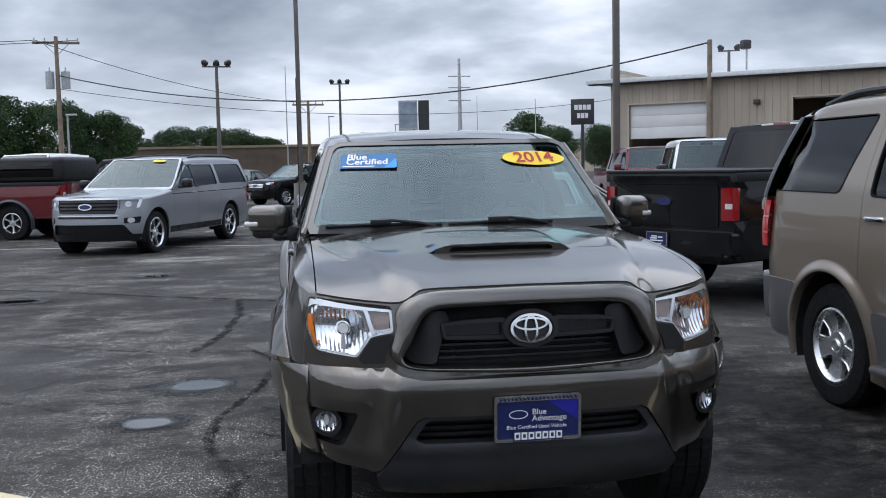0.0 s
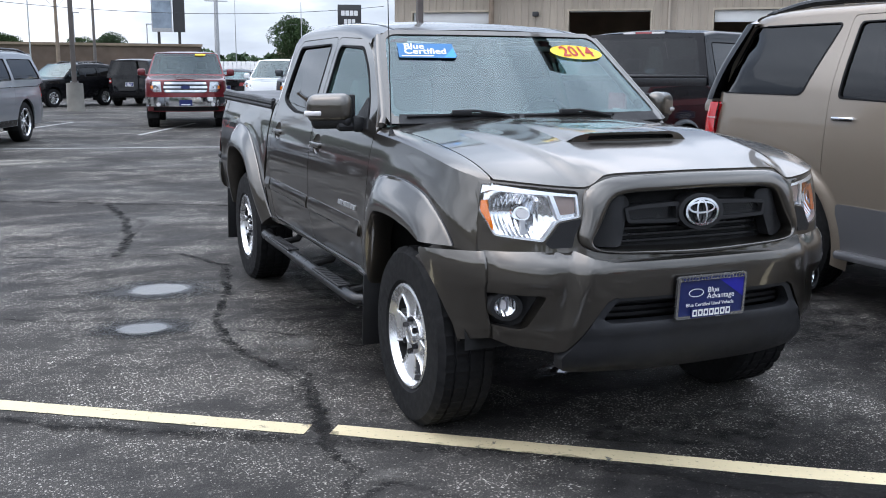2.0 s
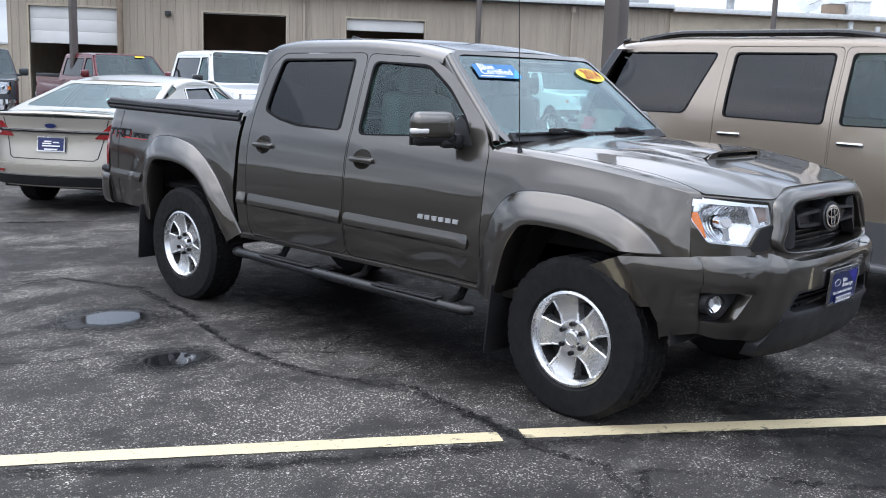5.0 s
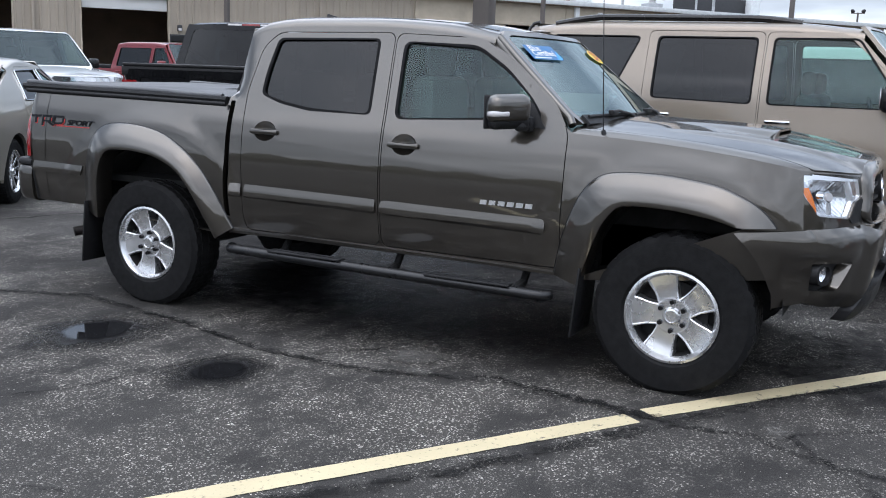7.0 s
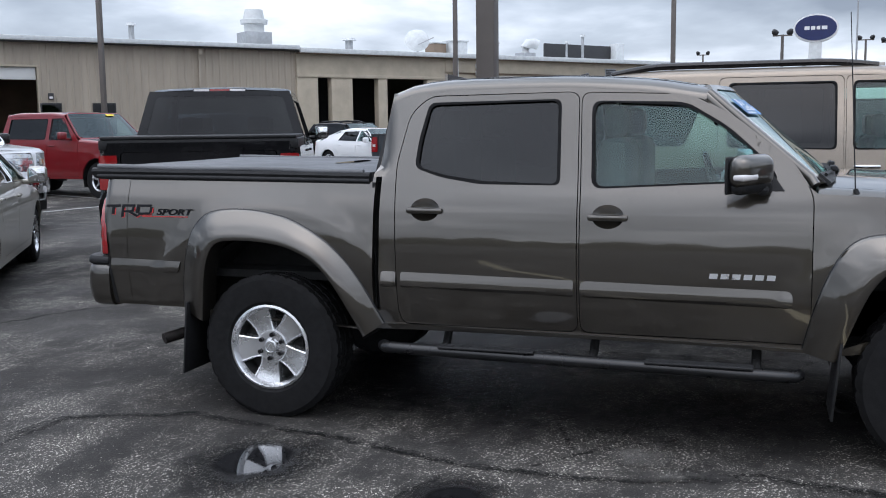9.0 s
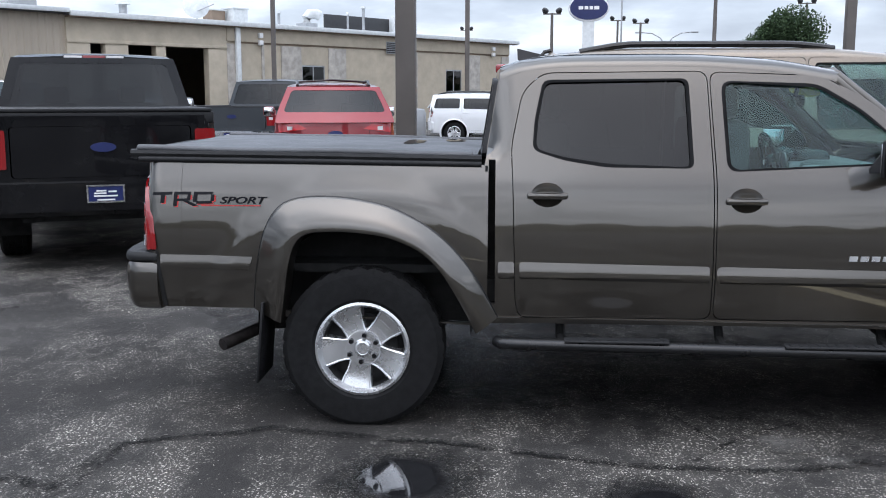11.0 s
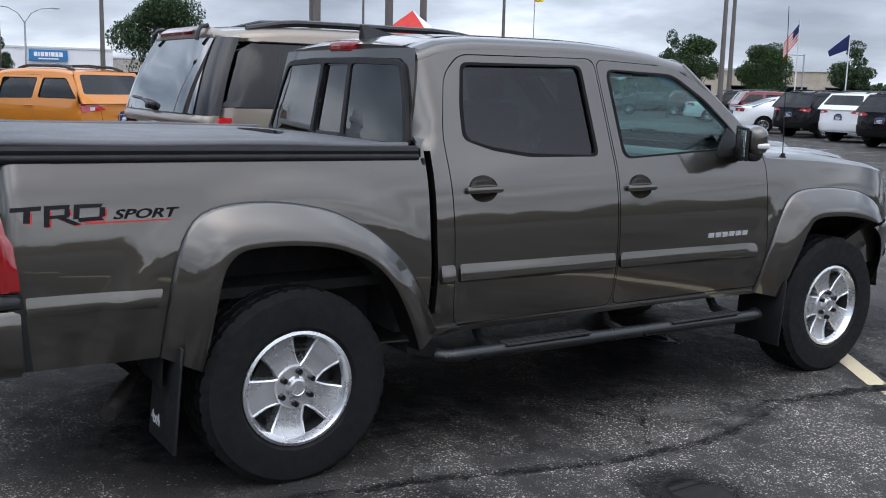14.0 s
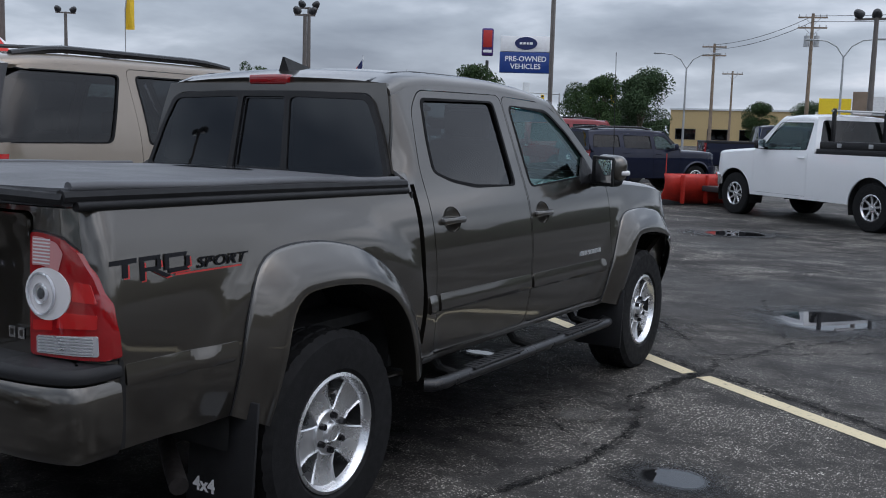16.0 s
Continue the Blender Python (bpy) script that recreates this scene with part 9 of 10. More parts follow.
# snow plow blade in front of the white pickup
pl = thing("snow_plow", "bright red steel snow plow blade on the ground", "snow plow", at_heading(1.56, -14.2, 127))
verts, faces = [], []
for i in range(13):
    x = -1.25 + 2.5 * i / 12
    for k in range(8):
        a = k / 7
        verts.append((x, -2.05 + 0.25 * math.sin(a * 2.2) - 0.12 * abs(x) * (x / 1.25 if x > 0 else -x / 1.25) - 0.0, 0.05 + 0.62 * a))
for i in range(12):
    for k in range(7):
        faces.append((i * 8 + k, (i + 1) * 8 + k, (i + 1) * 8 + k + 1, i * 8 + k + 1))
blade = link_mesh("blade", verts, faces, plow_red, pl)
mod = blade.modifiers.new("thick", "SOLIDIFY")
mod.thickness = 0.03
for x in (-0.9, -0.3, 0.3, 0.9):
    part("blade_rib", box(x - 0.02, x + 0.02, -1.85, -1.72, 0.05, 0.66, 0.01), plow_red, pl)
part("push_frame", box(-0.45, 0.45, -1.75, -0.95, 0.32, 0.44, 0.02), lamp_dark, pl)
part("cutting_edge", box(-1.25, 1.25, -2.10, -2.06, 0.0, 0.12, 0.004), lamp_dark, pl)
for x in (-1.2, 1.2):
    part("marker_rod", tube((x, -2.0, 0.64), (x, -2.0, 1.10), 0.010), plow_red, pl)

# ---- service building ----
def wall_at(px, py, ux, uy):
    return pose(px, py, 0, 0, 0, math.degrees(math.atan2(uy, ux)))


W1, W2 = wall_at(13.2, 38.2, 0.785, -0.62), wall_at(35.1, 20.8, 0.80, -0.60)
L1, L2 = 27.98, 30.4
shop = thing("service_building", "long tan ribbed-steel service building with overhead doors", "building")


def ribbed(name, s0, s1, z0, z1, at, parent, pitch=0.305, y=0.0):
    """Folded steel sheet standing along local x."""
    xs = []
    s = s0
    while s < s1 - 1e-6:
        for d, o in ((0.0, 0.0), (0.06, 0.0), (0.085, -0.035), (0.145, -0.035), (0.17, 0.0)):
            if s + d < s1:
                xs.append((s + d, y + o))
        s += pitch
    xs.append((s1, y))
    verts, faces = [], []
    for x, yy in xs:
        verts += [(x, yy, z0), (x, yy, z1)]
    for i in range(len(xs) - 1):
        faces.append((2 * i, 2 * i + 2, 2 * i + 3, 2 * i + 1))
    ob = link_mesh(name, verts, faces, tan_ribs, parent, smooth=0, at=at)
    return ob


def slab_at(name, mat, at, parent, *dims, bevel=0.0, label=""):
    return part(name, box(*dims, bevel=bevel), mat, parent, label, at=at)


DOORS = [(0.84, 4.33, 2.45), (7.73, 11.12, 3.88), (13.66, 17.0, 3.44)]
edges = [0.0] + [e for a, c, _ in DOORS for e in (a, c)] + [L1]
for a, c in zip(edges[0::2], edges[1::2]):
    ribbed("steel_cladding", a, c, 0.05, 4.92, W1, shop)
    slab_at("wall_core", tan_block, W1, shop, a, c, 0.004, 0.20, 0, 4.92)
for a, c, hang in DOORS:
    ribbed("steel_cladding", a, c, 3.93, 4.92, W1, shop)
    slab_at("wall_core", tan_block, W1, shop, a, c, 0.004, 0.20, 3.93, 4.92)
    door = slab_at("door_frame", tan_block, W1, shop, a - 0.07, a, -0.05, 0.22, 0, 3.93)
    slab_at("door_frame", tan_block, W1, shop, c, c + 0.07, -0.05, 0.22, 0, 3.93)
    slab_at("door_frame", tan_block, W1, shop, a - 0.07, c + 0.07, -0.052, 0.22, 3.93, 4.01)
    z = hang
    while z < 3.9:
        slab_at("door_panel", door_white, W1, shop, a + 0.02, c - 0.02, 0.10, 0.15, z + 0.006, min(z + 0.50, 3.93), bevel=0.006)
        z += 0.50
# side and rear walls, ribs on the gable that faces the lot
gable = pose(13.2, 38.2, 0, 0, 0, math.degrees(math.atan2(0.785, 0.62)))
ribbed("steel_cladding", 0.0, 18.0, 0.05, 5.6, gable @ pose(0, 0, 0), shop)
slab_at("end_wall", tan_block, W1, shop, 0.005, 0.2, 0.21, 18, 0, 5.4)
slab_at("rear_wall", tan_block, W1, shop, 0, L1, 18, 18.2, 0, 5.6)
slab_at("shop_floor", concrete, W1, shop, 0.2, L1, 0.21, 17.9, 0.01, 0.03)
slab_at("inner_wall", brown_block, W1, shop, 0.2, L1, 9.0, 9.2, 0.03, 5.0, label="dim inner wall of the workshop")
for s in (2.5, 6.0, 9.4, 15.2):
    slab_at("tool_bench", lamp_dark, W1, shop, s - 0.8, s + 0.8, 7.9, 8.8, 0.03, 1.0, bevel=0.02)
roof = part("roof", box(-0.95, L1 + 0.02, -0.42, 18.4, 0, 0.12, 0.01), roof_trim, shop, at=W1 @ pose(0, 0, 4.93, 1.2, 0, 0))
slab_at("roof_edge", roof_trim, W1, shop, -0.97, L1 + 0.01, -0.50, -0.42, 4.90, 5.09, bevel=0.02, label="pale metal roof edge and gutter")
# soffit borrows the near-black housing colour, darker than the wing's brown one
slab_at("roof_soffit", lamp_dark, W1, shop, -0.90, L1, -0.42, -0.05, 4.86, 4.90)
wl = slab_at("wall_lamp", lamp_dark, W1, shop, 17.35, 17.55, -0.16, -0.03, 2.68, 2.93, bevel=0.02, label="small dark wall lamp box")
part("lens", box(17.38, 17.52, -0.172, -0.16, 2.70, 2.80, 0.005), pale_lens, wl)
for a, c in ((17.05, 17.85), (19.03, 19.95)):
    win = slab_at("window", trim_black, W1, shop, a, c, -0.06, -0.036, 1.3, 2.55, bevel=0.01)
    part("pane", box(a + 0.06, c - 0.06, -0.068, -0.06, 1.36, 2.49), dark_glass, win)
for s in (11.88, 23.5):
    ds = slab_at("downspout", tan_ribs, W1, shop, s - 0.05, s + 0.05, -0.14, -0.04, 0.1, 4.6, bevel=0.015)
    part("outlet", box(s - 0.08, s + 0.08, -0.30, -0.04, 4.55, 4.80, 0.03), tan_ribs, ds)
slab_at("speaker_box", lamp_dark, W1, shop, 6.2, 6.45, -0.2, -0.03, 3.72, 3.92, bevel=0.02)

# smooth-walled wing
BAYS = [(1.05, 1.75), (2.85, 4.25), (4.75, 7.05)]
cols = [0.0] + [e for a, c in BAYS for e in (a, c)] + [8.1]
for a, c in zip(cols[0::2], cols[1::2]):
    slab_at("column", tan_block, W2, shop, a, c, -0.05, 0.35, 0, 3.72, bevel=0.01)
slab_at("fascia", tan_block, W2, shop, 0.0, 8.1, -0.05, 0.35, 3.86, 4.80)
slab_at("fascia_band", tan_block, W2, shop, 0.0, 8.1, -0.10, 0.34, 3.72, 3.86, bevel=0.01)
# the bays' deep shade is put into this wall's near-black colour
slab_at("bay_wall", shade_dark, W2, shop, 0.3, 7.8, 5.0, 5.2, 0, 4.6, label="back wall of the drive-in bays, coloured near-black for their shade")
slab_at("bay_floor", concrete, W2, shop, 0.3, 7.8, 0.35, 5.0, 0.01, 0.03)
slab_at("bay_ceiling", tan_block, W2, shop, 0.0, 8.0, 0.35, 5.0, 4.6, 4.7)
PIL = [(8.1, 8.95), (10.2, 10.35), (11.45, 12.75), (14.65, 15.9), (21.4, 21.6), (26.0, 27.4), (29.6, 30.4)]
stone = plain("grey_split_block", (0.40, 0.37, 0.33), 0.9, vary=0.28, scale=3, grain=0.6, grain_scale=20)
for a, c in PIL:
    slab_at("pilaster", stone, W2, shop, a, c, -0.08, 0.02, 0, 3.98, bevel=0.01)
WIN2 = [(12.83, 14.42), (24.2, 25.7)]
marks = [8.1] + [e for w in WIN2 for e in w] + [L2]
for a, c in zip(marks[0::2], marks[1::2]):
    slab_at("wing_wall", tan_block, W2, shop, a, c, 0.0, 0.3, 0, 4.75)
for a, c in WIN2:
    slab_at("wing_wall", tan_block, W2, shop, a, c, 0.0, 0.3, 3.08, 4.75)
    slab_at("wing_wall", tan_block, W2, shop, a, c, 0.0, 0.3, 0, 0.9)
    win = slab_at("window", trim_black, W2, shop, a, c, 0.02, 0.06, 0.9, 0.97)
    for x0, x1, z0, z1 in ((a, a + 0.06, 0.97, 3.0), (c - 0.06, c, 0.97, 3.0), ((a + c) / 2 - 0.03, (a + c) / 2 + 0.03, 0.97, 3.0), (a, c, 3.0, 3.08)):
        part("window_frame", box(x0, x1, 0.02, 0.08, z0, z1), grey_steel, win, at=Matrix.Identity(4))
    for x0, x1 in ((a + 0.06, (a + c) / 2 - 0.03), ((a + c) / 2 + 0.03, c - 0.06)):
        part("pane", box(x0, x1, 0.045, 0.055, 0.97, 3.0), dark_glass, win)
slab_at("fascia_band", brown_block, W2, shop, 8.96, L2, -0.03, 0.0, 4.02, 4.10)
slab_at("fascia_band", tan_block, W2, shop, 8.1, L2, -0.10, 0.0, 4.10, 4.80, bevel=0.01)
slab_at("roof_soffit", brown_block, W2, shop, 0.0, L2 + 0.5, -0.38, 0.0, 4.74, 4.80)
slab_at("roof_edge", roof_trim, W2, shop, 0.02, L2 + 0.6, -0.46, -0.30, 4.78, 5.0, bevel=0.02)
part("roof", box(0.04, L2 + 0.55, -0.30, 17, 0, 0.12), roof_trim, shop, at=W2 @ pose(0, 0, 4.85, 0.9, 0, 0))
slab_at("end_wall", tan_block, W2, shop, L2 - 0.3, L2, 0.3, 16.5, 0, 4.85)
slab_at("rear_wall", tan_block, W2, shop, 0, L2, 16.3, 16.5, 0, 4.9)
slab_at("downspout", roof_trim, W2, shop, 8.55, 8.80, -0.26, -0.08, 0.0, 4.75, bevel=0.03)
lv = slab_at("louvre", grey_steel, W2, shop, 18.95, 19.75, -0.14, -0.10, 3.85, 4.5)
for k in range(6):
    part("slat", box(18.98, 19.72, -0.17, -0.13, 3.89 + 0.1 * k, 3.95 + 0.1 * k), lamp_dark, lv)
for s in (10.05, 28.6):
    for dz in (0.0, 0.35):
        slab_at("wall_fitting", cloth_white, W2, shop, s - 0.12, s + 0.12, -0.28, -0.10, 3.95 + dz, 4.2 + dz, bevel=0.04)


def roof_thing(name, label, cat, W, s, y, builder):
    t = thing(name, label, cat, W @ pose(s, y, 0))
    builder(t)
    return t


def big_vent(t):
    part("curb", box(-0.6, 0.6, -0.6, 0.6, 5.0, 5.75, 0.02), grey_steel, t)
    link_mesh("drum", *lathe([(5.75, 0.45), (6.1, 0.45), (6.12, 0.60), (6.3, 0.62), (6.34, 0.48), (6.75, 0.40), (6.76, 0.01)], 24), roof_trim, t, at=pose(0, 0, 0, 0, -90, 0))


def small_vent(h=5.6, r=0.11):
    def make(t):
        part("pipe", tube((0, 0, 4.9), (0, 0, h), r), grey_steel, t)
        part("cap", tube((0, 0, h), (0, 0, h + 0.12), r * 1.9, r * 1.5), roof_trim, t)
    return make


def dish(t):
    part("mast", tube((0, 0, 4.9), (0, 0, 5.6), 0.05), grey_steel, t)
    link_mesh("bowl", *lathe([(0.22, 0.60), (0.10, 0.42), (0.02, 0.2), (0.0, 0.01), (-0.02, 0.2), (0.08, 0.42), (0.20, 0.61)], 24), roof_trim, t, at=pose(0, 0, 5.75, 0, 25, 60))
    part("feed_arm", tube((0, -0.1, 5.45), (0.45, -0.75, 5.75), 0.025), grey_steel, t)


def fan_hood(t):
    part("curb", box(-0.4, 0.4, -0.4, 0.4, 4.95, 5.3, 0.02), grey_steel, t)
    link_mesh("hood", *sweep([(0, 0, 5.3), (0, 0, 5.6), (0.12, -0.1, 5.78), (0.4, -0.25, 5.8), (0.6, -0.35, 5.7)], 0.27, 14), roof_trim, t)


def cool_box(w=1.2, h=1.0, m=None):
    def make(t):
        part("casing", box(-w / 2, w / 2, -w / 2, w / 2, 4.95, 4.95 + h, 0.03), m or grey_steel, t)
        part("lid", box(-w / 2 - 0.05, w / 2 + 0.05, -w / 2 - 0.05, w / 2 + 0.05, 4.95 + h, 5.02 + h, 0.01), roof_trim, t)
    return make


roof_thing("roof_vent", "large white roof ventilator on a grey base", "roof vent", W1, 26.7, 1.5, big_vent)
roof_thing("vent_pipe", "small capped vent pipe on the roof", "vent pipe", W1, 21.0, 0.9, small_vent(5.75, 0.12))
roof_thing("vent_pipe", "small capped vent pipe on the roof", "vent pipe", W2, 3.2, 0.8, small_vent(5.5, 0.18))
roof_thing("satellite_dish", "grey satellite dish on the roof edge", "satellite dish", W2, 7.0, 0.7, dish)
roof_thing("roof_unit", "dark cooling unit on the roof", "roof unit", W2, 9.4, 2.6, cool_box(0.8, 0.75, brown_block))
roof_thing("roof_unit", "grey cooling unit on the roof", "roof unit", W2, 10.4, 2.2, cool_box(0.9, 0.85, roof_trim))
roof_thing("vent_pipe", "thin capped vent pipe on the roof", "vent pipe", W2, 12.4, 1.2, small_vent(5.7, 0.07))
roof_thing("roof_fan", "curved metal exhaust hood on the roof", "roof fan", W2, 14.3, 1.2, fan_hood)
roof_thing("vent_pipe", "thin capped vent pipe on the roof", "vent pipe", W2, 17.1, 1.0, small_vent(5.9, 0.06))
roof_thing("vent_pipe", "tall capped vent pipe on the roof", "vent pipe", W2, 18.3, 1.0, small_vent(6.3, 0.08))


def roof_screen(t):
    part("panel", box(-2.6, 2.6, -0.06, 0.06, 4.95, 6.05, 0.01), lamp_dark, t)
    part("end_post", box(2.6, 3.3, -0.5, 0.06, 4.95, 6.2, 0.02), roof_trim, t)


roof_thing("roof_screen", "dark panel screen with a white end on the roof", "roof screen", W2, 19.8, 3.0, roof_screen)

# ---- poles and lamps ----
def square_pole(x, y, w, h, label, box_too=False, base=0.0, mat=None, round_=False, four=False):
    p = thing("lamp_pole", label, "lamp pole", pose(x, y, 0))
    if base:
        part("footing", tube((0, 0, 0), (0, 0, base), 0.30, 0.28, 20), concrete, p)
    if round_:
        part("shaft", tube((0, 0, base), (0, 0, h), w / 2, w / 2 * 0.75, 14), mat or pole_steel, p)
    else:
        part("shaft", box(-w / 2, w / 2, -w / 2, w / 2, base, h, w * 0.08), mat or pole_steel, p)
    part("base_plate", box(-w * 0.9, w * 0.9, -w * 0.9, w * 0.9, base, base + 0.03, 0.005), mat or pole_steel, p)
    for sx in (-1, 1):
        for sy in (-1, 1):
            part("bolt", tube((sx * w * 0.7, sy * w * 0.7, base + 0.03), (sx * w * 0.7, sy * w * 0.7, base + 0.08), 0.015, seg=6), grey_steel, p)
    for turn in (20, 110, 200, 290) if four else ():
        part("lamp_arm", tube((0.05, 0, h - 0.12), (0.75, 0, h - 0.02), 0.04, seg=8), pole_steel, p, at=pose(0, 0, 0, 0, 0, turn))
        hd = part("lamp_head", box(0.7, 1.35, -0.26, 0.26, h - 0.14, h + 0.14, 0.05), lamp_dark, p, at=pose(0, 0, 0, 0, 0, turn))
        part("lens", box(0.78, 1.27, -0.20, 0.20, h - 0.155, h - 0.14), smoke_lens, hd)
    for dx in () if four else (-1, 1):
        hd = part("lamp_head", box(dx * 0.15, dx * 0.75, -0.2, 0.2, h - 0.1, h + 0.12, 0.05), lamp_dark, p)
        part("lens", box(dx * 0.25, dx * 0.65, -0.15, 0.15, h - 0.115, h - 0.1), pale_lens, hd)
    return p


# exhaust steel again, with the underbody shade in its colour
rusty = plain("shaded_rusty_steel", (0.014, 0.011, 0.010), 0.7, 0.2, vary=0.4, scale=20)
smoke_lens = led_free_lens("unlit_lamp_glass", (0.12, 0.12, 0.12))
square_pole(4.79, 3.60, 0.20, 8.7, "thick square brown steel lamp pole between the cars", four=True)
sb = thing("switch_box", "grey electrical switch box on a post by the pole", "switch box", pose(4.98, 3.52, 0, 0, 0, 20))
part("casing", box(-0.02, 0.26, -0.10, 0.10, 0.80, 1.42, 0.02), grey_steel, sb)
part("lid", box(0.0, 0.24, -0.115, -0.10, 0.83, 1.39, 0.008), grey_steel, sb)
part("conduit", tube((0.12, 0, 0), (0.12, 0, 0.8), 0.03), grey_steel, sb)
square_pole(8.32, 22.95, 0.17, 9.5, "square brown steel lamp pole in the lot")
square_pole(-0.52, 33.2, 0.16, 9.5, "square brown lamp pole on a concrete footing", base=0.95)
for x, y in ((13.26, -3.59), (19.9, -9.0), (23.3, -12.2), (27.0, 25.0), (32.4, 4.1), (17.5, -37.3)):
    square_pole(x, y, 0.17, 9.0, "square brown steel lamp pole in the lot")
square_pole(18.5, 8.2, 0.10, 7.5, "thin brown steel lamp pole in the lot")


def twin_lamp(x, y, h, turn=0.0, s=1.0, label="tall dark pole with a cluster of floodlights"):
    p = thing("floodlight_pole", label, "lamp pole", pose(x, y, 0, 0, 0, turn))
    part("shaft", tube((0, 0, 0), (0, 0, h - 0.25), 0.13, 0.08, 12), pole_steel, p)
    part("crossbar", box(-0.75 * s, 0.75 * s, -0.04, 0.04, h - 0.34, h - 0.26), pole_steel, p)
    for dx, face in ((-0.62, 40), (0.0, 0), (0.62, -40)) if s > 0.9 else ((-0.6, 30), (0.6, -30)):
        hd = link_mesh("lamp_head", *lathe([(-0.20, 0.001), (-0.195, 0.06), (-0.14, 0.12), (-0.02, 0.165), (0.12, 0.185), (0.135, 0.165)], 16), lamp_dark, p, at=pose(dx * s, 0, h - 0.10, 0, 30, face - 90))
        part("lens", tube((0.12, 0, 0), (0.128, 0, 0), 0.165, seg=16), pale_lens, hd)
        part("yoke", box(dx * s - 0.02, dx * s + 0.02, -0.02, 0.02, h - 0.28, h - 0.10), pole_steel, p)
    return p


for x, y, h, s in ((-4.7, 50.6, 7.3, 1.0), (3.0, 73.7, 8.2, 1.0), (54.6, 0.0, 6.6, 0.7), (94.4, 6.7, 8.2, 0.8), (79.3, -6.5, 8.0, 0.8), (74, -7.7, 7.4, 0.8), (43.7, -7.3, 6.9, 0.7), (66.7, -18.2, 8.2, 0.8),
                   (66, -33, 8.9, 0.8), (44.2, -30.7, 7.6, 0.7), (24.3, 50.3, 8.0, 0.8), (25.5, -28.7, 6.6, 0.6), (2.7, -33.5, 6.2, 1.0), (28.7, -32.9, 7.5, 0.6)):
    twin_lamp(x, y, h, math.degrees(math.atan2(y, x)) + 90, s)
for x, y, h in ((-15.4, 64.3, 5.2), (-18.6, 84, 5.0), (-23.6, 82.8, 5.2), (3.3, 105.7, 6.9), (11.6, 115, 6.3)):
    p = thing("street_lamp", "slim pale street lamp with a flat head", "street lamp", pose(x, y, 0))
    part("shaft", tube((0, 0, 0), (0, 0, h), 0.09, 0.06, 10), grey_steel, p)
    part("lamp_head", box(-0.1, 0.6, -0.15, 0.15, h, h + 0.13, 0.04), grey_steel, p)
for x, y, h in ((83.6, -11.2, 7.0), (23.0, -74.9, 8.2), (10, -70, 8.6)):
    p = thing("street_lamp", "curved grey street lamp with two arms", "street lamp", pose(x, y, 0, 0, 0, math.degrees(math.atan2(y, x)) + 90))
    part("shaft", tube((0, 0, 0), (0, 0, h - 1.2), 0.11, 0.07, 10), grey_steel, p)
    for sg in (-1, 1):
        arm = link_mesh("arm", *sweep([(0, 0, h - 1.25), (sg * 0.5, 0, h - 0.5), (sg * 1.2, 0, h - 0.1), (sg * 2.1, 0, h)], 0.05, 8), grey_steel, p)
        part("lamp_head", box(sg * 2.05, sg * 2.7, -0.13, 0.13, h - 0.08, h + 0.06, 0.04), grey_steel, arm)
for x, y, h in ((-1.2, 85.8, 10.5), (21.4, 113.7, 9.6), (49.4, -3.5, 9.0), (20.2, 80, 7)):
    p = thing("mast", "thin grey radio mast far off", "mast", pose(x, y, 0))
    part("shaft", tube((0, 0, 0), (0, 0, h), 0.07, 0.03, 8), grey_steel, p)


def utility_pole(x, y, h, turn, trans=0, arms=1, r=0.16):
    p = thing("utility_pole", "weathered wooden utility pole with a crossarm", "utility pole", pose(x, y, 0, 0, 0, turn))
    part("shaft", tube((0, 0, 0), (0, 0, h), r, r * 0.65, 12), wood_grey, p)
    for a in range(arms):
        z = h - 0.35 - 0.9 * a
        arm = part("crossarm", box(-1.25, 1.25, -0.06, 0.06, z - 0.07, z + 0.07, 0.01), wood_grey, p)
        for dx in (-1.15, -0.6, 0.6, 1.15):
            part("insulator", tube((dx, 0, z + 0.07), (dx, 0, z + 0.27), 0.05, 0.035, 8), grey_steel, arm)
        part("brace", tube((0.02, 0.08, z - 0.7), (0.7, 0.08, z), 0.02, seg=6), grey_steel, p)
        part("brace", tube((-0.02, 0.08, z - 0.7), (-0.7, 0.08, z), 0.02, seg=6), grey_steel, p)
    for k in range(trans):
        sx = -0.42 if k else 0.42
        can = part("transformer", tube((sx, 0, h - 2.9), (sx, 0, h - 1.95), 0.24, 0.24, 16), grey_steel, p)
        part("bushing", tube((sx, 0, h - 1.95), (sx, 0, h - 1.7), 0.05, 0.03, 8), grey_steel, can)
    return p


utility_pole(-13.7, 54.4, 9.1, 5, 2, 1)
utility_pole(0.56, 75.8, 6.8, 5)
utility_pole(28.0, -99.5, 11.2, 20, 0, 2, 0.2)
utility_pole(15.7, -87.0, 12.5, 20, 2, 2, 0.2)
utility_pole(31, -118, 9.5, 20)
wp = thing("wooden_pole", "plain wooden pole carrying a cable by the shop", "utility pole", pose(16.45, 35.1, 0))
part("shaft", tube((0, 0, 0), (0, 0, 6.45), 0.14, 0.10, 12), wood_grey, wp)
wh = thing("floodlight", "grey floodlight bracket on the roof edge", "floodlight", pose(18.7, 36.4, 0))
part("bracket", tube((0, 0, 4.9), (0, 0, 6.4), 0.04), grey_steel, wh)
part("lamp_head", box(-0.25, 0.15, -0.2, 0.2, 6.2, 6.6, 0.08), lamp_dark, wh)
tw = thing("steel_tower", "tall grey transmission pole with crossarms", "pylon", pose(20.2, 119, 0))
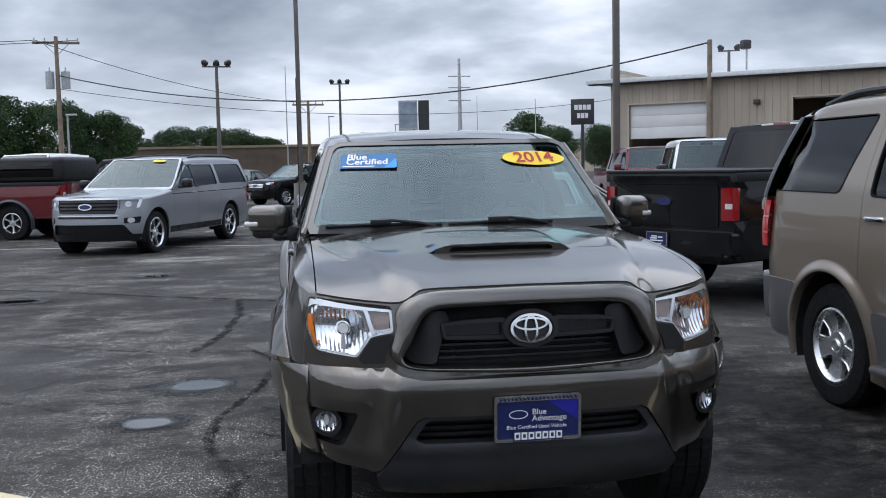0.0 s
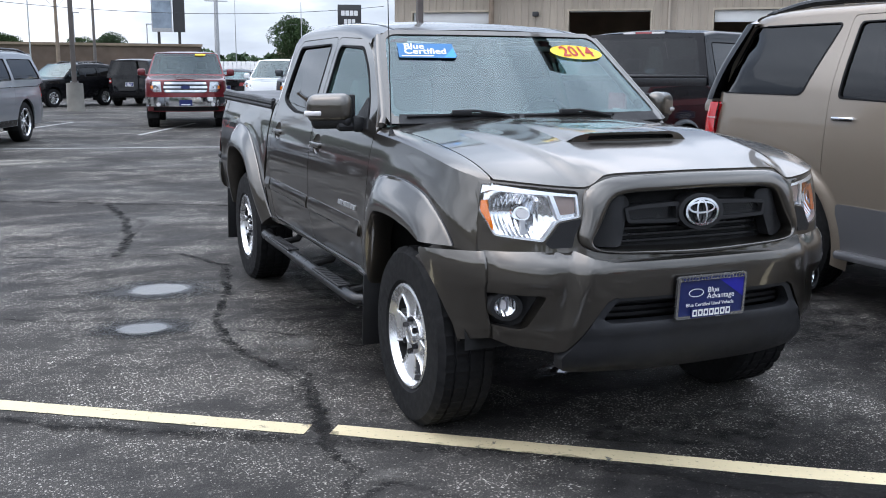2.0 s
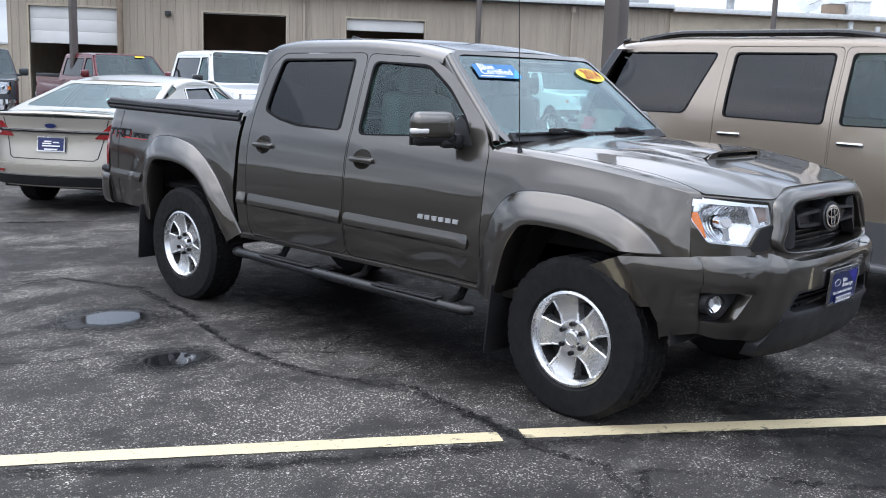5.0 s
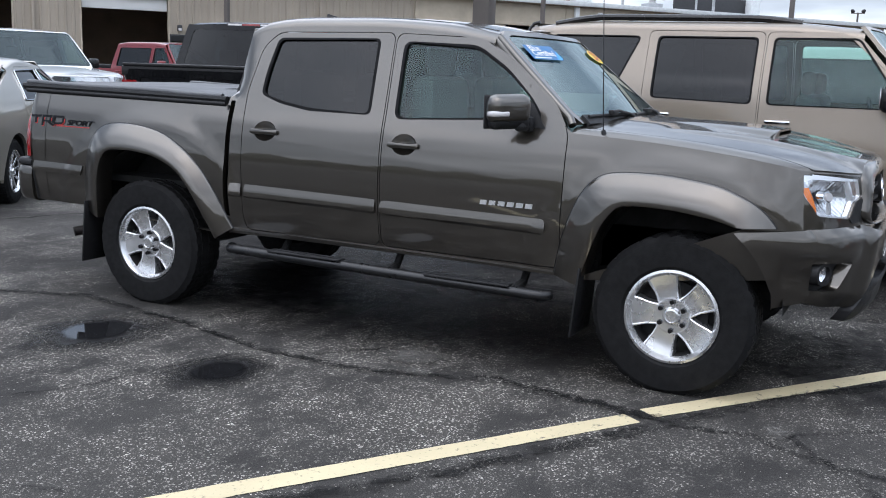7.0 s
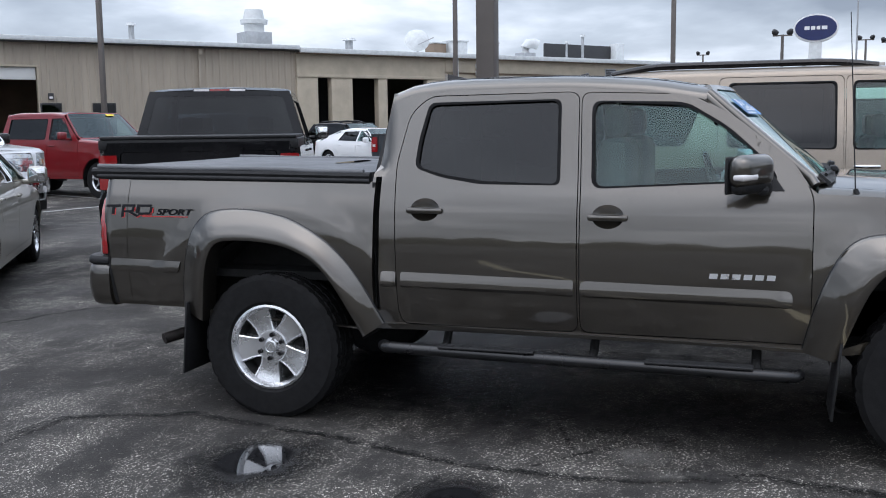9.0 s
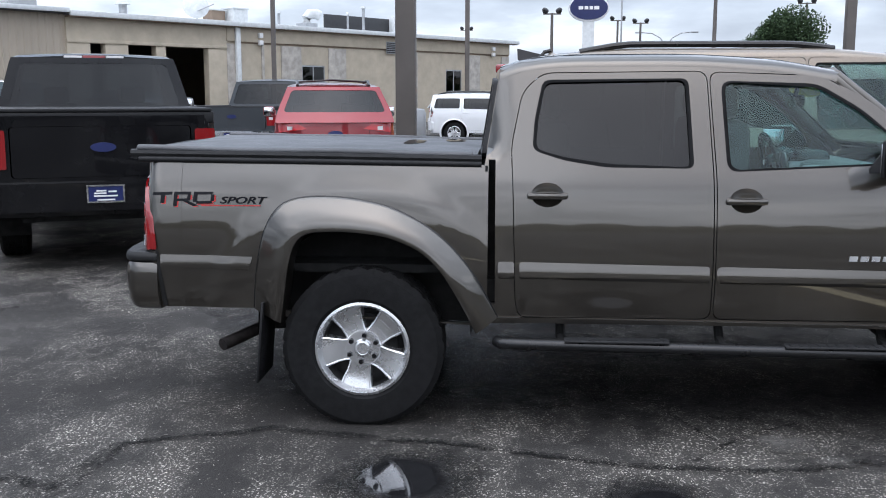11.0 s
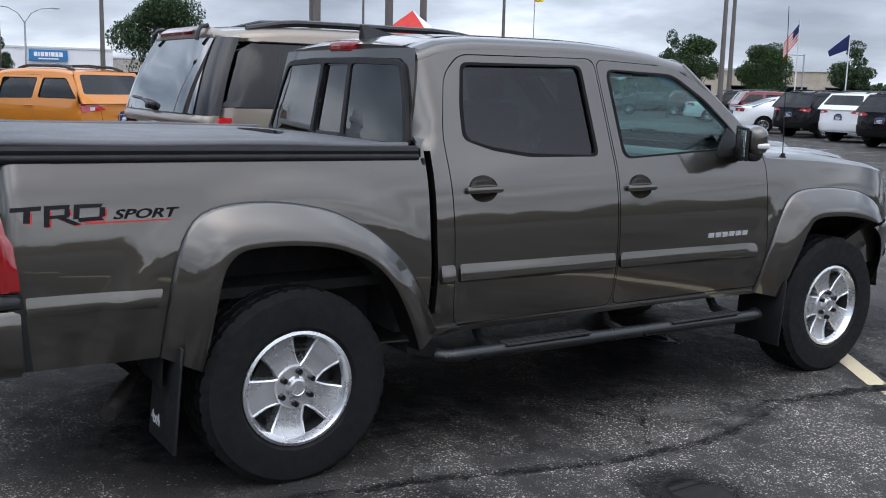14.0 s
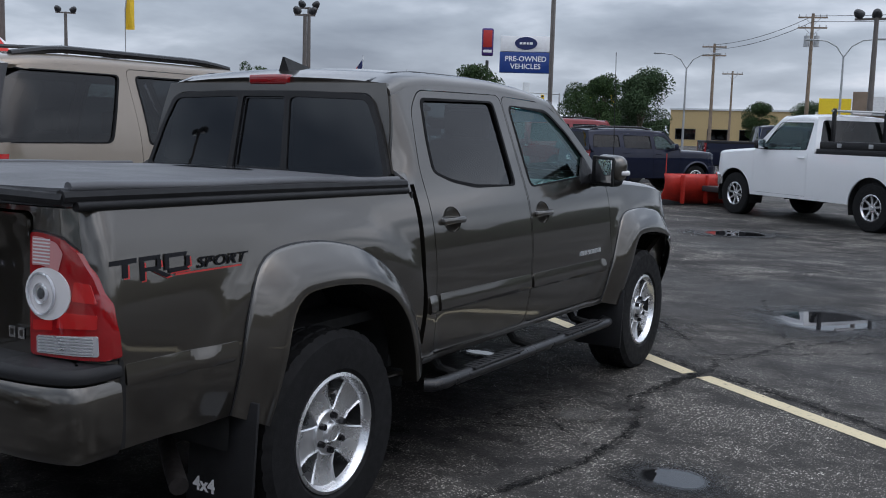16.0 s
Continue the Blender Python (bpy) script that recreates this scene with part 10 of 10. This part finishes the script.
part("shaft", tube((0, 0, 0), (0, 0, 14.6), 0.35, 0.16, 12), grey_steel, tw)
for z in (9.4, 11.0, 12.4):
    part("crossarm", box(-1.4, 1.4, -0.08, 0.08, z - 0.06, z + 0.06), grey_steel, tw)


def cable(name, label, a, c, sag, r=0.03, n=24):
    a, c = Vector(a), Vector(c)
    pts = [a.lerp(c, k / n) - Vector((0, 0, sag * 4 * (k / n) * (1 - k / n))) for k in range(n + 1)]
    tagged(link_mesh(name, *sweep(pts, r, 6), lamp_dark), label, "cable")


cable("overhead_cable", "black overhead cable sagging to the shop pole", (-13.7, 54.4, 6.95), (16.45, 35.1, 6.35), 1.9, 0.035)
cable("overhead_cable", "thin overhead cable between wooden poles", (-13.7, 54.4, 6.2), (20.5, 60.0, 5.6), 1.2, 0.018)
cable("overhead_cable", "thin overhead cable between wooden poles", (-14.8, 54.4, 8.9), (0.56, 75.8, 6.6), 0.7, 0.02)
cable("overhead_cable", "thin overhead cable leaving the utility pole", (-14.8, 54.4, 8.9), (-46, 52, 9.4), 0.6, 0.02)
cable("overhead_cable", "thin overhead cable leaving the utility pole", (-12.6, 54.5, 8.9), (-45, 50, 8.7), 0.6, 0.02)
for dz in (0, -0.5):
    cable("overhead_cable", "thin overhead cable along the far road", (28.0, -99.5, 11.1 + dz), (15.7, -87.0, 12.3 + dz), 0.5, 0.025)
    cable("overhead_cable", "thin overhead cable along the far road", (15.7, -87.0, 12.3 + dz), (-25, -60, 12.5 + dz), 1.2, 0.025)

# ---- signs and flags ----
def facing(x, y):
    """A pose at (x, y) whose local -y looks back to the lot."""
    return pose(x, y, 0, 0, 0, math.degrees(math.atan2(y - 1, x)) - 90)


def disc(name, mat, parent, rx, rz, y0, y1, z, n=36):
    verts, faces = [], []
    for y in (y0, y1):
        for k in range(n):
            a = 2 * math.pi * k / n
            verts.append((rx * math.cos(a), y, z + rz * math.sin(a)))
    faces = [tuple(range(n)), tuple(range(2 * n - 1, n - 1, -1))] + [(k, k + n, (k + 1) % n + n, (k + 1) % n) for k in range(n)]
    return link_mesh(name, verts, faces, mat, parent, smooth=40)


def bars(parent, z, widths, h, y, mat, x0=0.0, gap=0.06, name="mark"):
    x = x0 - (sum(widths) + gap * (len(widths) - 1)) / 2
    for w in widths:
        part(name, box(x, x + w, y - 0.012, y, z - h / 2, z + h / 2), mat, parent)
        x += w + gap


ov = thing("oval_sign", "blue oval dealer sign with white rim on a pole", "sign", facing(43.8, -1.3))
part("post", box(-0.28, 0.28, -0.1, 0.3, 0, 5.2, 0.02), roof_trim, ov)
disc("rim", white_print, ov, 0.98, 0.64, -0.12, 0.32, 5.72)
disc("panel", blue_print, ov, 0.90, 0.56, -0.16, -0.12, 5.72)
bars(ov, 5.72, (0.22, 0.18, 0.16, 0.24), 0.16, -0.165, white_print)
pv = thing("dealer_sign", "blue and white used-car sign on a post", "sign", facing(26.3, -52))
part("post", box(-0.12, 0.32, -0.1, 0.3, 0, 4.6, 0.02), roof_trim, pv)
top = part("upper_panel", box(-1.65, 1.65, -0.15, 0.3, 6.55, 7.55, 0.02), white_print, pv)
disc("badge", blue_print, top, 0.72, 0.40, -0.19, -0.15, 7.08)
bars(top, 7.08, (0.18, 0.15, 0.13, 0.2), 0.14, -0.195, white_print)
low = part("lower_panel", box(-1.68, 1.68, -0.17, 0.3, 5.20, 6.52, 0.02), plain("sign_blue", (0.012, 0.045, 0.22), 0.35, vary=0.1), pv)
letters("PRE-OWNED", 0.46, white_print, "sign_word", low, pose(0, -0.175, 6.08, 90, 0, 0), 0.004, 0.008)
letters("VEHICLES", 0.46, white_print, "sign_word", low, pose(0, -0.175, 5.60, 90, 0, 0), 0.004, 0.008)
rp = thing("restaurant_sign", "tall red and purple restaurant sign on a post", "sign", facing(43, -77))
part("post", tube((0, 0, 0), (0, 0, 8), 0.15), lamp_dark, rp)
body = part("panel", box(-0.55, 0.55, -0.2, 0.2, 8.4, 11.0, 0.19, seg=4), plain("sign_purple", (0.05, 0.02, 0.14), 0.4), rp)
part("front_panel", box(-0.42, 0.42, -0.25, -0.2, 9.2, 10.8, 0.02), red_print, body)
bars(body, 8.85, (0.8,), 0.25, -0.21, white_print)
dk = thing("motel_sign", "dark square sign on a tall post", "sign", facing(23.6, 77.2))
part("post", tube((0, 0, 0), (0, 0, 5.0), 0.14), lamp_dark, dk)
pn = part("panel", box(-0.98, 0.98, -0.15, 0.15, 4.6, 6.75, 0.03), lamp_dark, dk)
bars(pn, 6.05, (0.3, 0.3, 0.3, 0.3), 0.42, -0.155, cloth_white)
bars(pn, 5.35, (0.25, 0.3, 0.25), 0.42, -0.155, cloth_white)
bb = thing("billboard", "two grey billboards back to back on posts", "billboard", facing(12.9, 105.5))
for x in (-1.2, 0.9):
    part("post", tube((x, 0.2, 0), (x, 0.2, 5.4), 0.15), lamp_dark, bb)
b1 = part("panel", box(-1.9, 0.2, -0.2, 0.2, 5.2, 8.6), grey_steel, bb)
part("poster", box(-1.8, 0.1, -0.23, -0.2, 5.6, 8.4), plain("faded_poster", (0.22, 0.27, 0.33), 0.6, vary=0.4, scale=0.8), b1)
part("panel", box(0.3, 1.5, 0.0, 0.4, 5.2, 8.6), lamp_dark, bb)

# striped tent
tent = thing("canopy_tent", "red and white pop-up canopy tent", "tent", pose(20.8, -10.3, 0, 0, 0, 40))
R_, Z0, Z1 = 1.85, 2.25, 3.65
cor = [(R_, R_), (-R_, R_), (-R_, -R_), (R_, -R_)]
for i in range(4):
    (ax, ay), (cx, cy) = cor[i], cor[(i + 1) % 4]
    n = 4
    verts, faces = [], []
    for k in range(n + 1):
        t = k / n
        rr = 1 - t
        z = Z0 + (Z1 - Z0) * (t ** 1.35)
        verts += [(ax * rr, ay * rr, z), (cx * rr, cy * rr, z)]
    for k in range(n):
        faces.append((2 * k, 2 * k + 1, 2 * k + 3, 2 * k + 2))
    link_mesh("roof_cloth", verts, faces, cloth_red if i % 2 == 0 else cloth_white, tent, smooth=40)
    part("valance", box(-R_, R_, -0.01, 0.01, Z0 - 0.28, Z0 + 0.01), cloth_white if i % 2 == 0 else cloth_red, tent, at=pose((ax + cx) / 2, (ay + cy) / 2, 0, 0, 0, 90 * i))
    part("leg", box(-0.02, 0.02, -0.02, 0.02, 0, Z0), grey_steel, tent, at=pose(ax * 0.985, ay * 0.985, 0))


def feather(x, y, h, mat, label):
    f = thing("feather_flag", label, "flag", facing(x, y))
    link_mesh("rod", *sweep([(0, 0, 0), (0, 0, h * 0.8), (0.12, 0, h * 0.95), (0.35, 0, h)], 0.02, 8), grey_steel, f)
    verts, faces = [], []
    for k in range(11):
        t = k / 10
        z = h * 0.70 + (h * 0.30 - 0.05) * t
        w = 0.26 * min(1.0, (1.02 - t) * 5) ** 0.6
        for q in range(5):
            verts.append((0.02 + w * q / 4, 0.06 * math.sin(q * 1.4 + t * 5), z))
    for k in range(10):
        for q in range(4):
            faces.append((k * 5 + q, k * 5 + q + 1, k * 5 + q + 6, k * 5 + q + 5))
    link_mesh("cloth", verts, faces, mat, f)
    return f


feather(22.3, -15.9, 6.2, cloth_yellow, "yellow feather banner flag on a rod")
fp = thing("flagpole", "striped red and white flag on a pole", "flag", facing(32.5, -42.7))
part("shaft", tube((0, 0, 0), (0, 0, 5.7), 0.05, 0.03, 10), roof_trim, fp)
for k in range(9):
    verts, faces = [], []
    for q in range(9):
        u = q / 8
        zt = 5.5 - 1.1 * u - 0.10 * k
        y_ = 0.12 * math.sin(u * 7)
        verts += [(-0.02 - 0.75 * u, y_, zt), (-0.02 - 0.75 * u, y_, zt - 0.10)]
    for q in range(8):
        faces.append((2 * q, 2 * q + 2, 2 * q + 3, 2 * q + 1))
    link_mesh("stripe", verts, faces, cloth_red if k % 2 == 0 else cloth_white, fp)
verts, faces = [], []
for q in range(5):
    u = q / 10
    verts += [(-0.02 - 0.75 * u, 0.12 * math.sin(u * 7) - 0.012, 5.5 - 1.1 * u), (-0.02 - 0.75 * u, 0.12 * math.sin(u * 7) - 0.012, 5.0 - 1.1 * u)]
for q in range(4):
    faces.append((2 * q, 2 * q + 2, 2 * q + 3, 2 * q + 1))
link_mesh("canton", verts, faces, blue_print, fp)
bf = thing("flagpole", "dark blue pennant flag on a short pole", "flag", facing(30.5, -44.5))
part("shaft", tube((0, 0, 0), (0, 0, 5.0), 0.04, 0.03, 8), roof_trim, bf)
link_mesh("cloth", [(0, 0, 4.95), (-1.1, 0.1, 4.0), (-1.0, 0.15, 3.7), (0, 0, 4.1)], [(0, 1, 2, 3)], blue_print, bf)

# traffic lights at the far crossing
for x, y, z in ((33.0, -84.0, 4.6), (38.5, -80.0, 4.4), (61, -78, 4.8)):
    tl = thing("traffic_light", "yellow traffic signal on a mast arm", "traffic light", facing(x, y))
    part("shaft", tube((1.6, 0, 0), (1.6, 0, z + 0.7), 0.1, 0.08, 10), grey_steel, tl)
    part("arm", tube((1.6, 0, z + 0.6), (-2.6, 0, z + 0.75), 0.06, 0.04, 8), grey_steel, tl)
    for dx in (0.0, -2.2):
        hd = part("signal_head", box(dx - 0.17, dx + 0.17, -0.12, 0.12, z - 0.45, z + 0.55, 0.03), cloth_yellow, tl)
        for k, m in enumerate((lamp_dark, lamp_dark, plain("green_signal", (0.02, 0.5, 0.2), 0.3))):
            part("lens", tube((dx, -0.13, z + 0.38 - 0.32 * k), (dx, -0.12, z + 0.38 - 0.32 * k), 0.11, seg=12), m, hd)

# ---- far buildings ----
def far_building(name, label, x, y, w, d, h, mat, turn=None, band=None, doors=0, winrow=0, band_h=0.5, glass_z=(0.9, 2.4)):
    b_ = thing(name, label, "building", facing(x, y) if turn is None else pose(x, y, 0, 0, 0, turn))
    part("wall", box(-w / 2, w / 2, 0, d, 0, h), mat, b_)
    part("roof_edge", box(-w / 2 - 0.15, w / 2 + 0.15, -0.15, d + 0.15, h, h + 0.25), band or roof_trim, b_)
    for k in range(winrow):
        cx = -w / 2 + w * (k + 0.5) / winrow
        ww = 0.32 * w / winrow
        win = part("window", box(cx - ww, cx + ww, -0.06, 0.0, *glass_z), lamp_dark, b_)
        part("pane", box(cx - ww + 0.08, cx + ww - 0.08, -0.075, -0.06, glass_z[0] + 0.08, glass_z[1] - 0.08), dark_glass, win)
    return b_


far_building("warehouse", "long low brown warehouse beyond the lot", -7, 100, 44, 14, 3.6, plain("dark_brown_siding", (0.105, 0.072, 0.055), 0.8, vary=0.25, scale=0.6), -1, band=brown_block, winrow=0)
far_building("warehouse", "long low tan warehouse far beyond the lot", 60, 128, 60, 14, 4.2, tan_block, -25, winrow=6)
st = far_building("store", "white store with a blue sign panel", 142.4, -24.8, 17, 14, 5.2, cloth_white, winrow=4)
part("sign_panel", box(-2.5, 2.5, -0.4, -0.05, 3.5, 5.0), sky_blue, st)
bars(st, 4.4, (0.45, 0.2, 0.45, 0.4, 0.2, 0.45, 0.4, 0.45), 0.6, -0.41, white_print, gap=0.10)
bars(st, 3.8, (2.6,), 0.18, -0.41, white_print)
st = far_building("store", "cream store with blue letter bars on its front", 114.6, -6.5, 11, 14, 4.7, cloth_white, winrow=3)
bars(st, 4.0, (0.5, 0.5, 0.5, 0.5), 0.75, -0.05, plain("store_blue", (0.03, 0.08, 0.40), 0.5), -0.2, 0.2)
bars(st, 3.1, (2.6, 1.2), 0.28, -0.05, blue_print, -0.2, 0.2)
far_building("store", "low grey store beyond the lot", 152, -40, 14, 12, 4.4, stone, winrow=3)
far_building("store", "low tan store with a flat roof", 118, 9, 20, 12, 4.4, tan_block, winrow=4)
far_building("store", "low orange brick store beyond the lot", 105, -2.4, 3.0, 10, 4.1, plain("orange_brick", (0.42, 0.20, 0.10), 0.8), winrow=1)
py = thing("pylon_sign", "tall grey pylon sign with blank panels", "sign", facing(84.6, -7.8))
part("post", box(-0.7, 0.7, -0.25, 0.25, 0, 6.2, 0.03), stone, py)
for z in (3.3, 4.2, 5.0):
    part("panel", box(-0.62, 0.62, -0.29, -0.25, z, z + 0.7, 0.01), grey_steel, py)
far_building("store", "low white store behind the car rows", 83, -62, 20, 12, 3.1, cloth_white, winrow=4)
far_building("store", "tan store behind the trees", 68, -84, 20, 12, 4.0, tan_block, winrow=4)
far_building("restaurant", "yellow-tan restaurant across the road", 30, -133, 26, 14, 5.0, plain("ochre_stucco", (0.45, 0.34, 0.17), 0.85), winrow=6)
rb = far_building("restaurant", "tan fast-food building with yellow sign panels", 10.5, -86, 8, 10, 3.6, brown_block, winrow=3)
part("sign_panel", box(-3.9, -1.3, -0.35, -0.05, 3.4, 5.0), yellow_print, rb)
part("sign_panel", box(-1.2, 0.2, -0.35, -0.05, 2.6, 5.6), brown_block, rb)
part("sign_panel", box(0.4, 2.6, -0.35, -0.05, 3.9, 5.2), cloth_white, rb)
far_building("store", "tall tan building across the road", 0.5, -92, 6, 10, 7.5, tan_block, winrow=2)

# fence by the shop corner
fence = thing("white_fence", "white board fence by the shop corner", "fence", pose(6.5, 61.5, 0, 0, 0, -38))
for k in range(34):
    part("board", box(0.3 * k, 0.3 * k + 0.27, 0, 0.03, 0.05, 1.9, 0.005), cloth_white, fence)
for z in (0.5, 1.5):
    part("rail", box(0, 10.2, 0.03, 0.08, z, z + 0.1), cloth_white, fence)

# ---- trees ----
def tree_meshes(seed, h, w, trunk_h, leaf, count, mat, open_=0.0):
    rnd = np.random.RandomState(seed)
    # crown of uneven lobes
    lobes = []
    nl = 22
    for i in range(nl):
        t = rnd.uniform(0, 1)
        a = rnd.uniform(0, 2 * math.pi)
        z = trunk_h + (h - trunk_h) * (0.12 + 0.74 * t)
        rad = w / 2 * math.sin(math.pi * (0.18 + 0.68 * t)) * rnd.uniform(0.35, 0.75)
        lobes.append((rad * math.cos(a), rad * math.sin(a), z, rnd.uniform(0.11, 0.25) * w))
    lobes.append((0, 0, h - 0.20 * w, 0.2 * w))
    P, per = [], count // len(lobes)
    for x, y, z, r in lobes:
        d = rnd.normal(size=(per, 3))
        d /= np.linalg.norm(d, axis=1)[:, None]
        rr = r * (0.55 + 0.5 * rnd.rand(per)[:, None] ** 0.6)
        P.append(np.array([x, y, z]) + d * rr * np.array([1, 1, 0.78]))
    P = np.concatenate(P)
    n = len(P)
    u = rnd.normal(size=(n, 3))
    u /= np.linalg.norm(u, axis=1)[:, None]
    v = np.cross(u, rnd.normal(size=(n, 3)))
    v /= np.linalg.norm(v, axis=1)[:, None]
    s = leaf * rnd.uniform(0.6, 1.3, (n, 1))
    quad = np.stack([P - u * s, P - v * s * 0.5, P + u * s, P + v * s * 0.5], 1).reshape(-1, 3)
    me = bpy.data.meshes.new("crown")
    me.from_pydata(quad.tolist(), [], [(4 * i, 4 * i + 1, 4 * i + 2, 4 * i + 3) for i in range(n)])
    me.materials.append(mat)
    bm = bmesh.new()
    add_tube(bm, (0, 0, 0), (0.05, 0.02, trunk_h), 0.045 * w, 0.03 * w, 10)
    add_tube(bm, (0.05, 0.02, trunk_h), (0, 0, h * 0.82), 0.03 * w, 0.006 * w, 8)
    for x, y, z, r in lobes[:9]:
        add_tube(bm, (0.04, 0.02, trunk_h * rnd.uniform(0.9, 1.25)), (x * 0.9, y * 0.9, z), 0.014 * w, 0.005 * w, 6)
    tm = bpy.data.meshes.new("trunk")
    bm.to_mesh(tm)
    bm.free()
    tm.materials.append(bark)
    return me, tm


KINDS = [tree_meshes(5, 6.0, 5.0, 1.5, 0.085, 17000, leaves_a), tree_meshes(9, 6.0, 4.2, 1.2, 0.085, 14000, leaves_a), tree_meshes(23, 6.0, 6.2, 1.3, 0.09, 18000, leaves_far), tree_meshes(31, 6.0, 3.2, 1.6, 0.08, 10000, leaves_far)]


def tree(x, y, h, kind, wide=1.0, turn=0.0, label="broad leafy green tree with a rounded crown"):
    me, tm = KINDS[kind]
    s = h / 6.0
    t = thing("tree", label, "tree", pose(x, y, 0, 0, 0, turn) @ Matrix.Diagonal((s * wide, s * wide, s, 1)), "trees round the lot")
    for name, m in (("trunk", tm), ("crown", me)):
        o = new(name, m)
        o.parent = t


for i, (x, y, h, k, w) in enumerate(((20.4, 83.2, 6.1, 0, 0.95), (24.8, 88.0, 4.6, 1, 0.9), (29.5, 90, 5.0, 2, 1.0), (54.9, -13.5, 6.5, 2, 0.9), (90, -70, 6.1, 0, 1), (77, -69, 4.4, 1, 1), (51, -53, 5, 3, 1.1), (81, -80, 4.8, 2, 1.1), (46.8, -50, 5.7, 1, 1),
                                     (46.4, -57, 5.4, 0, 1.0), (35.8, -52.7, 5.2, 3, 1.2), (36.6, -63.4, 6.8, 0, 0.95), (25.4, -63.3, 5.9, 1, 0.9), (24.6, -68.8, 6.5, 2, 0.95), (28.2, -66, 5.4, 0, 0.9), (25.6, -110, 5.6, 1, 1.1),
                                     (19, -108, 5.4, 2, 1.1), (74.5, -7.7, 4.4, 3, 0.8), (37.6, -38, 5.2, 3, 0.6), (62, -64, 5.2, 2, 1.0), (96, -58, 5.6, 1, 1), (57, -70, 5.8, 0, 1), (70, -60, 4.6, 3, 1.2), (13, -112, 5.8, 0, 1.0), (42, -112, 6, 2, 1))):
    tree(x, y, h, k, w, 37 * i)
for i, (x, y, h, k, w) in enumerate(((-23.5, 77, 7.8, 0, 1.0), (-21.0, 79, 7.2, 1, 1.0), (-17.2, 74.3, 6.8, 2, 0.9), (-14.6, 75.5, 6.2, 1, 1.0), (-27, 76, 7.6, 2, 1), (-31, 78, 8.2, 0, 1), (-13.5, 106, 6.0, 2, 1.3), (-9.5, 108, 6.2, 0, 1.3), (-6, 109, 5.8, 2, 1.3),
                                     (-3.3, 108, 5.0, 1, 1.3), (4.5, 118, 5.0, 0, 1.1), (7.5, 119, 5.4, 2, 1.0), (-18, 104, 6.4, 0, 1.3), (29, 108, 5.6, 2, 1.4), (33, 100, 5.4, 0, 1.4))):
    tree(x, y, h, k, w, 53 * i, "dark green tree in the far row of trees")


# a far belt of woods and hedges along the horizon
def woods(name, label, r0, a0, a1, h, n, seed, mat):
    rnd = np.random.RandomState(seed)
    t = rnd.rand(n)
    ang = np.radians(a0 + (a1 - a0) * t)
    top = h * (0.55 + 0.45 * np.abs(np.sin(t * 37 + 1) * np.sin(t * 91)) ** 0.5)
    z = top * rnd.rand(n) ** 0.7
    rr = r0 + rnd.uniform(-4, 4, n)
    P = np.stack([rr * np.cos(ang), rr * np.sin(ang), z], 1)
    u = rnd.normal(size=(n, 3))
    u /= np.linalg.norm(u, axis=1)[:, None]
    v = np.cross(u, rnd.normal(size=(n, 3)))
    v /= np.linalg.norm(v, axis=1)[:, None]
    s = rnd.uniform(0.35, 0.8, (n, 1))
    quad = np.stack([P - u * s, P - v * s * 0.7, P + u * s, P + v * s * 0.7], 1).reshape(-1, 3)
    ob = link_mesh(name, quad.tolist(), [(4 * i, 4 * i + 1, 4 * i + 2, 4 * i + 3) for i in range(n)], mat, smooth=0)
    tagged(ob, label, "woods", kind="stuff")


woods("far_woods", "belt of distant green woods on the horizon", 190, 30, 150, 5.5, 16000, 3, leaves_far)
woods("far_woods", "belt of distant green woods on the horizon", 200, -110, 20, 5.0, 20000, 4, leaves_far)
woods("far_woods", "belt of distant green woods on the horizon", 66, 140, 260, 4.6, 26000, 5, leaves_far)
verge = thing("grass_verge", "strip of mown grass by the far road", "grass", kind="structure")
flat("turf", [(-10, -62), (22, -57), (60, -47), (62, -52), (24, -63), (-10, -68)], 0.02, grass_mat, verge)
flat("turf", [(-60, 66), (-10, 64), (14, 92), (14, 98), (-60, 98)], 0.02, grass_mat, verge)
